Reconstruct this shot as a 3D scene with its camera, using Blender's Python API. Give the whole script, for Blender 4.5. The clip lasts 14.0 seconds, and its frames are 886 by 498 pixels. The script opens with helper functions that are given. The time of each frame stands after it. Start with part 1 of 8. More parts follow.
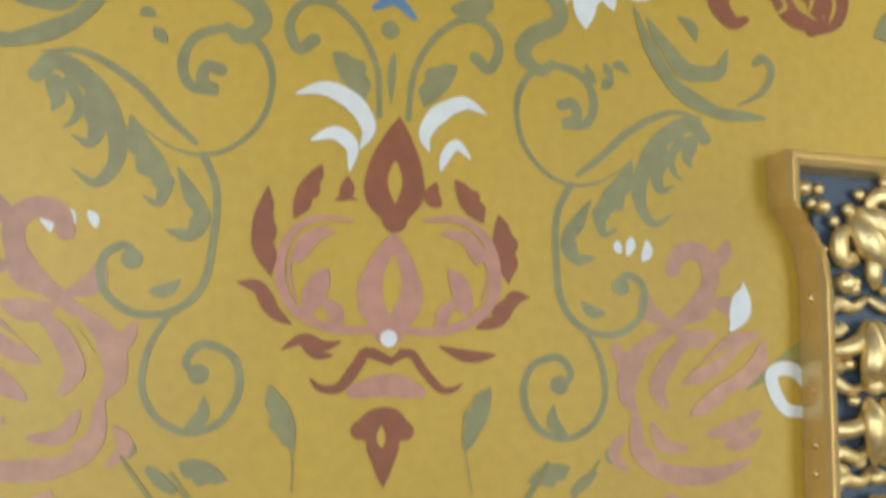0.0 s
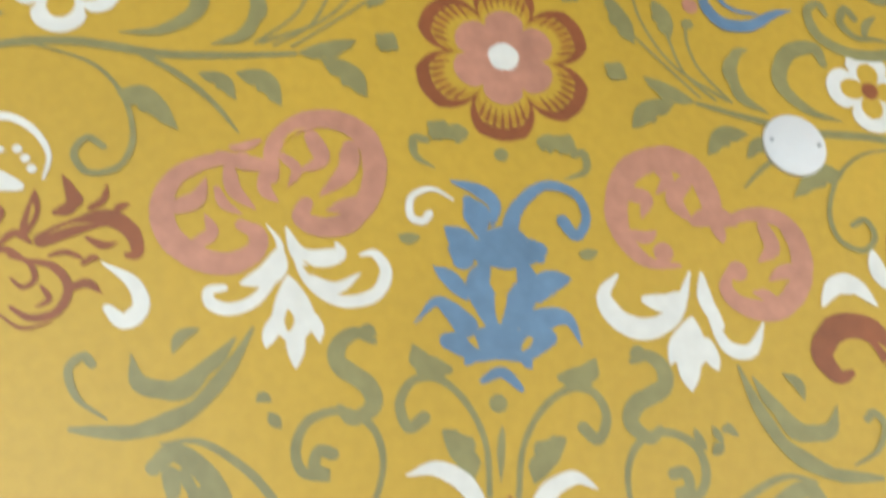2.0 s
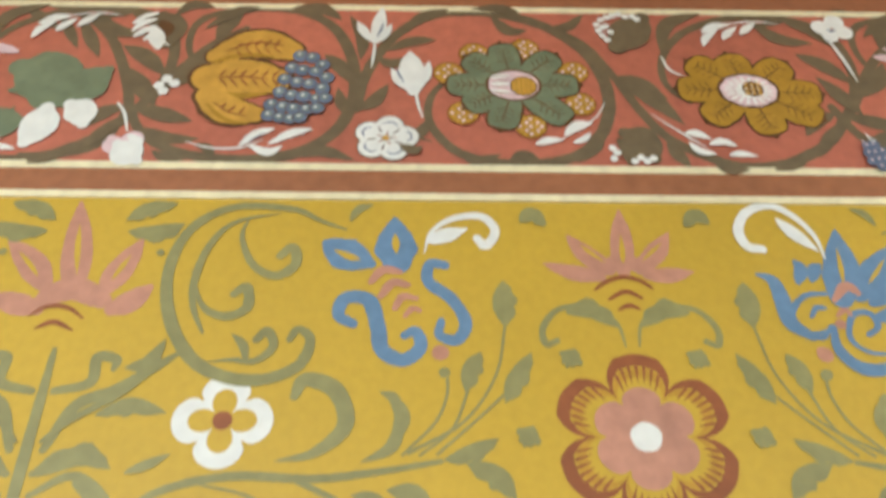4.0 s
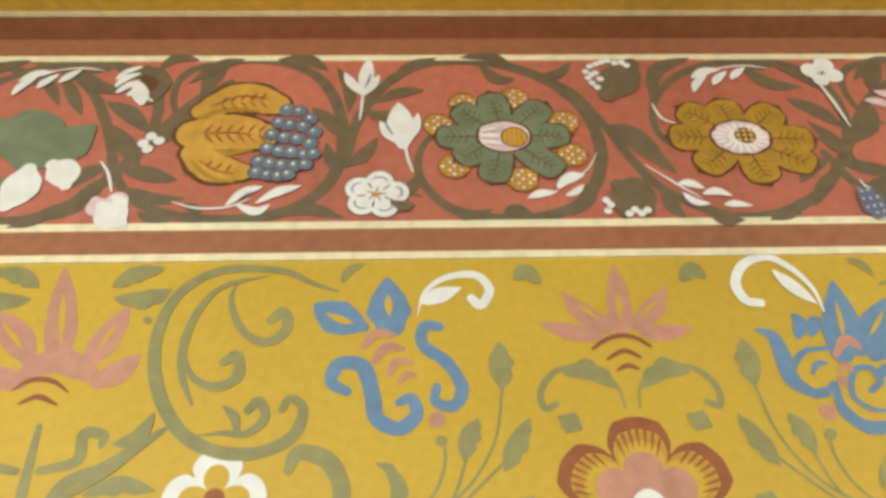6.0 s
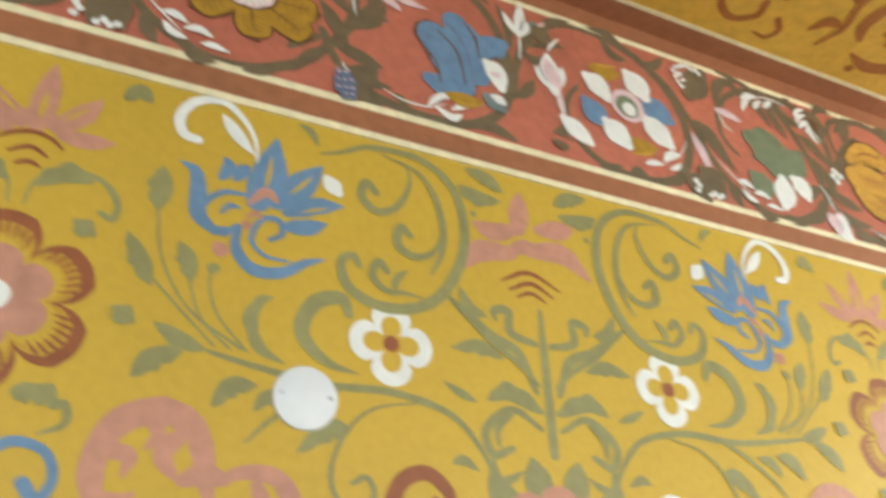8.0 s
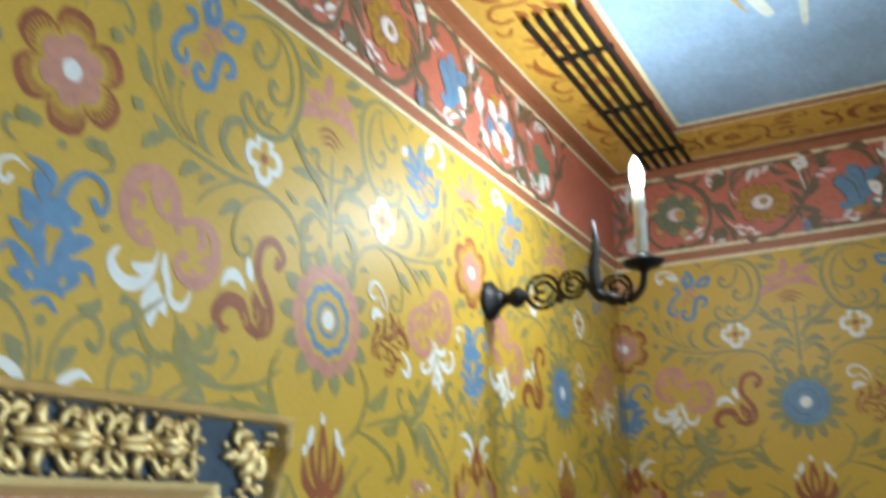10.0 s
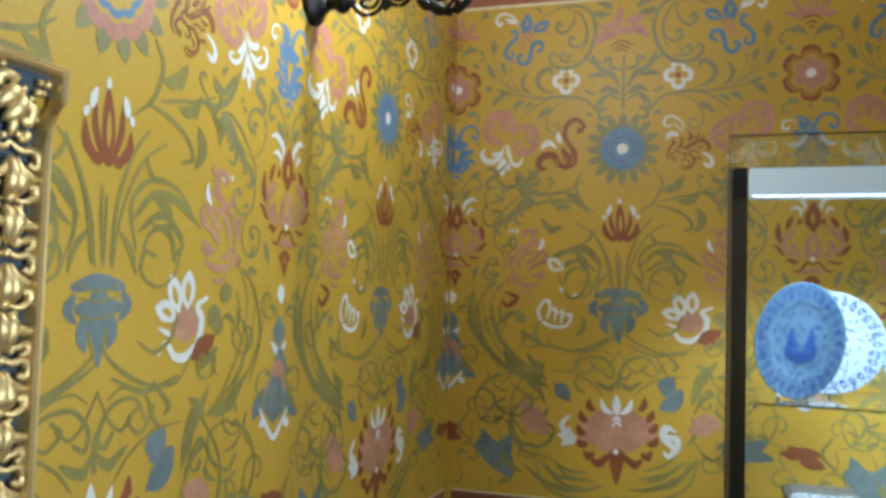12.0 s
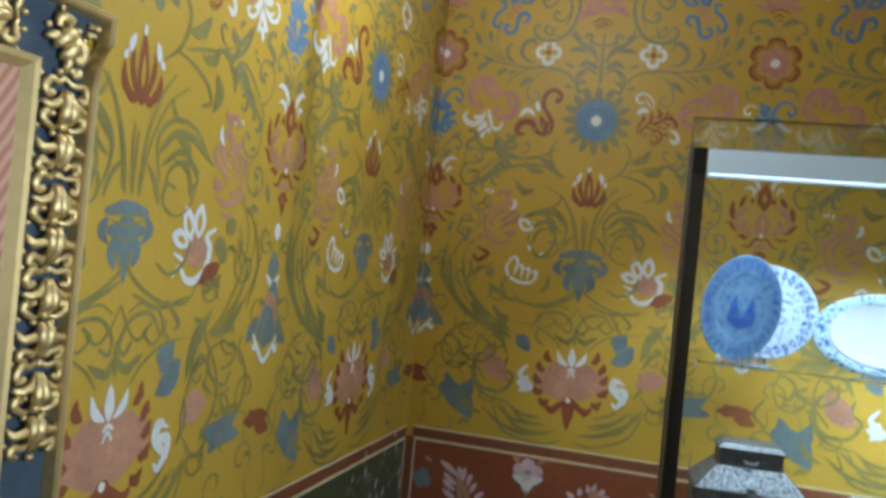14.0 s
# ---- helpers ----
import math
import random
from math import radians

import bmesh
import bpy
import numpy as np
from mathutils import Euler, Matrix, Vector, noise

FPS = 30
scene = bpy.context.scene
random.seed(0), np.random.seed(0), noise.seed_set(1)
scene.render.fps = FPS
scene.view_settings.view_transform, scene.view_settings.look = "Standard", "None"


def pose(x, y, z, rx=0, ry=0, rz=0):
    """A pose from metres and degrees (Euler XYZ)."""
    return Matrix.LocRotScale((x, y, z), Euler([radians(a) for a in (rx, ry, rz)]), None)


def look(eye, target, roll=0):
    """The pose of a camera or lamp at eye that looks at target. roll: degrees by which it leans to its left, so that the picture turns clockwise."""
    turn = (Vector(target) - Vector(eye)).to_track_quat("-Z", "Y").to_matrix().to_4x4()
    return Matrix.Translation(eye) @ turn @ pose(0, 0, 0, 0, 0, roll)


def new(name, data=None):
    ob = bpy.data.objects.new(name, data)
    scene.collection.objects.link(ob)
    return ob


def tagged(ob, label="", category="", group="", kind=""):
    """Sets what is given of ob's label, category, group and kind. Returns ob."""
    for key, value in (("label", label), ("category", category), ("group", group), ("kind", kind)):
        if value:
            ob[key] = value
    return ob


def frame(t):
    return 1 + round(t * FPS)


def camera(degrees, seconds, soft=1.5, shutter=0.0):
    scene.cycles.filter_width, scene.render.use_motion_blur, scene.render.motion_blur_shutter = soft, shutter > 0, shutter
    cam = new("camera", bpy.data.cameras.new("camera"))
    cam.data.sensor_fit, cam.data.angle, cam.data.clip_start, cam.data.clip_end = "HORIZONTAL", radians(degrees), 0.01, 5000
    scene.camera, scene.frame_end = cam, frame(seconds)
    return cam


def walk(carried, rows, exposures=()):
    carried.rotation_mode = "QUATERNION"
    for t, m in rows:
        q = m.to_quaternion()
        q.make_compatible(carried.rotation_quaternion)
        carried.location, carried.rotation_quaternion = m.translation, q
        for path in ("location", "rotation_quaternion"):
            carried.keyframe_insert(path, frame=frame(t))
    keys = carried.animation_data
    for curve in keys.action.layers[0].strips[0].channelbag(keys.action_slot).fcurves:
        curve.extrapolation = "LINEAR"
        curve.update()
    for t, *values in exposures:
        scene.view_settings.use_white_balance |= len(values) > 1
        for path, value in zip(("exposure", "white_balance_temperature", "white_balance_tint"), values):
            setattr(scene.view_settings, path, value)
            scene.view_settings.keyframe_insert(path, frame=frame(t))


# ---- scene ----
cam = camera(53.5, 14.0, soft=3.3, shutter=0.5)
PATH = [
    (0, (-0.105, -0.705, 1.713), (0.322, 1.227, 2.003), 1.8),
    (0.5, (-0.116, -0.704, 1.753), (0.301, 1.208, 2.167), 1.3),
    (1, (-0.133, -0.713, 1.805), (0.253, 1.184, 2.31), 0.7),
    (1.5, (-0.145, -0.711, 1.821), (0.21, 1.164, 2.417), 1.1),
    (2, (-0.169, -0.726, 1.856), (0.125, 1.118, 2.574), 2.1),
    (2.5, (-0.202, -0.734, 1.864), (0.018, 1.035, 2.771), 1.1),
    (3, (-0.221, -0.752, 1.886), (-0.065, 0.99, 2.857), 1.1),
    (3.2, (-0.224, -0.763, 1.906), (-0.091, 0.954, 2.922), 1.0),
    (3.5, (-0.228, -0.78, 1.94), (-0.131, 0.894, 3.03), 0.2),
    (4, (-0.22, -0.808, 1.999), (-0.177, 0.823, 3.157), -0.4),
    (4.2, (-0.234, -0.81, 2.016), (-0.159, 0.802, 3.198), -1.4),
    (6.3, (-0.222, -0.829, 2.051), (-0.15, 0.781, 3.236), -2.2),
    (6.4, (-0.205, -0.839, 2.05), (-0.132, 0.78, 3.222), -1.7),
    (6.5, (-0.2, -0.836, 2.047), (-0.094, 0.783, 3.217), -1.9),
    (7, (-0.11, -0.821, 2.016), (0.208, 0.794, 3.152), -2.5),
    (7.5, (-0.021, -0.825, 1.982), (0.532, 0.768, 3.058), -2.1),
    (7.6, (-0.002, -0.821, 1.972), (0.604, 0.76, 3.038), -2.3),
    (8, (0.047, -0.819, 1.953), (0.834, 0.709, 2.977), -2.5),
    (8.5, (0.123, -0.851, 1.921), (1.138, 0.609, 2.836), -2.1),
    (9, (0.234, -0.896, 1.895), (1.507, 0.402, 2.729), -2.2),
    (9.1, (0.259, -0.908, 1.891), (1.591, 0.346, 2.701), -1.7),
    (9.2, (0.291, -0.915, 1.879), (1.678, 0.281, 2.682), -1.9),
    (11.3, (0.617, -0.975, 1.631), (2.483, -0.282, 1.826), 2.8),
    (11.5, (0.616, -0.985, 1.621), (2.492, -0.31, 1.787), 2.4),
    (12, (0.602, -1.002, 1.597), (2.493, -0.358, 1.7), 1.6),
    (12.5, (0.568, -1.008, 1.57), (2.476, -0.408, 1.604), 2.0),
    (13, (0.505, -1.027, 1.552), (2.418, -0.446, 1.517), 2.1),
    (13.5, (0.445, -1.031, 1.554), (2.367, -0.48, 1.497), 3.2),
    (14, (0.394, -1.023, 1.574), (2.313, -0.461, 1.584), 5.6),
]
EXPOSURES = [(0, -0.92, 5750, 6), (1, -0.75, 6000, 7), (2.5, -0.58, 6200, 6), (4, -0.48, 6300, 6), (6.5, -0.42, 6850, 4), (7.5, -0.5, 6700, 5), (8.0, -0.6, 6400, 5),
             (8.5, -0.78, 5650, 1), (9.0, -1.55, 5150, -1), (9.2, -1.6, 5150, -1), (11.3, -1.33, 5450, 3), (12.5, -1.5, 5450, 4), (14, -1.68, 5300, 4)]
walk(cam, [(t, look(eye, target, roll)) for t, eye, target, roll in PATH], EXPOSURES)

# ---- light ----
world = bpy.data.worlds.new("world")
scene.world = world
world.use_nodes = True
wn = world.node_tree
sky = wn.nodes.new("ShaderNodeTexSky")
sky.sky_type, sky.sun_disc, sky.sun_elevation, sky.sun_rotation = "NISHITA", False, radians(35), radians(200)
wn.links.new(sky.outputs[0], wn.nodes["Background"].inputs[0])
wn.nodes["Background"].inputs[1].default_value = 0.12


def area_lamp(name, m, sx, sy, watts, colour):
    data = bpy.data.lights.new(name, "AREA")
    data.shape, data.size, data.size_y, data.energy, data.color = "RECTANGLE", sx, sy, watts, colour
    ob = new(name, data)
    ob.matrix_world = m
    return ob


# Daylight in the two windows behind the camera.
WIN = (-1.3, 1.65)
for wx in WIN:
    area_lamp("window_light", look((wx, -2.78, 1.75), (wx, 0, 1.9)), 1.2, 1.8, 54 if wx < 0 else 34, (0.97, 1.0, 0.99)).data.spread = radians(105 if wx < 0 else 82)


# The bulb of the wall lamp, and the light strip under the hood of the display case.
bulb = bpy.data.lights.new("bulb_light", "POINT")
bulb.energy, bulb.color, bulb.shadow_soft_size = 56, (1.0, 0.93, 0.82), 0.018
new("bulb_light", bulb).location = (2.5, -0.41, 2.575)
area_lamp("case_strip_light", look((3.05, -1.65, 1.862), (3.28, -1.65, 1.2)), 1.25, 0.05, 30, (0.86, 0.94, 1.0)).data.spread = radians(105)

# ---- dimensions ----
XW, XE, YS, YN = -3.0, 3.645, -2.7, 0.0
CEIL, DADO, FRIEZE = 3.024, 0.90, 2.650
REPEAT = 1.2
THICK = 0.3


# ---- materials ----
def material(name, colour, rough=0.6, metal=0.0, grain=0.12, scale=60.0, bump=0.0, stain=0.1, stain_scale=2.5, coat=0.0, spec=0.5):
    """A painted or plain surface: colour with fine grain, broad stains and a little relief."""
    m = bpy.data.materials.new(name)
    m.use_nodes = True
    n, l = m.node_tree.nodes, m.node_tree.links
    p = n["Principled BSDF"]
    p.inputs["Roughness"].default_value, p.inputs["Metallic"].default_value = rough, metal
    p.inputs["Coat Weight"].default_value, p.inputs["Specular IOR Level"].default_value = coat, spec
    tc = n.new("ShaderNodeNewGeometry")
    fine, broad = n.new("ShaderNodeTexNoise"), n.new("ShaderNodeTexNoise")
    fine.inputs["Scale"].default_value, fine.inputs["Detail"].default_value = scale, 6
    broad.inputs["Scale"].default_value, broad.inputs["Detail"].default_value = stain_scale, 4
    l.new(tc.outputs["Position"], fine.inputs["Vector"])
    l.new(tc.outputs["Position"], broad.inputs["Vector"])
    hsv = n.new("ShaderNodeHueSaturation")
    hsv.inputs["Color"].default_value = (*colour, 1)
    a, b, c = n.new("ShaderNodeMapRange"), n.new("ShaderNodeMapRange"), n.new("ShaderNodeMath")
    for r, src, amount in ((a, fine, grain), (b, broad, stain)):
        r.inputs["From Min"].default_value, r.inputs["From Max"].default_value = 0.3, 0.7
        r.inputs["To Min"].default_value, r.inputs["To Max"].default_value = 1 - amount, 1 + amount
        l.new(src.outputs["Fac"], r.inputs["Value"])
    c.operation = "MULTIPLY"
    l.new(a.outputs[0], c.inputs[0])
    l.new(b.outputs[0], c.inputs[1])
    l.new(c.outputs[0], hsv.inputs["Value"])
    l.new(hsv.outputs[0], p.inputs["Base Color"])
    if bump:
        bp = n.new("ShaderNodeBump")
        bp.inputs["Strength"].default_value, bp.inputs["Distance"].default_value = bump, 0.002
        l.new(fine.outputs["Fac"], bp.inputs["Height"])
        l.new(bp.outputs[0], p.inputs["Normal"])
    return m


OCHRE = material("ochre_paint", (0.545, 0.352, 0.036), 0.5, grain=0.05, scale=90, bump=0.12, stain=0.08)
SAGE = material("sage_green_paint", (0.265, 0.245, 0.10), 0.5, stain_scale=12)
# A green nearer to the wall's ochre than the sage.
MUTED_GREEN = material("muted_green_paint", (0.30, 0.255, 0.08), 0.5, stain=0.2, stain_scale=9)
VINE_GREEN = material("dull_vine_green_paint", (0.27, 0.235, 0.065), 0.5, stain=0.2, stain_scale=9)
DADO_SCROLL = material("dado_scroll_paint", (0.25, 0.085, 0.025), 0.5)
PINK = material("dusty_pink_paint", (0.50, 0.24, 0.165), 0.5, stain_scale=12)
# Pink and blue with haze and yellow bounced light mixed into the colour.
DULL_PINK = material("dulled_pink_paint", (0.49, 0.255, 0.155), 0.5, stain=0.2, stain_scale=9)
DULL_BLUE = material("dulled_blue_paint", (0.17, 0.215, 0.215), 0.5, stain=0.2, stain_scale=9)
RUST = material("rust_brown_paint", (0.27, 0.085, 0.03), 0.5, stain_scale=12)
BLUE = material("mid_blue_paint", (0.135, 0.235, 0.37), 0.5, stain_scale=12)
WHITE = material("chalk_white_paint", (0.74, 0.74, 0.70), 0.5, grain=0.05, stain=0.04, stain_scale=15)
GOLDEN = material("golden_yellow_paint", (0.55, 0.30, 0.05), 0.5, stain_scale=20)
GOLD_SHADE = material("golden_shade_paint", (0.47, 0.26, 0.028), 0.5, stain_scale=20)
MUSTARD = material("mustard_paint", (0.40, 0.22, 0.025), 0.5, stain_scale=20)
UMBER = material("umber_line_paint", (0.12, 0.055, 0.02), 0.5)
SLATE = material("slate_blue_paint", (0.13, 0.165, 0.25), 0.5, stain_scale=20)
BLUSH = material("pale_blush_paint", (0.68, 0.5, 0.52), 0.5, stain_scale=20)
LEAF = material("leaf_green_paint", (0.165, 0.20, 0.12), 0.5, stain_scale=20)
OLIVE = material("dark_olive_paint", (0.155, 0.115, 0.065), 0.5, stain_scale=20)
CEIL_YELLOW = material("ceiling_yellow_paint", (0.62, 0.38, 0.05), 0.5)
CEIL_RUST = material("ceiling_ornament_paint", (0.34, 0.12, 0.022), 0.5)
CEIL_WHITE = material("ceiling_white_paint", (0.62, 0.66, 0.62), 0.6)
SILVER = material("embossed_silver", (0.17, 0.18, 0.18), 0.45, metal=0.6, grain=0.95, scale=110, bump=0.8)
BLACKMETAL = material("black_metal", (0.018, 0.02, 0.022), 0.4, metal=0.3)
STEEL = material("brushed_steel", (0.42, 0.45, 0.47), 0.35, metal=1.0)
WAX = material("white_candle_sleeve", (0.8, 0.78, 0.7), 0.45)
DARKWOOD = material("dark_casket_wood", (0.05, 0.046, 0.042), 0.42, grain=0.95, scale=120, bump=0.7)
PLASTIC = material("white_plastic", (0.72, 0.74, 0.76), 0.45, grain=0.02, stain=0.03)
IVORY = material("ivory_white", (0.70, 0.69, 0.62), 0.4, grain=0.2, bump=0.4)
BROWN = material("brown_band_paint", (0.33, 0.13, 0.06), 0.45)
CREAM = material("cream_line_paint", (0.78, 0.70, 0.458), 0.45)
RED = material("red_frieze_paint", (0.47, 0.145, 0.092), 0.45, stain=0.15)
DADO_BROWN = material("dark_dado_band_paint", (0.21, 0.075, 0.035), 0.45)
DADO_RED = material("dado_red_paint", (0.26, 0.075, 0.03), 0.45)
DADO_GREEN = material("dado_green_paint", (0.06, 0.075, 0.03), 0.45)
BLUE_CEIL = material("ceiling_blue_paint", (0.30, 0.42, 0.60), 0.6, stain=0.2)
FLOOR = material("floor_wood", (0.16, 0.085, 0.04), 0.35)
GILT_LIP = material("gilt_lip", (0.78, 0.60, 0.27), 0.35, metal=0.55, grain=0.06, scale=40, stain=0.06)
GILT = material("gilt", (0.82, 0.64, 0.30), 0.46, metal=0.9, grain=0.12, scale=140, bump=0.2, stain=0.12, stain_scale=30)
NAVY = material("navy_ground", (0.06, 0.085, 0.12), 0.5)
IRON = material("dark_iron", (0.02, 0.02, 0.022), 0.45, metal=0.6)




def glass(name, tint, rough=0.0):
    m = bpy.data.materials.new(name)
    m.use_nodes = True
    p = m.node_tree.nodes["Principled BSDF"]
    p.inputs["Base Color"].default_value = (*tint, 1)
    p.inputs["Transmission Weight"].default_value, p.inputs["Roughness"].default_value, p.inputs["IOR"].default_value = 1, rough, 1.45
    return m


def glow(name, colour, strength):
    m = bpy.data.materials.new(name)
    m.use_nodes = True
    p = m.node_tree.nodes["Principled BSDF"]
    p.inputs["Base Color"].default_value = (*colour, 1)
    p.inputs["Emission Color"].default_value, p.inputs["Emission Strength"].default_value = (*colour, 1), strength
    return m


def delft(name, field, pale, size=46):
    """White glaze with cobalt painting: broken sprays in the well and rings on the rim, in the plate's own coordinates."""
    m = bpy.data.materials.new(name)
    m.use_nodes = True
    n, l = m.node_tree.nodes, m.node_tree.links
    p = n["Principled BSDF"]
    p.inputs["Roughness"].default_value, p.inputs["Coat Weight"].default_value = 0.25, 0.3
    tc, vor, noi = n.new("ShaderNodeTexCoord"), n.new("ShaderNodeTexVoronoi"), n.new("ShaderNodeTexNoise")
    vor.inputs["Scale"].default_value, noi.inputs["Scale"].default_value, noi.inputs["Detail"].default_value = size, 1.3 * size, 5
    l.new(tc.outputs["Object"], vor.inputs["Vector"])
    l.new(tc.outputs["Object"], noi.inputs["Vector"])
    add, ramp = n.new("ShaderNodeMath"), n.new("ShaderNodeValToRGB")
    l.new(vor.outputs["Distance"], add.inputs[0])
    l.new(noi.outputs["Fac"], add.inputs[1])
    ramp.color_ramp.elements[0].position, ramp.color_ramp.elements[0].color = max(0.0, 0.5 + field), (0.015, 0.05, 0.17, 1)
    ramp.color_ramp.elements[1].position, ramp.color_ramp.elements[1].color = min(1.0, 0.85 + field), pale
    l.new(add.outputs[0], ramp.inputs["Fac"])
    l.new(ramp.outputs["Color"], p.inputs["Base Color"])
    return m


GLASS = glass("clear_glass", (0.97, 0.99, 0.985))
BULB = glow("lit_bulb", (1.0, 0.95, 0.88), 60)
# The hood is no lamp; its glow stands in for reflected light.
HOOD_GLOW = glow("glowing_hood_steel", (0.64, 0.77, 0.85), 0.38)
STRIP = glow("lit_strip", (0.86, 0.94, 1.0), 5)
DELFT = delft("cobalt_delft_glaze", 0.05, (0.24, 0.36, 0.50, 1))
DELFT_RIM = delft("cobalt_delft_rim_glaze", 0.10, (0.56, 0.66, 0.75, 1), 75)
# Dense cobalt; shade on the charger's face is put into the darker colour.
CHARGER = delft("shaded_dense_cobalt_glaze", 0.12, (0.10, 0.18, 0.28, 1), 75)
DISH_RIM = delft("blue_green_rim_glaze", 0.24, (0.42, 0.56, 0.62, 1), 60)
WHITE_GLAZE = delft("white_delft_glaze", -0.4, (0.72, 0.76, 0.80, 1))


def striped_cloth():
    """Rose cloth with pale slanting stripes, for the picture."""
    m = bpy.data.materials.new("striped_rose_picture")
    m.use_nodes = True
    n, l = m.node_tree.nodes, m.node_tree.links
    p = n["Principled BSDF"]
    p.inputs["Roughness"].default_value, p.inputs["Coat Weight"].default_value = 0.4, 0.3
    tc, mp, wave, ramp = n.new("ShaderNodeTexCoord"), n.new("ShaderNodeMapping"), n.new("ShaderNodeTexWave"), n.new("ShaderNodeValToRGB")
    mp.inputs["Rotation"].default_value = (0, radians(-35), 0)
    wave.inputs["Scale"].default_value, wave.inputs["Distortion"].default_value, wave.inputs["Detail"].default_value = 16, 2.5, 3
    wave.bands_direction = "X"
    l.new(tc.outputs["Object"], mp.inputs["Vector"])
    l.new(mp.outputs["Vector"], wave.inputs["Vector"])
    l.new(wave.outputs["Fac"], ramp.inputs["Fac"])
    ramp.color_ramp.elements[0].color, ramp.color_ramp.elements[1].color = (0.52, 0.21, 0.13, 1), (0.72, 0.45, 0.33, 1)
    l.new(ramp.outputs["Color"], p.inputs["Base Color"])
    return m


ROSE_CLOTH = striped_cloth()


# ---- mesh helpers ----
def box(bm, x0, y0, z0, x1, y1, z1):
    v = [bm.verts.new(p) for p in ((x0, y0, z0), (x1, y0, z0), (x1, y1, z0), (x0, y1, z0), (x0, y0, z1), (x1, y0, z1), (x1, y1, z1), (x0, y1, z1))]
    for q in ((0, 3, 2, 1), (4, 5, 6, 7), (0, 1, 5, 4), (1, 2, 6, 5), (2, 3, 7, 6), (3, 0, 4, 7)):
        bm.faces.new([v[i] for i in q])


def mesh_object(name, bm, mats, parent=None, label="", smooth=False):
    me = bpy.data.meshes.new(name)
    bm.normal_update()
    bm.to_mesh(me)
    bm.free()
    for m in mats if isinstance(mats, (list, tuple)) else [mats]:
        me.materials.append(m)
    if smooth:
        me.shade_smooth()
    ob = new(name, me)
    if parent:
        ob.parent = parent
    if label:
        tagged(ob, label)
    return ob


def part(name, bm, mat, parent, label="", smooth=False):
    return mesh_object(name, bm, mat, parent, label, smooth)


def box_part(name, mat, parent, *c, label=""):
    bm = bmesh.new()
    box(bm, *c)
    return mesh_object(name, bm, mat, parent, label)


def lathe(bm, profile, n=24, m=Matrix.Identity(4), caps=True):
    """Turns a profile of (radius, height) round the z axis."""
    rings = []
    for r, z in profile:
        rings.append([bm.verts.new(m @ Vector((r * math.cos(2 * math.pi * k / n), r * math.sin(2 * math.pi * k / n), z))) for k in range(n)])
    for a, b in zip(rings, rings[1:]):
        for k in range(n):
            bm.faces.new((a[k], a[(k + 1) % n], b[(k + 1) % n], b[k]))
    if caps and profile[0][0] > 1e-4:
        bm.faces.new(rings[0][::-1])
    if caps and profile[-1][0] > 1e-4:
        bm.faces.new(rings[-1])


def spline(pts, steps=8):
    """Points on a smooth line through the given ones."""
    p = [Vector(q) for q in pts]
    p = [2 * p[0] - p[1]] + p + [2 * p[-1] - p[-2]]
    out = []
    for i in range(1, len(p) - 2):
        for k in range(steps):
            t = k / steps
            out.append(0.5 * (2 * p[i] + (p[i + 1] - p[i - 1]) * t + (2 * p[i - 1] - 5 * p[i] + 4 * p[i + 1] - p[i + 2]) * t * t
                              + (3 * p[i] - p[i - 1] - 3 * p[i + 1] + p[i + 2]) * t ** 3))
    return out + [p[-2]]


def tube(bm, pts, r0, rm, r1, n=8, flat=1.0, steps=5):
    """A round bar along a smooth line, of three radii; flat squeezes it in y."""
    line = spline(pts, steps)
    rings, last = [], len(line) - 1
    for i, c in enumerate(line):
        d = (line[min(i + 1, last)] - line[max(i - 1, 0)]).normalized()
        side = d.cross(Vector((0, 1, 0)))
        side = side.normalized() if side.length > 0.05 else Vector((1, 0, 0))
        up = side.cross(d)
        f = i / last
        r = r0 * (1 - f) ** 2 + 2 * f * (1 - f) * (2 * rm - (r0 + r1) / 2) + r1 * f * f
        ring = []
        for k in range(n):
            a = 2 * math.pi * k / n
            off = side * math.cos(a) * r + up * math.sin(a) * r
            off.y *= flat
            ring.append(bm.verts.new(c + off))
        rings.append(ring)
    for a, b in zip(rings, rings[1:]):
        for k in range(n):
            bm.faces.new((a[k], a[(k + 1) % n], b[(k + 1) % n], b[k]))
    bm.faces.new(rings[0][::-1])
    bm.faces.new(rings[-1])


def bead(bm, c, r, squash=1.0):
    made = bmesh.ops.create_uvsphere(bm, u_segments=12, v_segments=8, radius=r)
    for v in made["verts"]:
        v.co = Vector((v.co.x, v.co.y * squash, v.co.z)) + Vector(c)


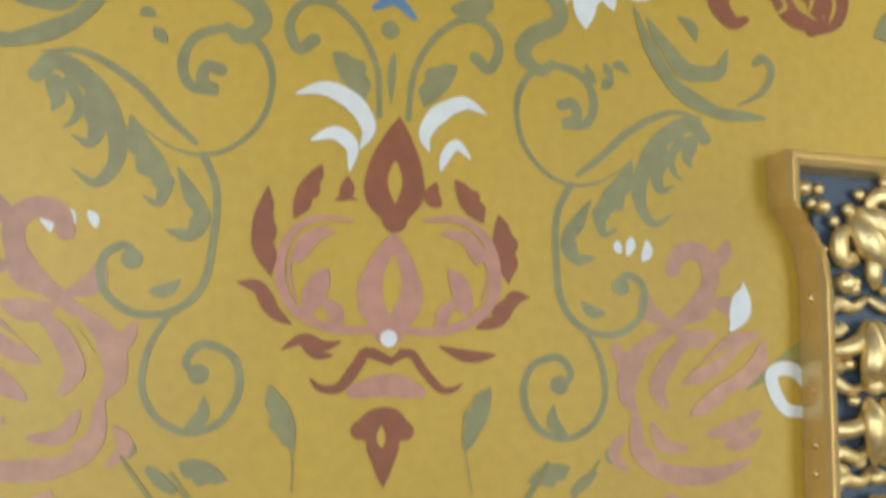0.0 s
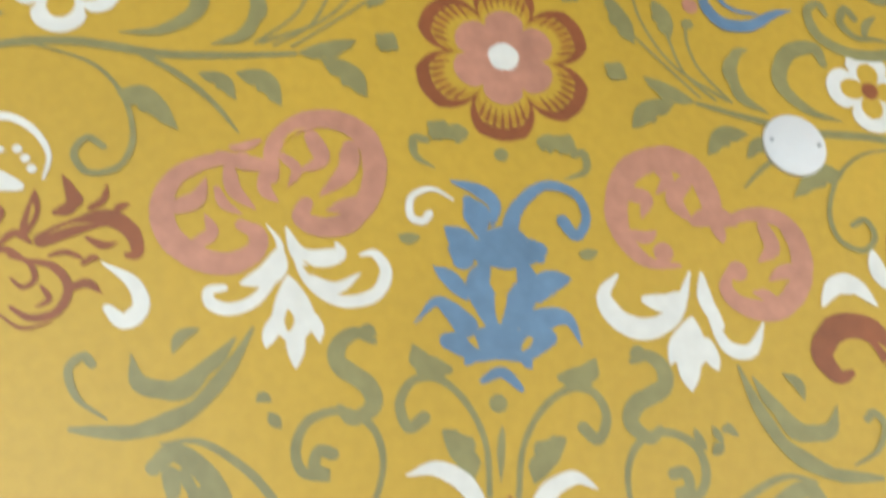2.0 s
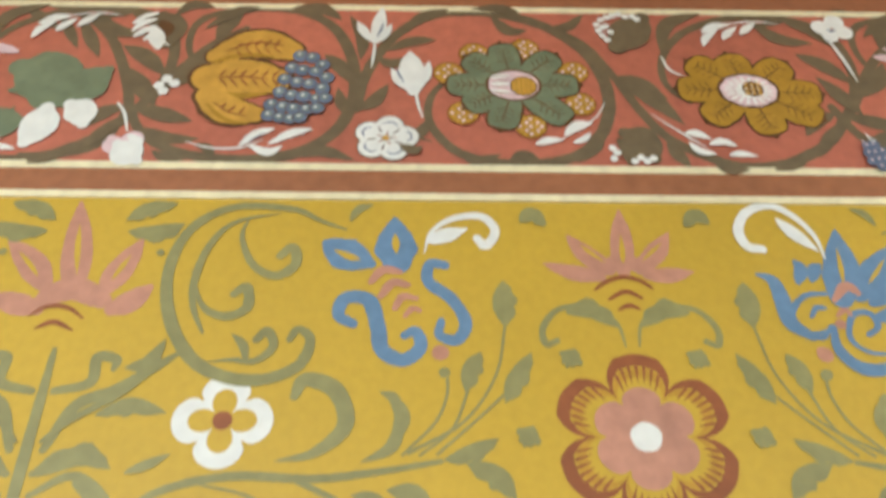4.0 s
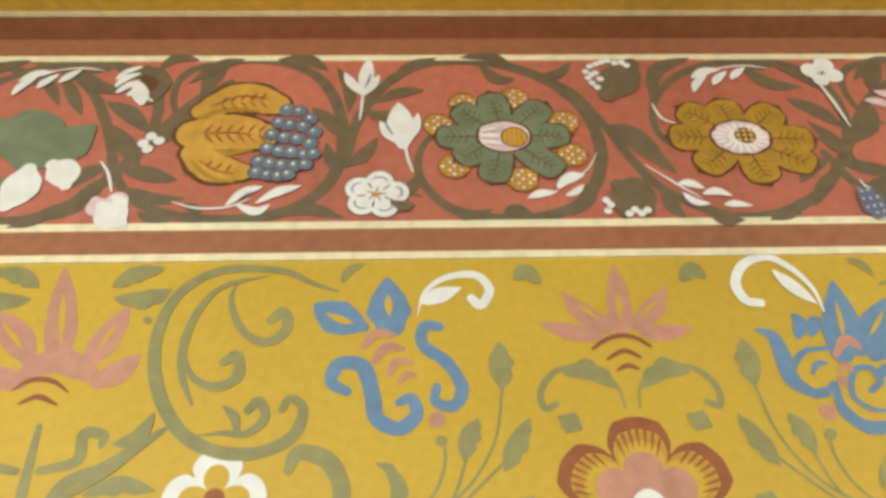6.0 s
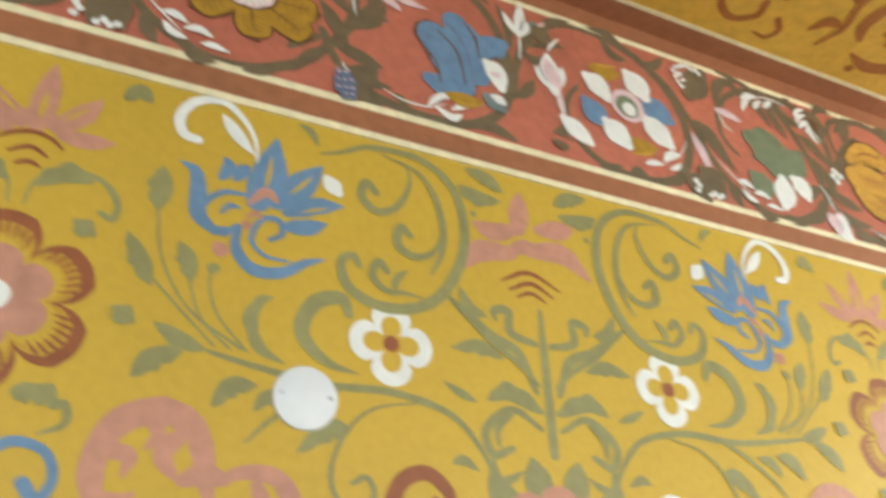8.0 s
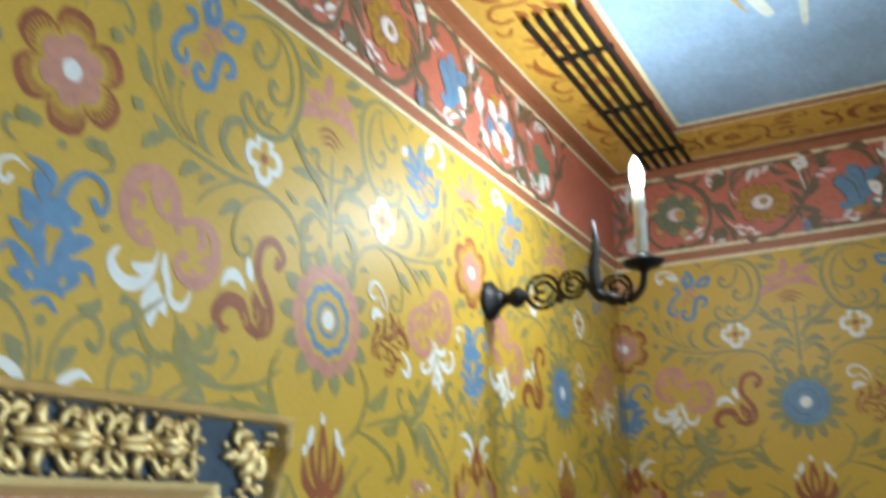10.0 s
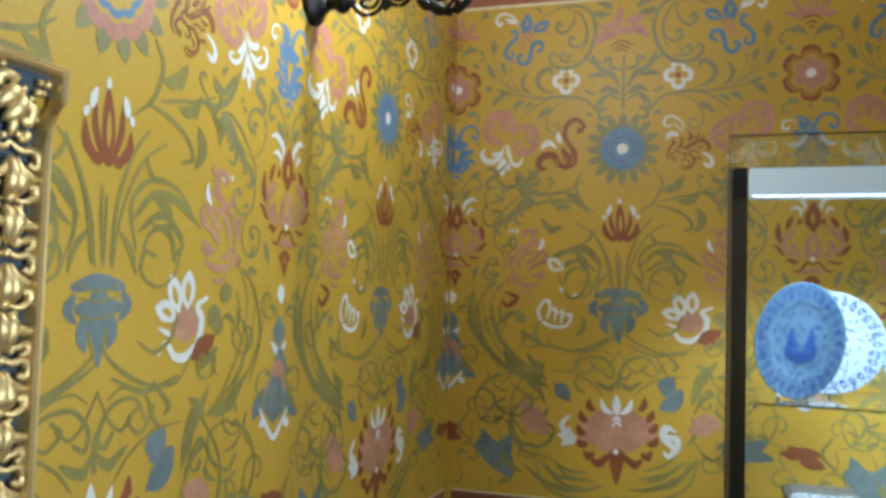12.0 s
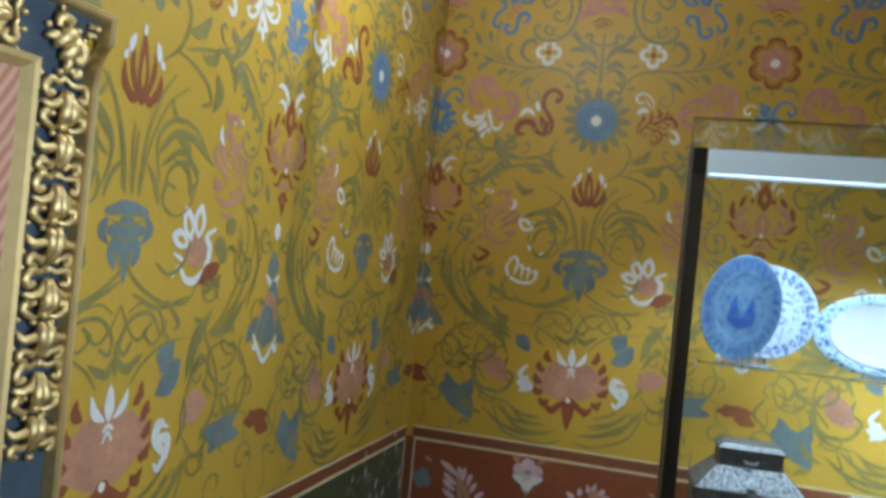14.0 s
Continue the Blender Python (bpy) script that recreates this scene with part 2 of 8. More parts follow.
class Motif:
    """A stencilled ornament: brush strokes and dots in millimetres, from its own origin, as thin paint."""

    def __init__(self, name, ox, oy, mirror, draw):
        self.name, self.ox, self.oy, self.mirror = name, ox, oy, mirror
        self.verts, self.faces, self.mats, self.slots, self.layer = [], [], [], [], 0
        draw(self)
        self.mesh = bpy.data.meshes.new(name)
        self.mesh.from_pydata(self.verts, [], self.faces)
        for k in self.slots:
            self.mesh.materials.append(k)
        self.mesh.polygons.foreach_set("material_index", self.mats)
        self.mesh.update()

    def add(self, ring, quads, mat):
        if mat not in self.slots:
            self.slots.append(mat)
        slot = self.slots.index(mat)
        for sign in (1, -1) if self.mirror else (1,):
            first = len(self.verts)
            self.verts += [(sign * x / 1000, y / 1000, self.layer * 3e-5 + (1.5e-5 if sign < 0 else 0) + 1.2e-5 * i / len(ring)) for i, (x, y) in enumerate(ring)]
            for q in quads:
                q = q if sign == 1 else q[::-1]
                self.faces.append([first + i for i in q])
                self.mats.append(slot)
        self.layer += 1

    def stroke(self, mat, widths, *pts):
        line = spline([(x, y, 0) for x, y in pts], 6)
        w0, wm, w1 = widths
        leafy = wm > 12 and max(w0, w1) < 0.4 * wm and mat in (SAGE, RUST, VINE_GREEN)
        mid, last, ring = 2 * wm - (w0 + w1) / 2, len(line) - 1, []
        for i, c in enumerate(line):
            d = (line[min(i + 1, last)] - line[max(i - 1, 0)]).normalized()
            f = i / last
            h = max(0.3, (w0 * (1 - f) ** 2 + 2 * f * (1 - f) * mid + w1 * f * f) / 2)
            h *= 1 + 0.10 * noise.noise((c.x * 0.09, c.y * 0.09, self.layer))
            g = h * (0.72 + 0.5 * abs(math.sin(3 * math.pi * f ** 1.2))) if leafy else h
            ring += [(c.x - d.y * h, c.y + d.x * h), (c.x + d.y * g, c.y - d.x * g)]
        quads = [(2 * i + 1, 2 * i + 3, 2 * i + 2, 2 * i) for i in range(last)]
        self.add(ring, quads, mat)
        for w, (x, y) in ((w0, pts[0]), (w1, pts[-1])):
            if w > 5:
                self.layer -= 0.6
                self.dot(mat, w / 2, (x, y))
                self.layer -= 0.2

    def dot(self, mat, r, c):
        self.add([(c[0] + r * math.cos(a), c[1] + r * math.sin(a)) for a in (math.pi * k / 8 for k in range(16))], [tuple(range(16))], mat)

    def shape(self, mat, outline):
        """A filled shape round the origin, given as points, star-shaped."""
        n = len(outline)
        self.add([(0, 0)] + list(outline), [(0, 1 + k, 1 + (k + 1) % n) for k in range(n)], mat)


PLACED = [0]


def paint_on(motif, parent, m, size=1.0):
    """Lays a motif's paint on a wall or ceiling as a part of it."""
    ob = new(motif.name, motif.mesh)
    ob.parent = parent
    PLACED[0] += 1
    ob.matrix_world = m @ pose(0, 0, 0.0004 + 0.00013 * (PLACED[0] % 7)) @ Matrix.Diagonal((size, size, 1, 1))
    return ob


def north(motif, x, dz=0.0, proud=0.0, size=1.0, flip=1):
    """On the north wall, its axis at x; flip -1 mirrors it about the axis."""
    return paint_on(motif, wall_north, pose(x + flip * motif.ox / 1000, -proud, 2 + motif.oy / 1000 + dz, 90) @ Matrix.Diagonal((flip, 1, 1, 1)), size)


def east(motif, u, dz=0.0, proud=0.0, size=1.0, flip=1):
    """On the east wall, its axis u metres from the corner."""
    return paint_on(motif, wall_east, pose(XE - proud, -(u + flip * motif.ox / 1000), 2 + motif.oy / 1000 + dz, 90, 0, -90) @ Matrix.Diagonal((flip, 1, 1, 1)), size)


# ---- structure ----
def structure(name, label, mat, *boxes):
    bm = bmesh.new()
    for b in boxes:
        box(bm, *b)
    return tagged(mesh_object(name, bm, mat), label, name.split("_")[0], "", "structure")


floor = structure("floor", "dark polished wooden floor", FLOOR, (XW - THICK, YS - THICK, -0.2, XE + THICK, YN + THICK, 0))
ceiling = structure("ceiling", "flat ceiling painted pale blue with white scrolls", BLUE_CEIL, (XW - THICK, YS - THICK, CEIL, XE + THICK, YN + THICK, CEIL + 0.2))
wall_north = structure("wall_north", "ochre plaster wall with stencilled floral painting", OCHRE, (XW - THICK, YN, 0, XE + THICK, YN + THICK, CEIL))
wall_east = structure("wall_east", "ochre plaster wall with stencilled floral painting", OCHRE, (XE, YS, 0, XE + THICK, YN, CEIL))
wall_west = structure("wall_west", "plain ochre plaster wall", OCHRE, (XW - THICK, YS, 0, XW, YN, CEIL))
wall_south = structure("wall_south", "plain ochre plaster wall with two window openings", OCHRE,
                       (XW - THICK, YS - THICK, 0, XE + THICK, YS, 0.8), (XW - THICK, YS - THICK, 2.7, XE + THICK, YS, CEIL),
                       (XW - THICK, YS - THICK, 0.8, WIN[0] - 0.65, YS, 2.7), (WIN[0] + 0.65, YS - THICK, 0.8, WIN[1] - 0.65, YS, 2.7),
                       (WIN[1] + 0.65, YS - THICK, 0.8, XE + THICK, YS, 2.7))

# Painted bands: (name, bottom, top, how far the paint stands proud, material)
BANDS = (("cream_line", 2.641, 2.651, 0.003, CREAM), ("brown_band", 2.651, 2.685, 0.002, BROWN), ("cream_line", 2.685, 2.696, 0.003, CREAM),
         ("red_frieze", 2.696, 2.976, 0.002, RED), ("cream_line", 2.976, 2.987, 0.003, CREAM), ("brown_band", 2.987, 3.022, 0.002, BROWN))
for bname, z0, z1, proud, mat in BANDS:
    box_part(bname, mat, wall_north, XW, -proud, z0, XE - 0.001, 0.01, z1)
    box_part(bname, mat, wall_east, XE - proud, YS, z0, XE + 0.01, -0.004, z1)


# ---- the stencilled ornaments ----

def paint_pink_palmette(m):
    m.stroke(PINK, (15, 26, 0), (0, -6), (3, 36), (5, 83))
    m.stroke(PINK, (15, 24, 0), (-16, -4), (-41, 19), (-60, 45))
    m.stroke(PINK, (12, 20, 0), (-26, -13), (-58, -7), (-90, 5))
    m.stroke(PINK, (15, 24, 0), (19, -2), (41, 22), (59, 50))
    m.stroke(PINK, (12, 20, 0), (26, -10), (52, -10), (80, -5))
    m.stroke(PINK, (13, 22, 13), (-29, -6), (1, 8), (29, -5))
    m.stroke(RUST, (3, 6, 3), (-35, -30), (-20, -19), (-2, -13), (16, -17), (30, -28))
    m.stroke(RUST, (3, 6, 3), (-21, -43), (-1, -32), (17, -41))
    m.stroke(RUST, (2, 6, 2), (-12, -56), (1, -50), (13, -55))
    m.stroke(OCHRE, (0, 7, 0), (1, 5), (2, 21), (3, 45))
    m.stroke(OCHRE, (0, 5, 0), (-19, 6), (-35, 20), (-45, 31))
    m.stroke(OCHRE, (0, 5, 0), (22, 8), (36, 22), (48, 34))


PAINT_PINK_PALMETTE = Motif("pink_palmette", 2, 549, False, paint_pink_palmette)


def paint_green_wings(m):
    m.stroke(SAGE, (2, 7, 7), (-7, -27), (-14, 3), (-42, 21), (-74, 19), (-93, -4), (-91, -24), (-79, -20))
    m.stroke(SAGE, (0, 24, 3), (-13, -3), (-39, 19), (-67, 15))


PAINT_GREEN_WINGS = Motif("green_wings", 0, 475, True, paint_green_wings)


def paint_leaf_spray(m):
    m.stroke(SAGE, (3, 9, 5), (-523, -115), (-506, -79), (-471, -43), (-404, -26), (-322, -28), (-256, -20), (-200, -10))
    m.stroke(SAGE, (4, 3, 3), (-235, -3), (-179, 31), (-145, 83), (-133, 143))
    m.stroke(SAGE, (0, 26, 0), (-133, 139), (-133, 170), (-133, 198))
    m.stroke(SAGE, (3, 3, 3), (-240, -5), (-208, 29), (-196, 58), (-195, 79))
    m.dot(SAGE, 6, (-198, 85))
    m.dot(PINK, 9, (-202, 108))
    m.stroke(SAGE, (3, 3, 3), (-223, -5), (-190, 24), (-174, 66))
    m.stroke(SAGE, (0, 21, 0), (-177, 63), (-170, 88), (-160, 109))
    m.stroke(SAGE, (3, 3, 3), (-206, -4), (-167, 32), (-136, 62))
    m.stroke(SAGE, (0, 21, 0), (-137, 51), (-124, 77), (-107, 109))
    m.stroke(SAGE, (0, 18, 0), (-200, -10), (-172, -2), (-145, 13))
    m.stroke(SAGE, (0, 22, 0), (-178, -12), (-149, -26), (-131, -48))
    m.stroke(SAGE, (1, 18, 9), (-362, -11), (-324, -2), (-296, 27), (-308, 64), (-339, 76), (-349, 57))
    m.stroke(SAGE, (2, 15, 2), (-279, -12), (-252, 3), (-241, 30), (-248, 54), (-263, 63))
    m.stroke(SAGE, (5, 6, 2), (-349, -26), (-303, -48), (-268, -74), (-244, -100))
    m.stroke(SAGE, (0, 15, 0), (-287, -44), (-265, -49), (-250, -67))
    m.stroke(SAGE, (0, 21, 0), (-254, -39), (-227, -44), (-209, -68))
    m.stroke(SAGE, (2, 6, 6), (-430, -34), (-379, -47), (-348, -76), (-333, -116), (-340, -145), (-364, -154), (-379, -138), (-371, -121), (-356, -128))
    m.stroke(SAGE, (8, 22, 0), (-349, -73), (-327, -77), (-296, -104))
    m.stroke(SAGE, (0, 12, 0), (-501, -102), (-482, -92), (-468, -97))
    m.stroke(SAGE, (4, 9, 2), (-548, -32), (-528, -50), (-528, -74))
    m.stroke(SAGE, (2, 11, 0), (-502, -23), (-482, -15), (-462, -4))
    m.stroke(SAGE, (4, 8, 2), (-589, 7), (-563, 32), (-519, 62), (-476, 105))
    m.stroke(SAGE, (1, 16, 0), (-524, 87), (-500, 96), (-488, 122))


PAINT_LEAF_SPRAY = Motif("leaf_spray", 0, 332, True, paint_leaf_spray)


def paint_blue_flower(m):
    m.stroke(BLUE, (11, 17, 9), (-57, -57), (-73, -46), (-66, -25), (-41, -28), (-30, -62), (-25, -88), (-3, -100), (15, -85), (10, -66), (-2, -71))
    m.stroke(BLUE, (11, 14, 8), (41, 19), (25, 20), (23, -3), (48, -25), (63, -55), (53, -76), (35, -70), (37, -53))
    m.stroke(BLUE, (3, 42, 12), (-96, 51), (-71, 34), (-41, 20))
    m.stroke(OCHRE, (0, 9, 0), (-83, 39), (-66, 30), (-52, 25))
    m.stroke(BLUE, (33, 46, 0), (-12, 23), (-14, 48), (-16, 86))
    m.stroke(OCHRE, (0, 9, 0), (-13, 34), (-14, 48), (-15, 62))
    m.stroke(PINK, (7, 11, 6), (-40, -4), (-27, 12), (-8, 9))
    m.stroke(PINK, (7, 11, 6), (-29, -23), (-16, -5), (1, -8))
    m.stroke(PINK, (6, 9, 6), (-13, -38), (-5, -23), (10, -25))
    m.stroke(PINK, (4, 7, 4), (-3, -49), (6, -38), (16, -41))
    m.stroke(WHITE, (1, 10, 10), (18, 34), (26, 64), (51, 84), (84, 87), (99, 67), (88, 46), (78, 56))
    m.stroke(WHITE, (3, 20, 0), (20, 51), (40, 59), (68, 70))


PAINT_BLUE_FLOWER = Motif("blue_flower", -238, 531, False, paint_blue_flower)


def paint_curled_leaf_scroll(m):
    m.stroke(SAGE, (7, 14, 3), (-360, -80), (-352, -67), (-338, -80), (-348, -110), (-382, -126), (-423, -123), (-461, -100), (-490, -51), (-500, 8), (-484, 64), (-439, 95), (-372, 93), (-338, 76), (-308, 64))
    m.stroke(SAGE, (1, 9, 3), (-385, 87), (-436, 73), (-461, 39), (-470, -7), (-466, -41), (-451, -73))
    m.stroke(SAGE, (10, 11, 1), (-380, 27), (-367, 39), (-362, 16), (-383, 0), (-410, 16), (-426, 55), (-418, 84))
    m.stroke(SAGE, (9, 11, 1), (-425, -24), (-412, -15), (-409, -41), (-432, -52), (-458, -37), (-475, 8))
    m.stroke(SAGE, (9, 9, 1), (-394, -80), (-384, -69), (-376, -88), (-393, -105), (-417, -104), (-443, -107))
    m.stroke(SAGE, (0, 10, 1), (-421, -73), (-407, -87), (-402, -107))
    m.stroke(SAGE, (1, 22, 3), (-560, 74), (-537, 90), (-506, 99))
    m.stroke(SAGE, (2, 11, 2), (-305, 76), (-296, 93), (-280, 101))
    m.stroke(SAGE, (1, 9, 1), (-522, 55), (-516, 52), (-511, 52))
    m.stroke(SAGE, (1, 9, 1), (-518, 31), (-513, 30), (-509, 31))
    m.stroke(SAGE, (3, 20, 5), (-110, 76), (-96, 89), (-81, 72))


PAINT_CURLED_LEAF_SCROLL = Motif("curled_leaf_scroll", 0, 534, True, paint_curled_leaf_scroll)


def paint_red_lotus(m):
    m.stroke(RUST, (21, 50, 0), (1, 91), (0, 123), (2, 179))
    m.stroke(OCHRE, (0, 12, 0), (1, 105), (0, 124), (0, 141))
    m.stroke(PINK, (28, 52, 0), (0, 2), (0, 35), (1, 81))
    m.stroke(OCHRE, (0, 16, 0), (0, 13), (1, 37), (1, 62))
    m.stroke(PINK, (10, 18, 10), (-27, -49), (1, -43), (27, -48))
    m.stroke(RUST, (15, 30, 15), (-20, -79), (-2, -75), (16, -79))
    m.stroke(RUST, (27, 23, 0), (-2, -76), (-1, -97), (0, -123))
    m.stroke(OCHRE, (0, 7, 0), (-3, -75), (-3, -85), (-2, -92))
    m.stroke(RUST, (3, 4, 3), (-12, -15), (0, -25), (12, -14))
    m.dot(WHITE, 7, (0, -6))


PAINT_RED_LOTUS = Motif("red_lotus", 8, -251, False, paint_red_lotus)


def paint_lotus_petals(m):
    m.stroke(RUST, (2, 16, 1), (-78, 52), (-69, 75), (-58, 98))
    m.stroke(RUST, (2, 12, 1), (-42, 69), (-37, 78), (-37, 90))
    m.stroke(RUST, (0, 4, 0), (-47, 69), (-39, 72), (-28, 71))
    m.stroke(RUST, (0, 19, 0), (-94, 4), (-102, 36), (-100, 77))
    m.stroke(RUST, (1, 12, 1), (-120, -2), (-103, -5), (-91, -23), (-76, -33))
    m.stroke(RUST, (1, 10, 1), (-83, -53), (-66, -44), (-51, -49), (-36, -45))
    m.stroke(RUST, (1, 7, 1), (-68, -48), (-56, -56), (-42, -56))
    m.stroke(RUST, (1, 18, 0), (79, 59), (67, 76), (53, 94))
    m.stroke(RUST, (3, 13, 1), (42, 71), (34, 77), (37, 91))
    m.stroke(RUST, (0, 21, 0), (102, 8), (98, 38), (92, 67))
    m.stroke(RUST, (0, 14, 1), (121, -1), (105, -5), (92, -22), (74, -30))
    m.stroke(RUST, (1, 10, 1), (92, -51), (69, -53), (44, -46))
    m.stroke(RUST, (7, 9, 2), (4, -59), (-15, -53), (-23, -64), (-36, -81), (-51, -82), (-59, -75))
    m.stroke(RUST, (5, 7, 1), (4, -59), (20, -52), (31, -65), (46, -80), (57, -80), (64, -75))
    m.stroke(PINK, (5, 8, 2), (-2, -34), (-43, -35), (-74, -21), (-87, 5), (-82, 36), (-61, 53), (-29, 53))
    m.stroke(PINK, (1, 3, 1), (-73, -14), (-80, 10), (-72, 36), (-49, 50))
    m.stroke(PINK, (10, 12, 0), (-74, 21), (-63, 37), (-44, 44))
    m.stroke(PINK, (13, 17, 1), (-63, -18), (-56, 1), (-49, 13))
    m.stroke(PINK, (8, 12, 1), (-40, -33), (-43, -20), (-57, -12))
    m.stroke(PINK, (5, 9, 3), (7, -34), (49, -33), (82, -15), (91, 13), (81, 45), (57, 60), (27, 57))
    m.stroke(PINK, (1, 4, 1), (78, -8), (85, 17), (71, 45), (45, 51))
    m.stroke(PINK, (11, 12, 0), (75, 28), (65, 44), (41, 47))
    m.stroke(PINK, (13, 16, 1), (65, -13), (59, 6), (50, 18))
    m.stroke(PINK, (8, 11, 1), (44, -30), (48, -17), (61, -7))
    m.stroke(WHITE, (1, 16, 1), (-83, 155), (-59, 162), (-35, 152), (-22, 132), (-28, 113))
    m.stroke(WHITE, (1, 13, 1), (-69, 117), (-50, 125), (-35, 115), (-36, 94))
    m.stroke(WHITE, (1, 15, 1), (79, 153), (59, 161), (37, 149), (26, 131), (30, 116))
    m.stroke(WHITE, (1, 10, 1), (66, 113), (53, 124), (44, 113), (40, 100))
    m.stroke(SAGE, (1, 18, 2), (-91, -81), (-80, -105), (-70, -130))
    m.stroke(SAGE, (1, 18, 2), (88, -77), (77, -101), (68, -129))
    m.stroke(SAGE, (1, 1, 1), (-71, -128), (-69, -145), (-69, -161))
    m.stroke(SAGE, (1, 1, 1), (68, -128), (71, -145), (75, -162))


PAINT_LOTUS_PETALS = Motif("lotus_petals", 6, -216, False, paint_lotus_petals)


def paint_vine_scroll(m):
    m.stroke(SAGE, (10, 7, 1), (-145, 123), (-156, 125), (-159, 112), (-148, 106), (-168, 108), (-175, 127), (-166, 149), (-140, 158), (-115, 147), (-104, 120), (-110, 86), (-131, 61), (-156, 52), (-181, 57), (-210, 76))
    m.stroke(SAGE, (2, 7, 4), (-280, 123), (-248, 126), (-209, 105), (-183, 80), (-159, 60))
    m.stroke(SAGE, (13, 15, 1), (-282, 105), (-267, 117), (-238, 98), (-221, 67), (-219, 41), (-232, 23), (-251, 33))
    m.stroke(SAGE, (13, 11, 0), (-269, 100), (-265, 86), (-269, 76))
    m.stroke(SAGE, (10, 7, 1), (-259, 101), (-249, 85), (-252, 71), (-260, 64))
    m.stroke(SAGE, (16, 11, 1), (-241, 86), (-235, 68), (-239, 54), (-253, 59))
    m.stroke(SAGE, (6, 6, 7), (-154, 52), (-142, 24), (-142, -16), (-148, -52), (-169, -73), (-199, -75), (-220, -58), (-222, -34), (-208, -24), (-197, -33))
    m.dot(SAGE, 8, (-201, -34))
    m.stroke(SAGE, (2, 10, 0), (-187, -58), (-174, -57), (-164, -48))
    m.stroke(SAGE, (4, 6, 6), (-171, -76), (-183, -99), (-187, -128), (-176, -152), (-152, -164), (-128, -156), (-115, -131), (-121, -106), (-144, -97), (-156, -111), (-144, -124))
    m.dot(SAGE, 8, (-146, -120))
    m.stroke(SAGE, (8, 11, 0), (-150, -162), (-141, -151), (-141, -136))
    m.stroke(SAGE, (2, 20, 3), (-211, 79), (-201, 54), (-188, 36), (-177, 19))
    m.stroke(SAGE, (12, 7, 1), (-180, 28), (-185, 11), (-198, 16))
    m.stroke(SAGE, (2, 14, 1), (-173, 40), (-161, 20), (-152, 1), (-161, -13), (-178, -10))
    m.dot(SAGE, 7, (-194, -177))
    m.stroke(SAGE, (4, 10, 6), (-179, -190), (-169, -199), (-159, -207))
    m.stroke(SAGE, (2, 17, 0), (-156, -187), (-140, -193), (-119, -199))


PAINT_VINE_SCROLL = Motif("vine_scroll", 8, -170, True, paint_vine_scroll)


def paint_white_ticks(m):
    m.stroke(WHITE, (1, 10, 1), (-253, 2), (-245, -4), (-242, -14))
    m.stroke(WHITE, (1, 8, 1), (-234, 5), (-229, -1), (-226, -10))
    m.stroke(WHITE, (1, 8, 1), (-217, 4), (-212, -2), (-210, -9))
    m.stroke(WHITE, (1, 8, 2), (217, 9), (217, 3), (220, -2))
    m.stroke(WHITE, (1, 9, 1), (230, 13), (229, 5), (226, -4))
    m.stroke(WHITE, (1, 10, 2), (244, 11), (245, 1), (240, -8))


PAINT_WHITE_TICKS = Motif("white_ticks", -11, -173, False, paint_white_ticks)


def paint_lotus_plume(m):
    m.stroke(SAGE, (5, 7, 11), (-12, -80), (-16, -37), (-33, -4), (-57, 15), (-79, 13), (-90, -7), (-82, -27), (-69, -18))
    m.stroke(SAGE, (1, 21, 8), (-82, 44), (-70, 26), (-50, 24))
    m.stroke(SAGE, (0, 22, 2), (-25, -67), (-35, -44), (-53, -27))
    m.stroke(SAGE, (0, 11, 2), (-113, 49), (-121, 53), (-127, 48))
    m.stroke(SAGE, (6, 16, 7), (-115, 44), (-130, 50), (-144, 39), (-143, 22), (-118, 6), (-112, -11), (-128, -23), (-139, -15))
    m.stroke(SAGE, (3, 14, 4), (-216, 48), (-235, 4), (-266, -31), (-306, -45), (-347, -45))
    m.stroke(SAGE, (1, 17, 2), (-310, 18), (-299, -5), (-271, -9), (-247, 13), (-229, 38))
    m.stroke(SAGE, (0, 11, 1), (-278, 20), (-273, 35), (-259, 43))
    m.stroke(SAGE, (7, 7, 2), (-338, 7), (-346, 13), (-355, 1), (-344, -21), (-319, -36))
    m.stroke(SAGE, (1, 9, 1), (-207, -14), (-202, -10), (-195, -13))
    m.stroke(SAGE, (1, 10, 1), (-196, -22), (-191, -28), (-185, -34))


PAINT_LOTUS_PLUME = Motif("lotus_plume", 5, 5, True, paint_lotus_plume)


def paint_lotus_bud_drop(m):
    m.stroke(SAGE, (0, 7, 1), (2, -227), (2, -199), (3, -181))
    m.dot(SAGE, 8, (-1, -162))
    m.stroke(BLUE, (4, 10, 4), (-17, -145), (2, -135), (21, -150))
    m.dot(SAGE, 7, (-1, 74))
    m.stroke(SAGE, (2, 8, 7), (-64, 53), (-82, 63), (-85, 81), (-73, 81))
    m.stroke(SAGE, (2, 8, 7), (61, 55), (82, 67), (80, 85), (70, 82))
    m.stroke(SAGE, (2, 19, 2), (-57, 94), (-45, 92), (-33, 94))
    m.stroke(SAGE, (2, 20, 2), (33, 92), (45, 92), (57, 93))


PAINT_LOTUS_BUD_DROP = Motif("lotus_bud_drop", 0, 165, False, paint_lotus_bud_drop)


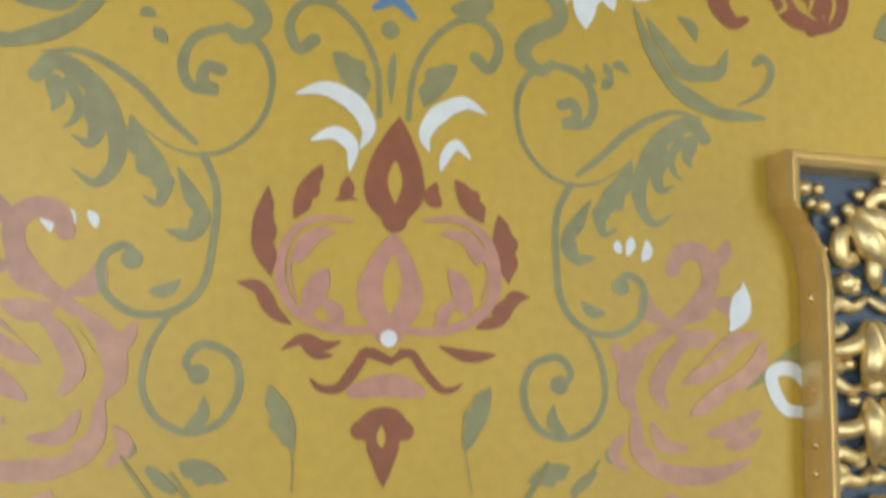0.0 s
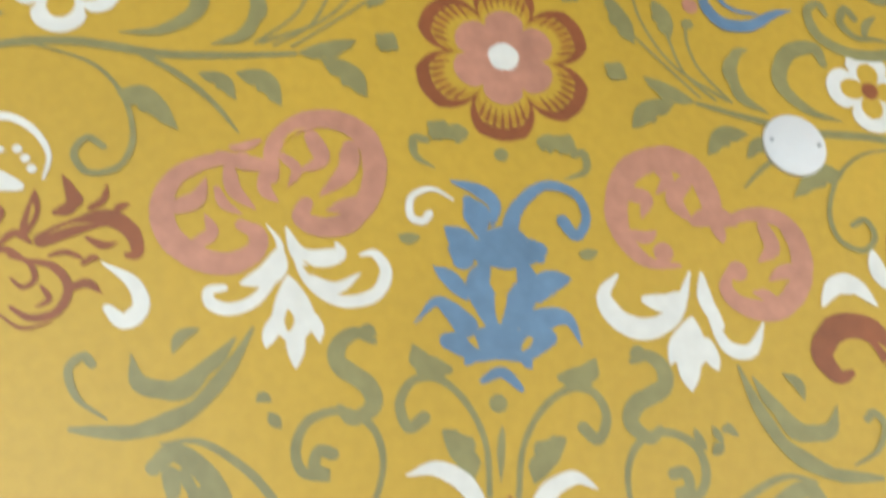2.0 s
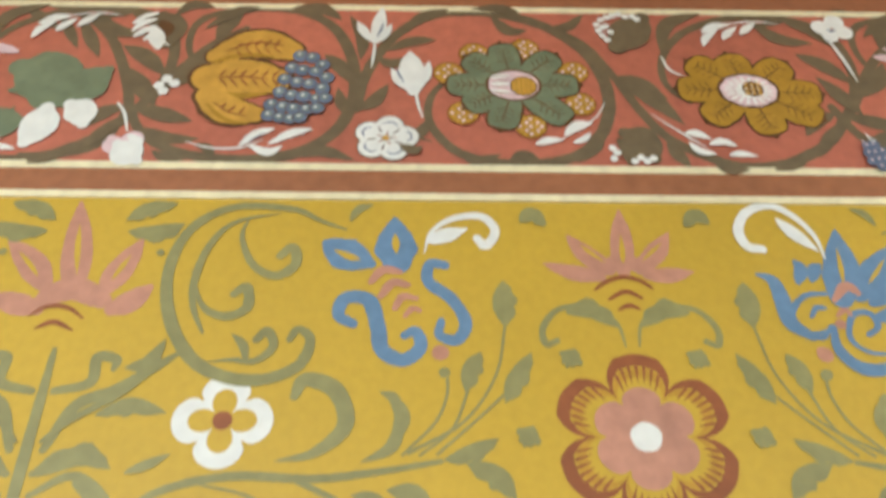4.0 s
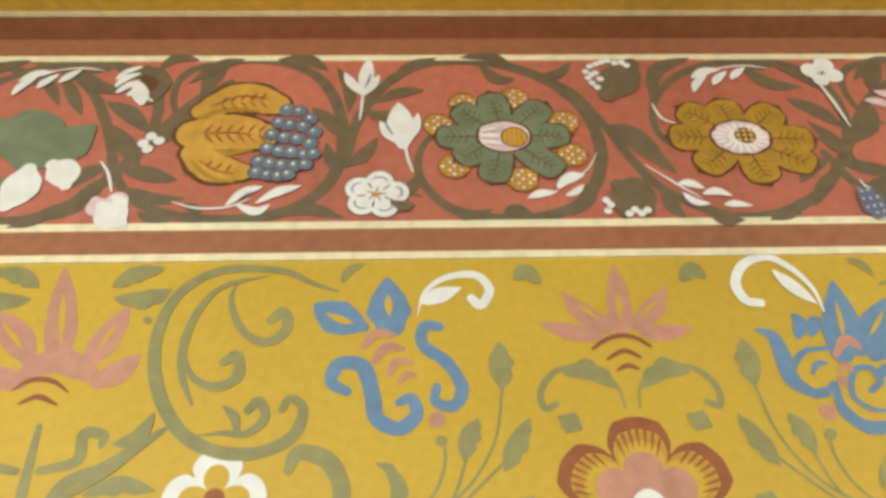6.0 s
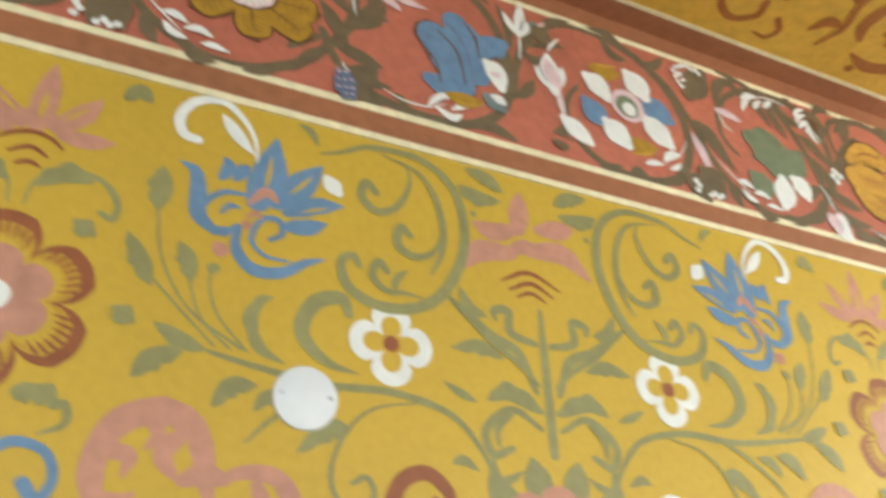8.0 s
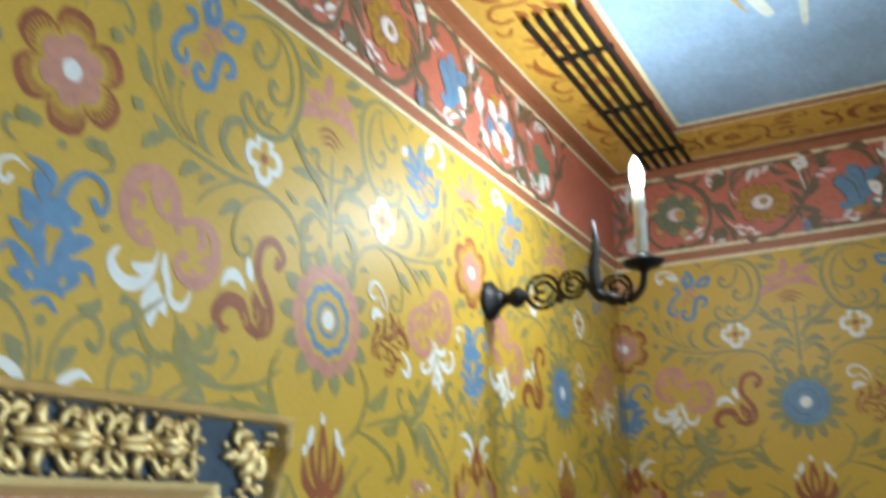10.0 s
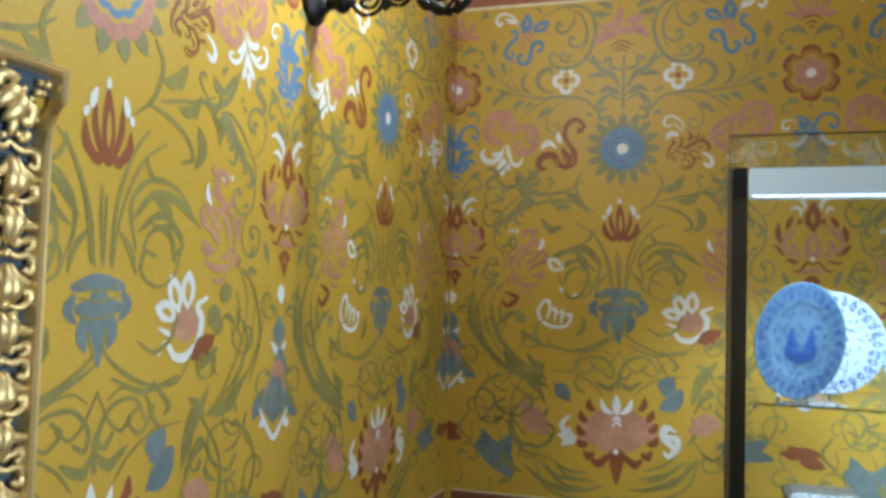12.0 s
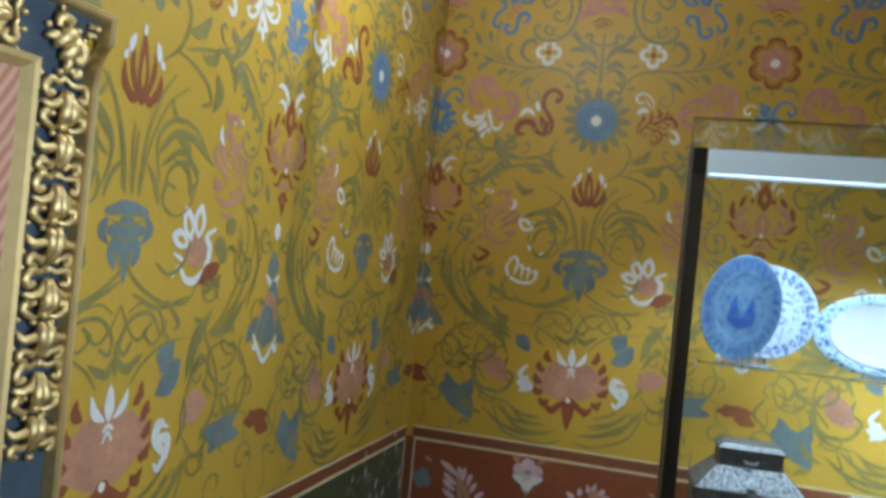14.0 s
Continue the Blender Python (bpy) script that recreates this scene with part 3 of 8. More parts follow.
def paint_blue_iris(m):
    m.stroke(BLUE, (12, 24, 15), (-12, 11), (-18, -8), (-8, -27), (1, -48))
    m.stroke(BLUE, (13, 25, 16), (23, 14), (28, -4), (18, -25), (7, -48))
    m.stroke(BLUE, (15, 21, 15), (-1, -38), (2, -48), (5, -59))
    m.stroke(BLUE, (27, 42, 27), (-12, 25), (7, 30), (26, 28))
    m.stroke(OCHRE, (0, 11, 0), (2, -44), (3, -19), (6, 8))
    m.stroke(BLUE, (15, 32, 15), (-43, -61), (-18, -63), (2, -58), (24, -60), (47, -51))
    m.stroke(BLUE, (5, 10, 1), (-16, -68), (-23, -75), (-28, -81))
    m.stroke(BLUE, (5, 10, 1), (22, -67), (27, -74), (31, -80))
    m.stroke(OCHRE, (0, 7, 1), (-16, -66), (-22, -58), (-27, -50))
    m.stroke(OCHRE, (0, 7, 1), (22, -65), (27, -58), (32, -49))
    m.stroke(BLUE, (22, 12, 1), (-28, -46), (-43, -32), (-56, -27), (-73, -48))
    m.stroke(BLUE, (24, 14, 1), (31, -40), (53, -31), (67, -35), (77, -56))
    m.stroke(BLUE, (2, 16, 0), (-27, -23), (-41, -6), (-59, 6))
    m.stroke(BLUE, (8, 23, 2), (38, -16), (46, 0), (68, 6))
    m.stroke(BLUE, (20, 25, 1), (-32, 15), (-34, 32), (-50, 45))
    m.stroke(BLUE, (8, 20, 10), (32, 37), (36, 30), (39, 23))
    m.stroke(BLUE, (3, 24, 10), (-16, 37), (-20, 58), (-29, 73))
    m.stroke(BLUE, (2, 14, 2), (-6, 49), (-4, 71), (-19, 84), (-46, 91))
    m.stroke(BLUE, (17, 9, 12), (9, 40), (17, 70), (43, 96), (73, 91), (84, 68), (74, 48), (61, 62))
    m.stroke(WHITE, (2, 7, 7), (-42, 72), (-63, 81), (-81, 71), (-81, 52), (-70, 48), (-64, 56))
    m.stroke(SAGE, (2, 11, 2), (-91, 32), (-82, 30), (-72, 33))
    m.stroke(SAGE, (2, 11, 2), (76, 31), (84, 31), (94, 35))


PAINT_BLUE_IRIS = Motif("blue_iris", -3, 115, False, paint_blue_iris)


def paint_pink_poppy(m):
    m.stroke(PINK, (9, 21, 11), (-26, 26), (-57, 18), (-82, -0), (-90, -28), (-79, -56), (-53, -73), (-26, -75), (-7, -62), (-7, -46), (-21, -39))
    m.stroke(PINK, (11, 15, 0), (-82, -30), (-62, -19), (-56, 3))
    m.stroke(PINK, (9, 12, 1), (-60, -62), (-45, -49), (-53, -32))
    m.stroke(PINK, (10, 15, 10), (-48, 25), (-26, 21), (-3, 20))
    m.stroke(PINK, (10, 13, 1), (-38, 14), (-31, -7), (-11, -23))
    m.stroke(PINK, (9, 12, 1), (-6, 17), (-5, -3), (8, -14))
    m.stroke(PINK, (4, 9, 1), (-47, -5), (-38, -21), (-22, -29))
    m.stroke(PINK, (12, 22, 13), (0, 9), (-2, 40), (17, 65), (46, 74), (76, 63), (90, 36), (88, 2), (71, -26), (48, -34), (29, -27), (32, -13))
    m.stroke(PINK, (13, 15, 1), (31, 54), (42, 32), (23, 17))
    m.stroke(PINK, (15, 18, 1), (67, 47), (65, 22), (43, -5))
    m.stroke(PINK, (9, 13, 0), (84, -5), (67, -11), (50, -19))
    m.stroke(PINK, (7, 10, 1), (7, 31), (21, 19), (15, 1))
    m.stroke(PINK, (4, 9, 3), (-40, 34), (-28, 36), (-13, 45))
    m.stroke(OCHRE, (0, 4, 0), (6, 41), (12, 52), (23, 62))


PAINT_PINK_POPPY = Motif("pink_poppy", -210, 182, False, paint_pink_poppy)


def paint_white_lily_leaves(m):
    m.stroke(WHITE, (1, 11, 6), (-33, 63), (-20, 46), (-20, 24), (-33, -4), (-53, -16), (-70, -13), (-74, -2), (-62, 2))
    m.stroke(WHITE, (4, 21, 0), (-19, 43), (-24, 20), (-50, 6))
    m.stroke(WHITE, (2, 17, 1), (-16, 62), (-3, 39), (15, 36), (32, 42), (28, 53))
    m.stroke(WHITE, (2, 12, 2), (-12, 48), (7, 15), (36, -1), (65, 7), (74, 29), (63, 45), (49, 42))
    m.stroke(WHITE, (6, 11, 1), (6, 18), (31, 10), (52, 26))
    m.stroke(WHITE, (2, 35, 14), (-10, 18), (-2, -18), (1, -39))
    m.stroke(WHITE, (10, 13, 0), (-17, -23), (-20, -36), (-22, -47))
    m.stroke(WHITE, (9, 11, 0), (13, -17), (19, -27), (22, -39))
    m.stroke(WHITE, (15, 14, 0), (1, -33), (3, -49), (4, -63))
    m.stroke(OCHRE, (0, 8, 0), (-7, -12), (-5, -22), (-5, -32))
    m.stroke(OCHRE, (0, 3, 0), (1, 33), (14, 25), (27, 24))


PAINT_WHITE_LILY_LEAVES = Motif("white_lily_leaves", -177, 83, False, paint_white_lily_leaves)


def paint_pink_poppy_b(m):
    m.stroke(PINK, (4, 26, 18), (-31, -38), (-64, -37), (-86, -16), (-93, 16), (-79, 55), (-44, 73), (-12, 64), (2, 38), (5, 17))
    m.dot(PINK, 10, (-48, -26))
    m.stroke(PINK, (13, 15, 1), (-84, 31), (-63, 27), (-68, 6))
    m.stroke(PINK, (14, 14, 1), (-51, 67), (-40, 51), (-52, 33))
    m.stroke(PINK, (13, 18, 2), (-20, 52), (-34, 30), (-17, 7))
    m.stroke(PINK, (6, 13, 1), (-83, -10), (-65, -13), (-54, -5))
    m.stroke(PINK, (12, 21, 12), (-14, 9), (5, 17), (24, 13))
    m.stroke(PINK, (13, 13, 1), (0, 23), (10, -0), (13, -11))
    m.stroke(PINK, (8, 22, 8), (10, 7), (42, 22), (76, 19), (92, -10), (88, -45), (62, -73), (28, -72), (12, -57), (17, -39))
    m.dot(PINK, 10, (25, -38))
    m.stroke(PINK, (13, 16, 1), (56, 10), (63, -11), (47, -27))
    m.stroke(PINK, (14, 14, 1), (90, -32), (71, -35), (56, -45))
    m.stroke(PINK, (10, 12, 1), (63, -70), (52, -60), (38, -58))


PAINT_PINK_POPPY_B = Motif("pink_poppy", 204, 182, False, paint_pink_poppy_b)


def paint_white_lily_leaves_b(m):
    m.stroke(WHITE, (2, 21, 2), (-64, 72), (-78, 50), (-64, 28), (-37, 22), (-9, 40), (7, 81))
    m.stroke(WHITE, (5, 17, 2), (-42, 50), (-20, 48), (-1, 60))
    m.stroke(WHITE, (2, 15, 4), (18, 82), (21, 53), (36, 28))
    m.stroke(WHITE, (4, 14, 1), (23, 39), (39, 11), (62, 10), (77, 38))
    m.stroke(WHITE, (2, 38, 23), (6, 37), (1, 8), (0, -8))
    m.stroke(WHITE, (14, 12, 0), (-9, 10), (-14, -0), (-18, -10))
    m.stroke(WHITE, (13, 13, 0), (18, 12), (24, -3), (28, -12))
    m.stroke(WHITE, (23, 20, 0), (0, -1), (0, -18), (1, -33))
    m.stroke(SAGE, (1, 9, 1), (1, -65), (5, -75), (11, -83))
    m.stroke(SAGE, (1, 8, 1), (18, -62), (22, -69), (27, -75))
    m.stroke(SAGE, (1, 7, 1), (32, -58), (36, -65), (42, -69))


PAINT_WHITE_LILY_LEAVES_B = Motif("white_lily_leaves", 174, 58, False, paint_white_lily_leaves_b)


def paint_brown_swirl(m):
    m.stroke(RUST, (8, 18, 14), (58, 85), (58, 66), (75, 89), (49, 112), (18, 99), (8, 60), (26, 24), (46, -11), (41, -44), (13, -58))
    m.stroke(RUST, (5, 25, 12), (-53, -55), (-70, -60), (-84, -39), (-64, -13), (-29, -14), (-9, -45), (19, -55))
    m.stroke(RUST, (0, 27, 6), (0, 16), (16, -19), (22, -47))
    m.stroke(RUST, (0, 18, 6), (27, -6), (37, -23), (30, -45))
    m.stroke(WHITE, (2, 21, 1), (-78, 6), (-62, 28), (-40, 30), (-19, 11))
    m.stroke(WHITE, (3, 19, 3), (-17, 70), (-13, 48), (-4, 29))
    m.stroke(OCHRE, (1, 5, 1), (-68, -43), (-55, -28), (-34, -30))
    m.stroke(OCHRE, (1, 4, 1), (-37, -54), (-14, -39), (-24, -25))
    m.stroke(OCHRE, (1, 5, 1), (21, 74), (21, 49), (33, 31))
    m.stroke(OCHRE, (1, 4, 1), (10, -43), (15, -28), (11, -11))
    m.stroke(OCHRE, (1, 4, 1), (33, -49), (39, -32), (37, -14))


PAINT_BROWN_SWIRL = Motif("brown_swirl", 390, 110, False, paint_brown_swirl)


def paint_brown_carnation(m):
    m.stroke(RUST, (1, 7, 5), (-51, -64), (-61, -49), (-59, -27), (-49, -9), (-42, 8))
    m.stroke(RUST, (3, 7, 3), (-36, -63), (-49, -47), (-44, -34), (-30, -28), (-16, -33))
    m.stroke(RUST, (3, 5, 2), (-27, -33), (-10, -37), (-2, -51), (-10, -59), (-21, -52))
    m.stroke(RUST, (4, 8, 3), (-13, -36), (10, -39), (25, -56), (20, -77), (1, -84), (-17, -76))
    m.stroke(RUST, (2, 5, 1), (3, -56), (12, -67), (3, -75))
    m.stroke(RUST, (13, 15, 4), (-3, -17), (17, -5), (44, 8), (66, -2), (74, -21), (64, -24))
    m.stroke(RUST, (9, 12, 0), (-18, -11), (-15, 9), (-17, 28))
    m.stroke(RUST, (4, 13, 0), (1, 7), (16, 19), (2, 44))
    m.stroke(RUST, (3, 7, 0), (28, 14), (39, 24), (40, 39))
    m.stroke(RUST, (2, 7, 1), (48, 13), (54, 19), (61, 23))
    m.stroke(RUST, (2, 7, 0), (30, -11), (46, -17), (57, -13))
    m.stroke(RUST, (2, 6, 1), (31, -36), (39, -29), (45, -29))
    m.stroke(RUST, (5, 8, 0), (24, -58), (39, -51), (52, -59))
    m.stroke(RUST, (2, 7, 2), (-36, -25), (-25, -13), (-10, -21))
    m.stroke(RUST, (6, 8, 1), (-47, 9), (-40, 3), (-41, -10))
    m.stroke(RUST, (1, 3, 1), (-25, -82), (-4, -93), (18, -86))
    m.stroke(RUST, (2, 5, 2), (4, -31), (17, -26), (32, -30))
    m.stroke(RUST, (1, 4, 1), (-40, -48), (-33, -55), (-32, -65))
    m.stroke(OCHRE, (0, 2, 0), (2, -11), (17, -2), (35, 2))
    m.stroke(OCHRE, (0, 3, 0), (-16, -5), (-15, 7), (-16, 15))
    m.stroke(OCHRE, (0, 2, 0), (-49, -39), (-48, -23), (-43, -9))
    m.stroke(WHITE, (6, 8, 2), (-51, 61), (-64, 58), (-74, 68), (-71, 84), (-53, 93), (-29, 83), (-12, 61), (-12, 37))
    m.dot(WHITE, 4, (-38, 63))
    m.dot(WHITE, 4, (-30, 55))
    m.dot(WHITE, 4, (-23, 46))
    m.stroke(WHITE, (4, 20, 5), (-65, 14), (-53, 31), (-26, 28))
    m.stroke(OCHRE, (0, 2, 0), (-57, 13), (-51, 16), (-43, 16))


PAINT_BROWN_CARNATION = Motif("brown_carnation", -387, 130, False, paint_brown_carnation)


def paint_white_comma(m):
    m.stroke(WHITE, (1, 15, 7), (-20, 28), (7, 13), (17, -7), (6, -21), (-9, -11))


PAINT_WHITE_COMMA = Motif("white_comma", -320, 70, False, paint_white_comma)


def paint_pink_crown(m):
    m.stroke(PINK, (21, 30, 7), (-9, 39), (-5, 66), (-2, 95))
    m.stroke(PINK, (13, 27, 3), (-12, 36), (-48, 26), (-76, 34))
    m.stroke(PINK, (14, 29, 3), (22, 44), (58, 52), (79, 60))
    m.stroke(PINK, (17, 30, 3), (-22, -2), (-67, -7), (-94, -37))
    m.stroke(PINK, (17, 31, 3), (5, 8), (57, 14), (97, -18))
    m.stroke(PINK, (12, 22, 12), (-25, 1), (-3, 13), (18, 10))
    m.stroke(RUST, (2, 7, 2), (-41, -44), (1, -25), (47, -44))
    m.stroke(RUST, (2, 7, 2), (-31, -55), (3, -40), (35, -55))
    m.stroke(RUST, (2, 6, 2), (-20, -63), (2, -54), (23, -64))


PAINT_PINK_CROWN = Motif("pink_crown", -12, 518, False, paint_pink_crown)


def paint_green_trident(m):
    m.stroke(SAGE, (6, 11, 12), (0, 72), (0, 0), (0, -111))
    m.stroke(SAGE, (6, 12, 8), (-65, 50), (-66, 61), (-46, 63), (-45, 35), (-11, 25))
    m.stroke(SAGE, (5, 13, 8), (-127, 68), (-109, 54), (-73, 27), (-36, 9), (-16, -37))
    m.stroke(SAGE, (0, 19, 0), (-127, 2), (-90, 9), (-57, -1))
    m.stroke(SAGE, (7, 23, 0), (-12, -61), (-53, -42), (-84, -56))
    m.stroke(SAGE, (6, 11, 8), (-14, -82), (-51, -63), (-87, -90), (-80, -118), (-55, -109))
    m.stroke(SAGE, (2, 24, 2), (-107, 235), (-81, 222), (-45, 224))
    m.stroke(SAGE, (4, 14, 0), (-82, -118), (-75, -149), (-41, -133))


PAINT_GREEN_TRIDENT = Motif("green_trident", 0, 369, True, paint_green_trident)


def paint_pink_crown_b(m):
    m.stroke(PINK, (21, 33, 0), (4, -6), (-4, 48), (-15, 113))
    m.stroke(PINK, (16, 30, 0), (37, -13), (52, 21), (68, 60))
    m.stroke(PINK, (16, 27, 9), (51, -35), (70, -24), (86, -7))
    m.stroke(PINK, (17, 31, 0), (-26, -6), (-50, 25), (-83, 56))
    m.stroke(PINK, (16, 27, 10), (-28, -35), (-54, -28), (-78, -20))
    m.stroke(PINK, (20, 30, 20), (-23, -21), (5, -9), (39, -24))
    m.stroke(OCHRE, (0, 7, 0), (4, 9), (-3, 44), (-8, 77))
    m.stroke(OCHRE, (0, 6, 0), (43, 2), (50, 18), (58, 36))
    m.stroke(OCHRE, (0, 6, 0), (-37, 6), (-49, 21), (-66, 39))
    m.stroke(RUST, (2, 6, 2), (-34, -44), (-22, -34), (-8, -31), (8, -35), (24, -47))
    m.stroke(RUST, (2, 6, 2), (-24, -59), (-6, -51), (16, -61))


PAINT_PINK_CROWN_B = Motif("pink_crown", -3, 525, False, paint_pink_crown_b)


def paint_low_lotus(m):
    m.stroke(DULL_PINK, (79, 158, 79), (-70, 23), (22, 30), (121, 37))
    m.stroke(RUST, (4, 24, 0), (-48, 92), (-69, 106), (-67, 134))
    m.stroke(RUST, (4, 23, 0), (96, 101), (115, 118), (118, 149))
    m.stroke(RUST, (4, 26, 0), (-71, 51), (-92, 65), (-96, 91))
    m.stroke(RUST, (4, 25, 0), (124, 64), (139, 85), (146, 106))
    m.stroke(RUST, (4, 26, 0), (-76, 13), (-98, 17), (-107, 44))
    m.stroke(RUST, (4, 25, 0), (131, 33), (148, 42), (159, 66))
    m.stroke(RUST, (4, 26, 0), (-69, -20), (-93, -26), (-110, -4))
    m.stroke(RUST, (4, 25, 0), (126, -6), (149, -4), (164, 20))
    m.stroke(RUST, (4, 26, 0), (-45, -50), (-68, -64), (-85, -45))
    m.stroke(RUST, (4, 25, 0), (108, -38), (127, -52), (146, -28))
    m.stroke(RUST, (6, 28, 4), (11, -46), (-32, -85), (-60, -71))
    m.stroke(RUST, (6, 27, 4), (42, -44), (85, -79), (112, -61))
    m.stroke(RUST, (43, 43, 0), (26, -49), (27, -92), (27, -155))
    m.stroke(WHITE, (16, 28, 0), (25, 89), (24, 116), (23, 152))
    m.stroke(WHITE, (6, 20, 0), (11, 84), (-17, 102), (-30, 137))
    m.stroke(WHITE, (6, 20, 0), (40, 86), (65, 107), (76, 139))
    m.stroke(WHITE, (6, 10, 6), (12, 64), (25, 73), (39, 66))
    m.stroke(WHITE, (4, 8, 4), (12, 41), (25, 61), (40, 43))
    m.dot(WHITE, 10, (24, -41))
    m.stroke(WHITE, (8, 23, 9), (220, 40), (186, 53), (179, 21), (221, 17), (225, -10), (199, -43), (184, -32))
    m.stroke(WHITE, (16, 32, 4), (-166, 0), (-150, -3), (-121, -28))
    m.stroke(WHITE, (8, 20, 4), (-146, 6), (-139, 18), (-131, 27))
    m.stroke(DULL_BLUE, (12, 58, 27), (171, 114), (208, 135), (232, 168))
    m.stroke(DULL_BLUE, (42, 92, 17), (-451, -55), (-386, -91), (-340, -154))
    m.stroke(RUST, (13, 38, 8), (-588, -30), (-557, -28), (-526, -38))
    m.stroke(DULL_BLUE, (16, 52, 8), (-185, 171), (-164, 153), (-137, 122))
    m.stroke(VINE_GREEN, (4, 10, 4), (-260, -81), (-206, -187), (-64, -214), (10, -191))
    m.stroke(VINE_GREEN, (4, 10, 4), (-225, -84), (-166, -160), (-55, -178))
    m.stroke(VINE_GREEN, (4, 10, 4), (-188, -89), (-136, -137), (-50, -146))
    m.stroke(VINE_GREEN, (4, 9, 4), (297, -47), (253, -146), (131, -200), (53, -191))
    m.stroke(VINE_GREEN, (4, 9, 4), (269, -53), (224, -130), (121, -168))
    m.stroke(VINE_GREEN, (4, 9, 4), (232, -63), (186, -114), (114, -139))
    m.stroke(DULL_PINK, (33, 82, 33), (-297, 98), (-264, 50), (-222, 12))
    m.stroke(DULL_PINK, (30, 75, 30), (276, 48), (313, 69), (350, 72))


PAINT_LOW_LOTUS = Motif("low_lotus", -29, -878, False, paint_low_lotus)


def paint_tulip_scrolls(m):
    m.stroke(VINE_GREEN, (4, 9, 11), (-358, 79), (-392, 75), (-413, 38), (-391, -4), (-348, 10), (-346, 45), (-372, 50))
    m.stroke(VINE_GREEN, (3, 34, 3), (-294, 168), (-260, 122), (-200, 116))
    m.stroke(VINE_GREEN, (4, 11, 4), (-367, -4), (-275, 52), (-167, 84), (-74, 78), (-26, 38))
    m.stroke(VINE_GREEN, (4, 11, 4), (-235, 111), (-167, 108), (-98, 123), (-46, 154))
    m.stroke(VINE_GREEN, (3, 27, 3), (-195, 23), (-162, -17), (-119, -6))
    m.stroke(VINE_GREEN, (3, 24, 3), (-114, 113), (-77, 94), (-57, 59))
    m.stroke(VINE_GREEN, (4, 10, 4), (389, 127), (329, 103), (269, 93), (215, 79))
    m.stroke(VINE_GREEN, (2, 29, 2), (333, 58), (352, 15), (329, -28))
    m.stroke(VINE_GREEN, (4, 10, 7), (180, 69), (235, 58), (297, 30), (319, -8), (289, -21))
    m.stroke(VINE_GREEN, (2, 21, 2), (378, 92), (407, 67), (412, 30))
    m.stroke(VINE_GREEN, (5, 8, 5), (55, -221), (31, -106), (-17, -17))
    m.stroke(VINE_GREEN, (5, 8, 5), (100, -220), (113, -111), (149, -24), (188, 22))
    m.stroke(VINE_GREEN, (4, 12, 8), (-320, 220), (-361, 180), (-332, 139), (-282, 141), (-288, 171))
    m.stroke(VINE_GREEN, (3, 29, 3), (-263, 152), (-231, 170), (-207, 205))
    m.stroke(VINE_GREEN, (3, 27, 3), (-167, 97), (-137, 68), (-89, 62))
    m.stroke(VINE_GREEN, (4, 11, 4), (-8, 43), (-47, 70), (-75, 136), (-50, 188))
    m.stroke(VINE_GREEN, (4, 10, 4), (146, 43), (195, 81), (219, 145), (193, 189))
    m.stroke(VINE_GREEN, (3, 31, 3), (219, 119), (263, 129), (292, 167))
    m.stroke(VINE_GREEN, (2, 25, 2), (269, 81), (313, 80), (341, 118))
    m.stroke(VINE_GREEN, (4, 11, 7), (377, 168), (408, 142), (390, 97), (351, 110))


PAINT_TULIP_SCROLLS = Motif("tulip_scrolls", -84, -148, False, paint_tulip_scrolls)


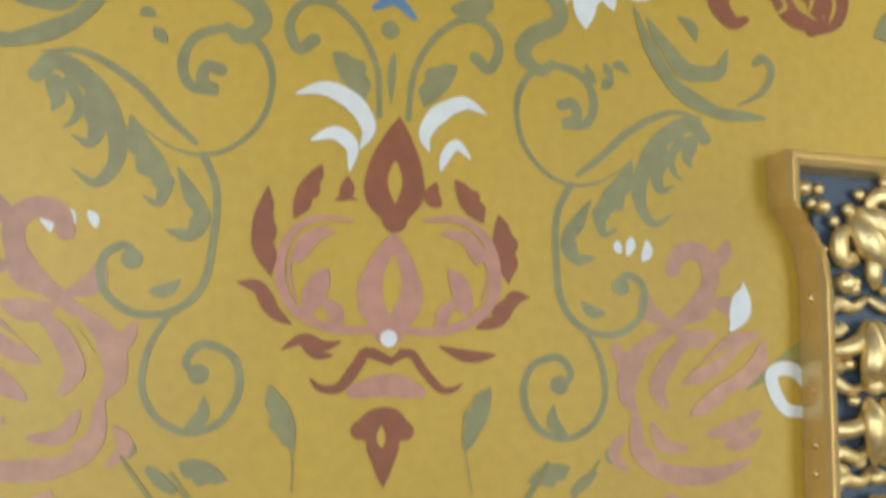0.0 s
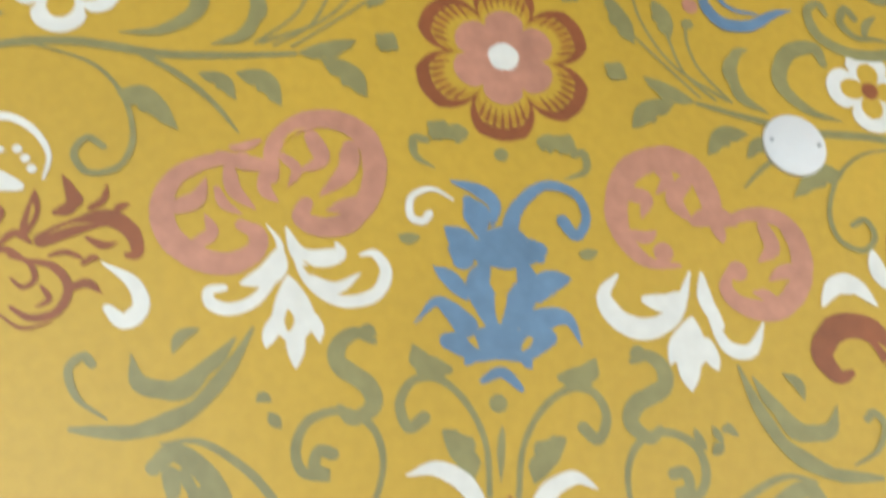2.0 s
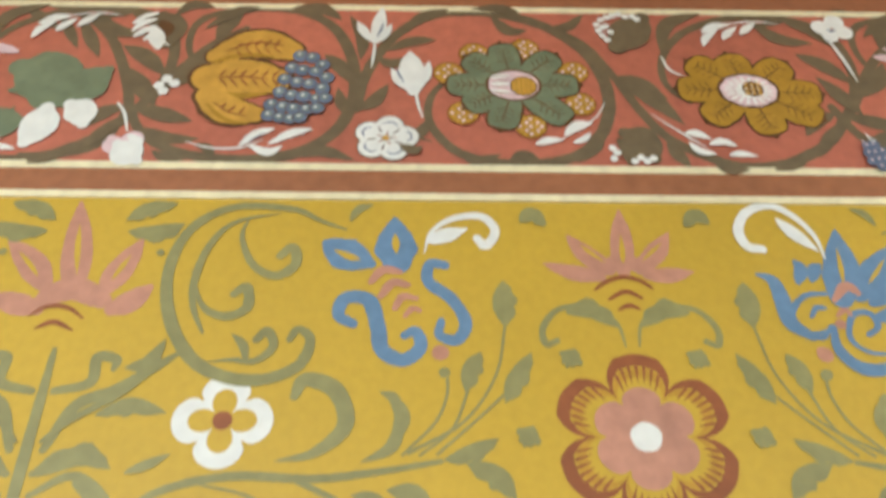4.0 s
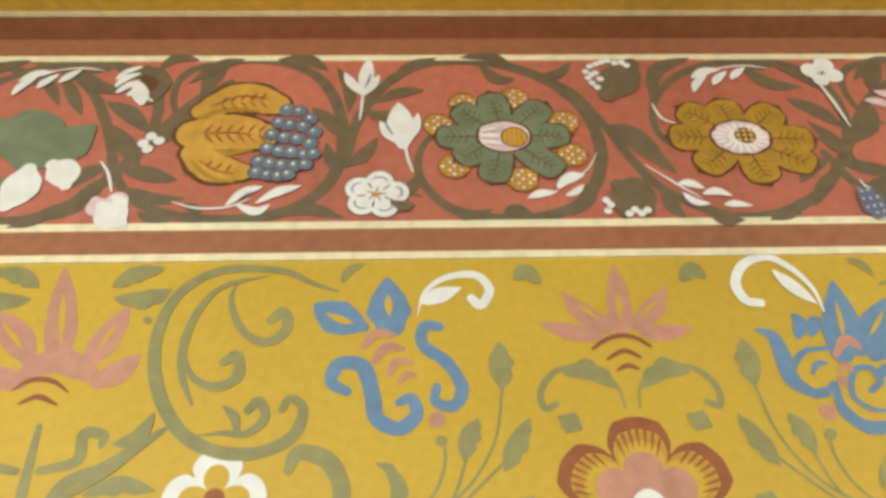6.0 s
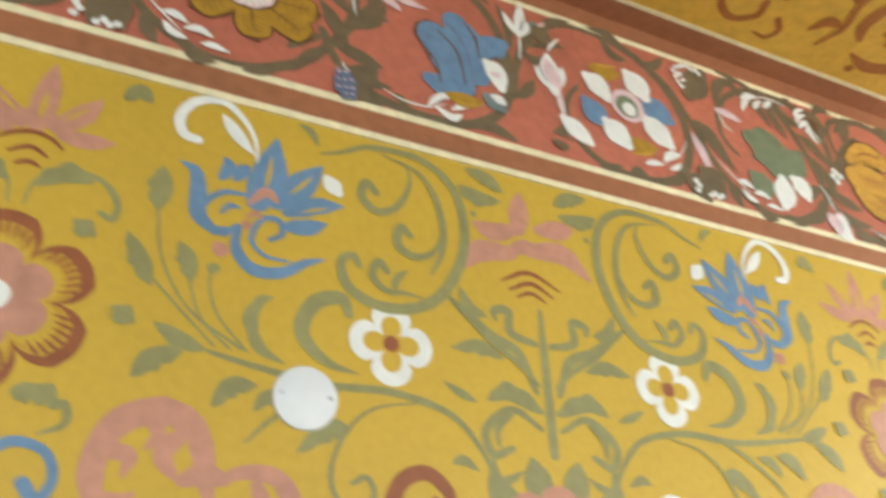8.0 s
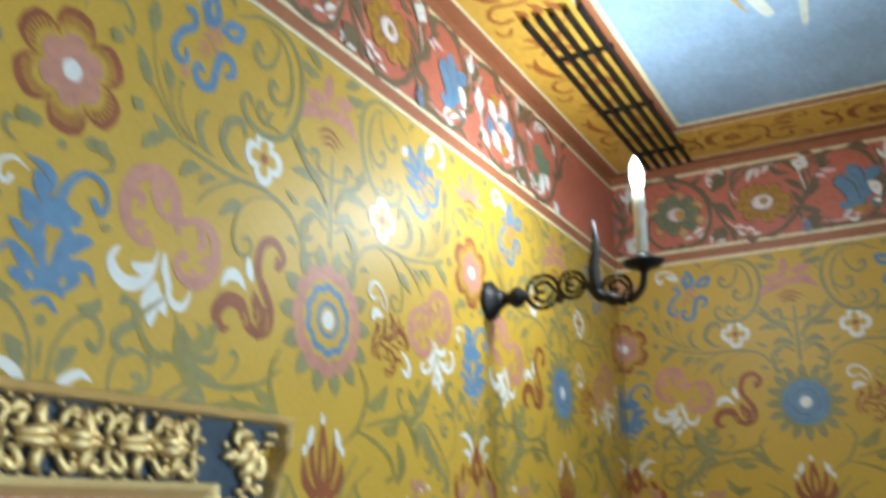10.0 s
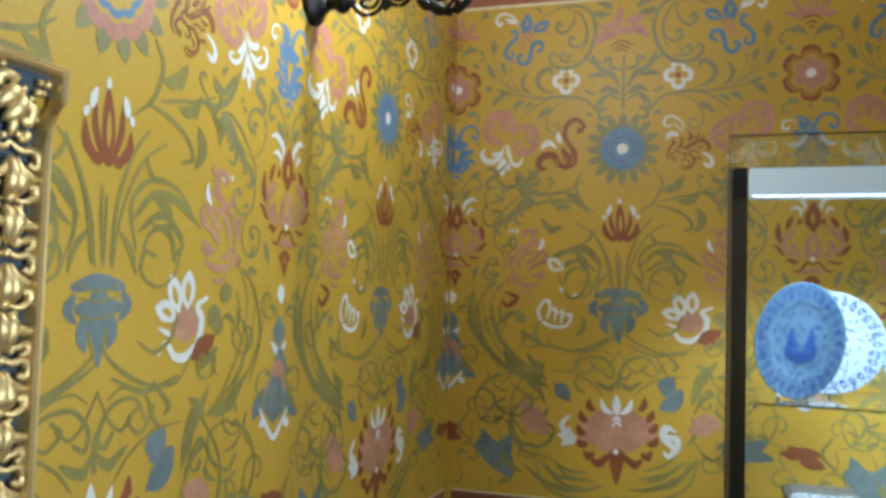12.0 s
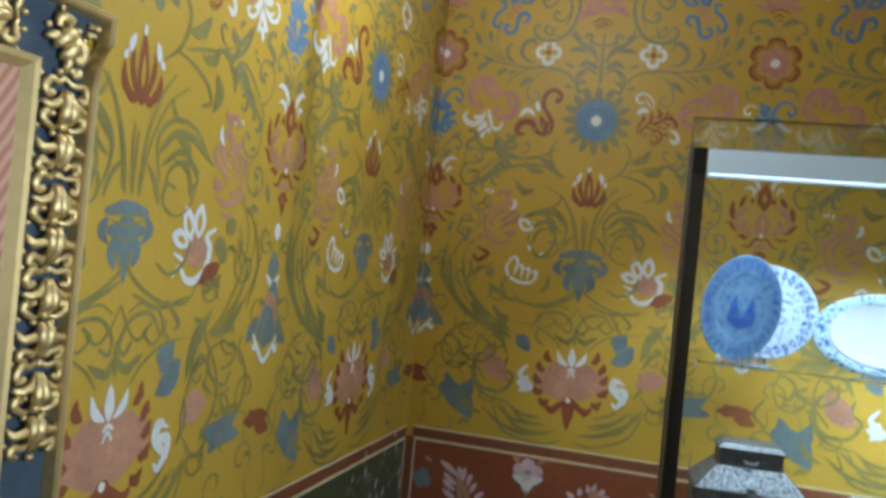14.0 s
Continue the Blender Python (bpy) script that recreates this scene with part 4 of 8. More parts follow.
def paint_low_scrolls(m):
    m.stroke(VINE_GREEN, (5, 8, 5), (109, 269), (101, 340), (100, 398))
    m.stroke(VINE_GREEN, (5, 11, 4), (-82, 402), (-16, 416), (31, 377), (40, 323), (13, 258))
    m.stroke(VINE_GREEN, (5, 12, 10), (-96, 347), (-42, 366), (1, 325), (-13, 260), (-54, 233), (-79, 258))
    m.stroke(VINE_GREEN, (3, 26, 3), (-42, 390), (-13, 361), (-14, 322))
    m.stroke(VINE_GREEN, (5, 11, 4), (192, 296), (176, 377), (225, 424), (299, 419), (351, 379))
    m.stroke(VINE_GREEN, (5, 11, 10), (203, 263), (227, 327), (288, 345), (325, 316), (301, 288))
    m.stroke(VINE_GREEN, (2, 24, 2), (236, 393), (275, 378), (291, 343))
    m.stroke(VINE_GREEN, (5, 20, 4), (-391, 196), (-370, 76), (-288, -13), (-186, -63))
    m.stroke(VINE_GREEN, (5, 16, 4), (-346, 203), (-315, 92), (-231, 0))
    m.stroke(VINE_GREEN, (6, 17, 4), (-409, 255), (-420, 141), (-355, 34))
    m.stroke(VINE_GREEN, (6, 11, 11), (-308, 346), (-358, 345), (-374, 310), (-340, 289), (-324, 316))
    m.stroke(VINE_GREEN, (4, 11, 4), (-307, 408), (-285, 421), (-262, 403))
    m.stroke(VINE_GREEN, (5, 10, 8), (-34, -15), (-9, 27), (56, 33), (94, -3), (88, -34), (62, -23))
    m.stroke(VINE_GREEN, (5, 10, 8), (247, -10), (207, 38), (147, 30), (118, -15), (133, -37), (153, -15))
    m.stroke(VINE_GREEN, (4, 10, 4), (-20, -22), (-35, -64), (-4, -91))
    m.stroke(VINE_GREEN, (4, 10, 4), (-130, 73), (-35, 49), (55, 79), (105, 104))
    m.stroke(VINE_GREEN, (4, 10, 4), (333, 69), (231, 49), (144, 78))
    m.stroke(VINE_GREEN, (3, 20, 3), (32, -48), (83, -70), (105, -43))
    m.stroke(VINE_GREEN, (2, 20, 2), (118, -43), (146, -66), (195, -38))
    m.stroke(VINE_GREEN, (5, 13, 9), (-215, -114), (-256, -196), (-227, -272), (-146, -281), (-105, -226), (-137, -198))
    m.stroke(VINE_GREEN, (4, 10, 4), (-246, -143), (-266, -225), (-213, -300), (-116, -318))
    m.stroke(VINE_GREEN, (5, 11, 9), (-398, -140), (-369, -95), (-323, -124), (-339, -173), (-373, -159))
    m.stroke(VINE_GREEN, (4, 12, 4), (-417, -181), (-449, -239), (-403, -289))
    m.stroke(VINE_GREEN, (4, 17, 4), (-212, -349), (-130, -406), (-25, -424), (69, -400))
    m.stroke(VINE_GREEN, (4, 13, 4), (-164, -327), (-91, -379), (5, -388))
    m.stroke(VINE_GREEN, (4, 11, 4), (-116, -323), (-58, -356), (12, -360))
    m.stroke(VINE_GREEN, (4, 16, 4), (152, -407), (238, -391), (334, -338), (374, -281))
    m.stroke(VINE_GREEN, (4, 12, 4), (183, -369), (274, -343), (338, -296))
    m.stroke(VINE_GREEN, (4, 10, 4), (200, -338), (261, -317), (304, -282))
    m.stroke(VINE_GREEN, (4, 11, 7), (356, -226), (414, -284), (456, -254), (434, -227))
    m.stroke(VINE_GREEN, (2, 35, 5), (352, -111), (380, -27), (419, 26))
    m.stroke(VINE_GREEN, (2, 14, 2), (362, 23), (401, 8), (425, -37))
    m.stroke(VINE_GREEN, (5, 37, 4), (-180, -73), (-163, -15), (-196, 12))
    m.stroke(VINE_GREEN, (4, 11, 7), (255, 65), (305, 18), (293, 2))
    m.stroke(VINE_GREEN, (4, 11, 8), (-143, 164), (-180, 124), (-160, 72), (-101, 64))
    m.stroke(VINE_GREEN, (4, 10, 7), (205, 139), (255, 116), (303, 142), (317, 180))
    m.stroke(VINE_GREEN, (4, 16, 3), (-36, 103), (-11, 130), (-9, 169))
    m.stroke(VINE_GREEN, (3, 17, 3), (-457, 32), (-427, -21), (-398, -46))
    m.stroke(VINE_GREEN, (3, 19, 3), (-294, -304), (-265, -354), (-216, -376))


PAINT_LOW_SCROLLS = Motif("low_scrolls", -112, -638, False, paint_low_scrolls)


def paint_frieze_vine(m):
    m.stroke(OLIVE, (8, 14, 13), (-628, 138), (-581, 131), (-530, 108), (-493, 73), (-467, 25), (-447, -29), (-438, -67))
    m.stroke(OLIVE, (7, 11, 7), (-554, -143), (-508, -142), (-471, -131), (-450, -103), (-442, -58))
    m.stroke(OLIVE, (12, 16, 6), (-444, -48), (-420, -99), (-378, -132), (-322, -146), (-269, -146), (-223, -136), (-184, -107), (-164, -69), (-158, -25), (-165, 33), (-188, 86), (-227, 119), (-278, 131), (-324, 124), (-361, 113), (-380, 91), (-383, 57), (-373, 25), (-352, 4))
    m.stroke(OLIVE, (14, 17, 8), (-154, -61), (-147, -8), (-127, 46), (-96, 91), (-57, 120), (-10, 128), (45, 121), (98, 98), (143, 54), (165, 2), (168, -51), (154, -98), (127, -131), (82, -148), (27, -149), (-20, -136), (-48, -109), (-63, -74), (-59, -36), (-38, -4))
    m.stroke(OLIVE, (10, 15, 7), (72, 114), (141, 69), (178, 6), (206, -56), (234, -103), (277, -134), (322, -151), (376, -145), (430, -115), (465, -74), (493, -25), (501, 32), (487, 86), (448, 116), (394, 125), (336, 117), (283, 88), (252, 45), (245, 3), (255, -25), (274, -42))
    m.stroke(OLIVE, (15, 14, 9), (482, -50), (514, 5), (548, 53), (590, 88))
    m.stroke(OLIVE, (4, 5, 1), (-88, -108), (-74, -110), (-57, -116))
    m.stroke(OLIVE, (0, 18, 0), (-618, 124), (-588, 104), (-559, 78))
    m.stroke(OLIVE, (0, 16, 0), (-568, 115), (-547, 79), (-528, 44))
    m.stroke(OLIVE, (0, 19, 0), (-536, 106), (-515, 64), (-496, 27))
    m.stroke(OLIVE, (0, 17, 0), (-507, 105), (-479, 119), (-461, 132))
    m.stroke(OLIVE, (0, 25, 0), (-469, 51), (-434, 28), (-404, -6))
    m.stroke(OLIVE, (0, 22, 0), (-451, 8), (-426, -28), (-407, -62))
    m.stroke(OLIVE, (0, 22, 0), (-441, -58), (-470, -74), (-489, -99))
    m.stroke(OLIVE, (0, 24, 0), (-437, -60), (-395, -75), (-356, -86))
    m.stroke(OLIVE, (0, 18, 0), (-413, -97), (-379, -115), (-343, -115))
    m.stroke(OLIVE, (0, 14, 0), (-398, -134), (-379, -146), (-351, -147))
    m.stroke(OLIVE, (0, 27, 0), (-320, 136), (-334, 102), (-348, 59))
    m.stroke(OLIVE, (0, 19, 0), (-357, 129), (-389, 134), (-411, 111))
    m.stroke(OLIVE, (0, 21, 0), (-254, 130), (-212, 130), (-182, 107))
    m.stroke(OLIVE, (0, 22, 0), (-201, 38), (-179, 15), (-159, -19))
    m.stroke(OLIVE, (0, 18, 0), (-153, 27), (-153, 72), (-171, 116))
    m.stroke(OLIVE, (0, 17, 0), (-158, -80), (-173, -52), (-179, -25))
    m.stroke(OLIVE, (0, 20, 0), (-150, -65), (-131, -46), (-115, -17))
    m.stroke(OLIVE, (0, 19, 0), (-242, -144), (-196, -133), (-152, -147))
    m.stroke(OLIVE, (0, 19, 0), (-118, 46), (-86, 65), (-53, 69))
    m.stroke(OLIVE, (0, 20, 0), (-94, 89), (-71, 115), (-35, 133))
    m.stroke(OLIVE, (0, 19, 0), (21, 124), (44, 90), (71, 90))
    m.stroke(OLIVE, (0, 18, 0), (97, 96), (126, 98), (151, 125))
    m.stroke(OLIVE, (0, 17, 0), (68, 117), (38, 135), (-5, 133))
    m.stroke(OLIVE, (0, 28, 0), (179, -3), (218, -29), (260, -83))
    m.stroke(OLIVE, (0, 19, 0), (178, 2), (214, -9), (245, -39))
    m.stroke(OLIVE, (0, 19, 0), (234, -105), (243, -132), (256, -153))
    m.stroke(OLIVE, (0, 21, 0), (154, -88), (142, -120), (118, -148))
    m.stroke(OLIVE, (0, 22, 0), (249, 45), (266, 106), (317, 131))
    m.stroke(OLIVE, (0, 22, 0), (381, 119), (415, 80), (461, 71))
    m.stroke(OLIVE, (0, 22, 0), (425, 119), (463, 100), (486, 66))
    m.stroke(OLIVE, (0, 22, 0), (498, -32), (530, -2), (546, 35))
    m.stroke(OLIVE, (0, 18, 0), (462, -75), (437, -106), (417, -136))
    m.stroke(OLIVE, (0, 19, 0), (455, -8), (470, -32), (485, -58))
    m.stroke(OLIVE, (0, 17, 0), (407, -122), (387, -145), (357, -157))
    m.stroke(OLIVE, (0, 19, 0), (534, 84), (570, 118), (604, 131))
    m.stroke(OLIVE, (0, 15, 0), (-20, -134), (-6, -146), (27, -136))
    m.stroke(OLIVE, (0, 17, 0), (-63, -79), (-73, -101), (-95, -110))
    m.stroke(OLIVE, (0, 16, 0), (75, -147), (52, -137), (34, -152))
    m.stroke(OLIVE, (0, 16, 0), (284, -136), (301, -156), (328, -156))
    m.stroke(OLIVE, (0, 18, 0), (-132, 32), (-111, 21), (-95, 33))
    m.stroke(OLIVE, (0, 14, 0), (-322, -146), (-331, -131), (-347, -124))


PAINT_FRIEZE_VINE = Motif("frieze_vine", -153, 848, False, paint_frieze_vine)


def paint_frieze_blossoms(m):
    m.stroke(OLIVE, (18, 42, 22), (-426, 110), (-411, 88), (-413, 55))
    m.stroke(UMBER, (9, 24, 7), (-425, 96), (-419, 83), (-419, 66))
    m.stroke(WHITE, (3, 9, 3), (-433, 116), (-451, 107), (-464, 92))
    m.stroke(WHITE, (3, 11, 3), (-433, 103), (-451, 94), (-462, 77))
    m.stroke(WHITE, (3, 11, 3), (-432, 89), (-446, 79), (-459, 66))
    m.stroke(WHITE, (3, 11, 3), (-428, 78), (-436, 68), (-444, 60))
    m.stroke(WHITE, (1, 4, 1), (-426, 70), (-417, 57), (-407, 49))
    m.dot(WHITE, 7, (-408, -25))
    m.dot(WHITE, 7, (-400, -13))
    m.dot(WHITE, 7, (-389, -21))
    m.dot(WHITE, 7, (-401, -35))
    m.dot(BLUSH, 14, (-444, -128))
    m.dot(BLUSH, 14, (-423, -119))
    m.stroke(BLUSH, (11, 18, 8), (-449, -117), (-435, -133), (-435, -148))
    m.stroke(WHITE, (7, 16, 7), (-428, -112), (-417, -123), (-423, -135))
    m.stroke(SLATE, (1, 2, 1), (-437, -123), (-433, -125), (-427, -126))
    m.stroke(SLATE, (1, 2, 1), (-437, -131), (-431, -132), (-425, -134))
    m.stroke(SLATE, (1, 1, 1), (-435, -137), (-431, -139), (-426, -140))
    m.stroke(WHITE, (2, 4, 2), (-432, -105), (-442, -74), (-454, -56))
    m.stroke(WHITE, (1, 3, 1), (-359, -121), (-328, -131), (-291, -130), (-265, -116))
    m.stroke(WHITE, (1, 13, 0), (-294, -128), (-274, -107), (-252, -98))
    m.stroke(WHITE, (1, 13, 0), (-283, -125), (-258, -137), (-241, -127))
    m.stroke(WHITE, (1, 13, 0), (-259, -125), (-232, -106), (-205, -98))
    m.stroke(SLATE, (1, 2, 1), (-281, -120), (-273, -113), (-264, -106))
    m.stroke(WHITE, (2, 14, 0), (-135, 59), (-150, 81), (-161, 103))
    m.stroke(WHITE, (4, 20, 0), (-135, 59), (-131, 96), (-127, 134))
    m.stroke(WHITE, (2, 12, 0), (-133, 59), (-121, 80), (-114, 98))
    m.stroke(SLATE, (1, 3, 1), (-133, 72), (-128, 85), (-125, 100))
    m.stroke(WHITE, (2, 4, 1), (-135, 61), (-136, 36), (-138, 11))
    m.stroke(WHITE, (16, 38, 2), (-82, -31), (-85, 4), (-88, 44))
    m.stroke(WHITE, (5, 17, 0), (-89, -26), (-101, -10), (-112, 11))
    m.stroke(WHITE, (5, 16, 0), (-78, -24), (-67, -0), (-62, 25))
    m.stroke(SLATE, (1, 3, 1), (-95, -14), (-101, -2), (-105, 9))
    m.stroke(WHITE, (3, 4, 2), (-79, -33), (-76, -55), (-70, -77))
    m.stroke(OLIVE, (22, 55, 27), (232, 117), (213, 89), (192, 58))
    m.dot(WHITE, 5, (167, 102))
    m.dot(WHITE, 5, (174, 112))
    m.dot(WHITE, 5, (183, 117))
    m.dot(WHITE, 5, (191, 121))
    m.dot(WHITE, 5, (200, 124))
    m.dot(WHITE, 5, (209, 119))
    m.dot(WHITE, 5, (219, 120))
    m.dot(WHITE, 5, (169, 89))
    m.dot(WHITE, 5, (173, 79))
    m.dot(WHITE, 5, (179, 71))
    m.dot(WHITE, 5, (180, 99))
    m.dot(WHITE, 5, (185, 87))
    m.dot(WHITE, 5, (225, 114))
    m.dot(WHITE, 5, (175, 96))
    m.stroke(WHITE, (1, 12, 0), (68, -121), (85, -114), (105, -112))
    m.stroke(WHITE, (2, 16, 0), (106, -105), (123, -89), (143, -84))
    m.stroke(WHITE, (1, 10, 0), (115, -118), (129, -111), (139, -100))
    m.stroke(WHITE, (1, 2, 1), (102, -112), (146, -76), (162, -48))
    m.stroke(WHITE, (2, 14, 0), (310, 88), (330, 101), (353, 105))
    m.stroke(WHITE, (2, 12, 0), (308, 61), (316, 79), (333, 94))
    m.stroke(WHITE, (2, 12, 0), (337, 74), (346, 87), (361, 101))
    m.stroke(WHITE, (2, 12, 0), (363, 85), (375, 98), (389, 110))
    m.stroke(WHITE, (1, 3, 1), (332, 102), (383, 112), (420, 107))
    m.dot(WHITE, 14, (479, 102))
    m.dot(WHITE, 14, (500, 113))
    m.dot(WHITE, 14, (507, 92))
    m.stroke(WHITE, (10, 23, 10), (480, 89), (488, 84), (497, 86))
    m.stroke(SLATE, (1, 3, 1), (486, 98), (491, 94), (499, 97))
    m.stroke(WHITE, (3, 5, 1), (484, 73), (494, 34), (501, -6))
    m.stroke(WHITE, (1, 4, 1), (247, 40), (255, 13), (272, 2))
    m.stroke(WHITE, (1, 3, 1), (219, -68), (253, -100), (281, -124))
    m.stroke(WHITE, (1, 12, 0), (256, -100), (271, -100), (288, -109))
    m.stroke(WHITE, (1, 11, 0), (259, -115), (271, -129), (290, -133))
    m.stroke(WHITE, (1, 12, 0), (283, -118), (301, -113), (319, -121))
    m.stroke(WHITE, (1, 10, 0), (305, -135), (321, -133), (341, -137))
    m.stroke(OLIVE, (19, 48, 16), (182, -101), (200, -114), (213, -142))
    m.stroke(OLIVE, (8, 24, 8), (173, -113), (183, -126), (182, -149))
    m.dot(WHITE, 5, (163, -126))
    m.dot(WHITE, 5, (168, -133))
    m.dot(WHITE, 5, (163, -143))
    m.dot(WHITE, 5, (188, -147))
    m.dot(WHITE, 5, (196, -141))
    m.dot(WHITE, 5, (203, -147))
    m.dot(WHITE, 5, (211, -142))
    m.stroke(OLIVE, (20, 43, 20), (521, -98), (507, -121), (512, -143))
    m.dot(SLATE, 7, (481, -118))
    m.dot(SLATE, 7, (490, -116))
    m.dot(SLATE, 7, (479, -130))
    m.dot(SLATE, 7, (488, -128))
    m.dot(SLATE, 7, (497, -127))
    m.dot(SLATE, 7, (480, -143))
    m.dot(SLATE, 7, (489, -141))
    m.dot(SLATE, 7, (498, -139))
    m.dot(SLATE, 7, (489, -152))
    m.dot(SLATE, 7, (498, -150))
    m.dot(BLUSH, 2, (480, -116))
    m.dot(BLUSH, 2, (489, -114))
    m.dot(BLUSH, 2, (479, -128))
    m.dot(BLUSH, 2, (488, -127))
    m.dot(BLUSH, 2, (497, -125))
    m.dot(BLUSH, 2, (480, -141))
    m.dot(BLUSH, 2, (489, -139))
    m.dot(BLUSH, 2, (498, -138))
    m.dot(BLUSH, 2, (489, -150))
    m.dot(BLUSH, 2, (498, -148))
    m.stroke(WHITE, (1, 3, 1), (484, -97), (487, -107), (494, -110))
    m.stroke(OLIVE, (6, 15, 6), (-95, -127), (-81, -133), (-73, -130))


PAINT_FRIEZE_BLOSSOMS = Motif("frieze_blossoms", -153, 848, False, paint_frieze_blossoms)


def paint_frieze_second_vine(m):
    m.stroke(OLIVE, (12, 16, 6), (-444, -48), (-420, -99), (-378, -132), (-322, -146), (-269, -146), (-223, -136), (-184, -107), (-164, -69), (-158, -25), (-165, 33), (-188, 86), (-227, 119), (-278, 131), (-324, 124), (-361, 113), (-380, 91), (-383, 57), (-373, 25), (-352, 4))
    m.stroke(OLIVE, (14, 17, 8), (-154, -61), (-147, -8), (-127, 46), (-96, 91), (-57, 120), (-10, 128), (45, 121), (98, 98), (143, 54), (165, 2), (168, -51), (154, -98), (127, -131), (82, -148), (27, -149), (-20, -136), (-48, -109), (-63, -74), (-59, -36), (-38, -4))
    m.stroke(OLIVE, (10, 15, 7), (72, 114), (141, 69), (178, 6), (206, -56), (234, -103), (277, -134), (322, -151), (376, -145), (430, -115), (465, -74), (493, -25), (501, 32), (487, 86), (448, 116), (394, 125), (336, 117), (283, 88), (252, 45), (245, 3), (255, -25), (274, -42))
    m.stroke(OLIVE, (15, 14, 9), (482, -50), (514, 5), (548, 53), (590, 88))
    m.stroke(OLIVE, (4, 5, 1), (-88, -108), (-74, -110), (-57, -116))
    m.stroke(OLIVE, (0, 17, 0), (-507, 105), (-479, 119), (-461, 132))
    m.stroke(OLIVE, (0, 25, 0), (-469, 51), (-434, 28), (-404, -6))
    m.stroke(OLIVE, (0, 22, 0), (-451, 8), (-426, -28), (-407, -62))
    m.stroke(OLIVE, (0, 22, 0), (-441, -58), (-470, -74), (-489, -99))
    m.stroke(OLIVE, (0, 24, 0), (-437, -60), (-395, -75), (-356, -86))
    m.stroke(OLIVE, (0, 18, 0), (-413, -97), (-379, -115), (-343, -115))
    m.stroke(OLIVE, (0, 14, 0), (-398, -134), (-379, -146), (-351, -147))
    m.stroke(OLIVE, (0, 27, 0), (-320, 136), (-334, 102), (-348, 59))
    m.stroke(OLIVE, (0, 19, 0), (-357, 129), (-389, 134), (-411, 111))
    m.stroke(OLIVE, (0, 21, 0), (-254, 130), (-212, 130), (-182, 107))
    m.stroke(OLIVE, (0, 22, 0), (-201, 38), (-179, 15), (-159, -19))
    m.stroke(OLIVE, (0, 18, 0), (-153, 27), (-153, 72), (-171, 116))
    m.stroke(OLIVE, (0, 17, 0), (-158, -80), (-173, -52), (-179, -25))
    m.stroke(OLIVE, (0, 20, 0), (-150, -65), (-131, -46), (-115, -17))
    m.stroke(OLIVE, (0, 19, 0), (-242, -144), (-196, -133), (-152, -147))
    m.stroke(OLIVE, (0, 19, 0), (-118, 46), (-86, 65), (-53, 69))
    m.stroke(OLIVE, (0, 20, 0), (-94, 89), (-71, 115), (-35, 133))
    m.stroke(OLIVE, (0, 19, 0), (21, 124), (44, 90), (71, 90))
    m.stroke(OLIVE, (0, 18, 0), (97, 96), (126, 98), (151, 125))
    m.stroke(OLIVE, (0, 17, 0), (68, 117), (38, 135), (-5, 133))
    m.stroke(OLIVE, (0, 28, 0), (179, -3), (218, -29), (260, -83))
    m.stroke(OLIVE, (0, 19, 0), (178, 2), (214, -9), (245, -39))
    m.stroke(OLIVE, (0, 19, 0), (234, -105), (243, -132), (256, -153))
    m.stroke(OLIVE, (0, 21, 0), (154, -88), (142, -120), (118, -148))
    m.stroke(OLIVE, (0, 22, 0), (249, 45), (266, 106), (317, 131))
    m.stroke(OLIVE, (0, 22, 0), (381, 119), (415, 80), (461, 71))
    m.stroke(OLIVE, (0, 22, 0), (425, 119), (463, 100), (486, 66))
    m.stroke(OLIVE, (0, 22, 0), (498, -32), (530, -2), (546, 35))
    m.stroke(OLIVE, (0, 18, 0), (462, -75), (437, -106), (417, -136))
    m.stroke(OLIVE, (0, 19, 0), (455, -8), (470, -32), (485, -58))
    m.stroke(OLIVE, (0, 17, 0), (407, -122), (387, -145), (357, -157))
    m.stroke(OLIVE, (0, 19, 0), (534, 84), (570, 118), (604, 131))
    m.stroke(OLIVE, (0, 15, 0), (-20, -134), (-6, -146), (27, -136))
    m.stroke(OLIVE, (0, 17, 0), (-63, -79), (-73, -101), (-95, -110))
    m.stroke(OLIVE, (0, 16, 0), (75, -147), (52, -137), (34, -152))
    m.stroke(OLIVE, (0, 16, 0), (284, -136), (301, -156), (328, -156))
    m.stroke(OLIVE, (0, 18, 0), (-132, 32), (-111, 21), (-95, 33))
    m.stroke(OLIVE, (0, 14, 0), (-322, -146), (-331, -131), (-347, -124))


PAINT_FRIEZE_SECOND_VINE = Motif("frieze_second_vine", -153, 848, False, paint_frieze_second_vine)


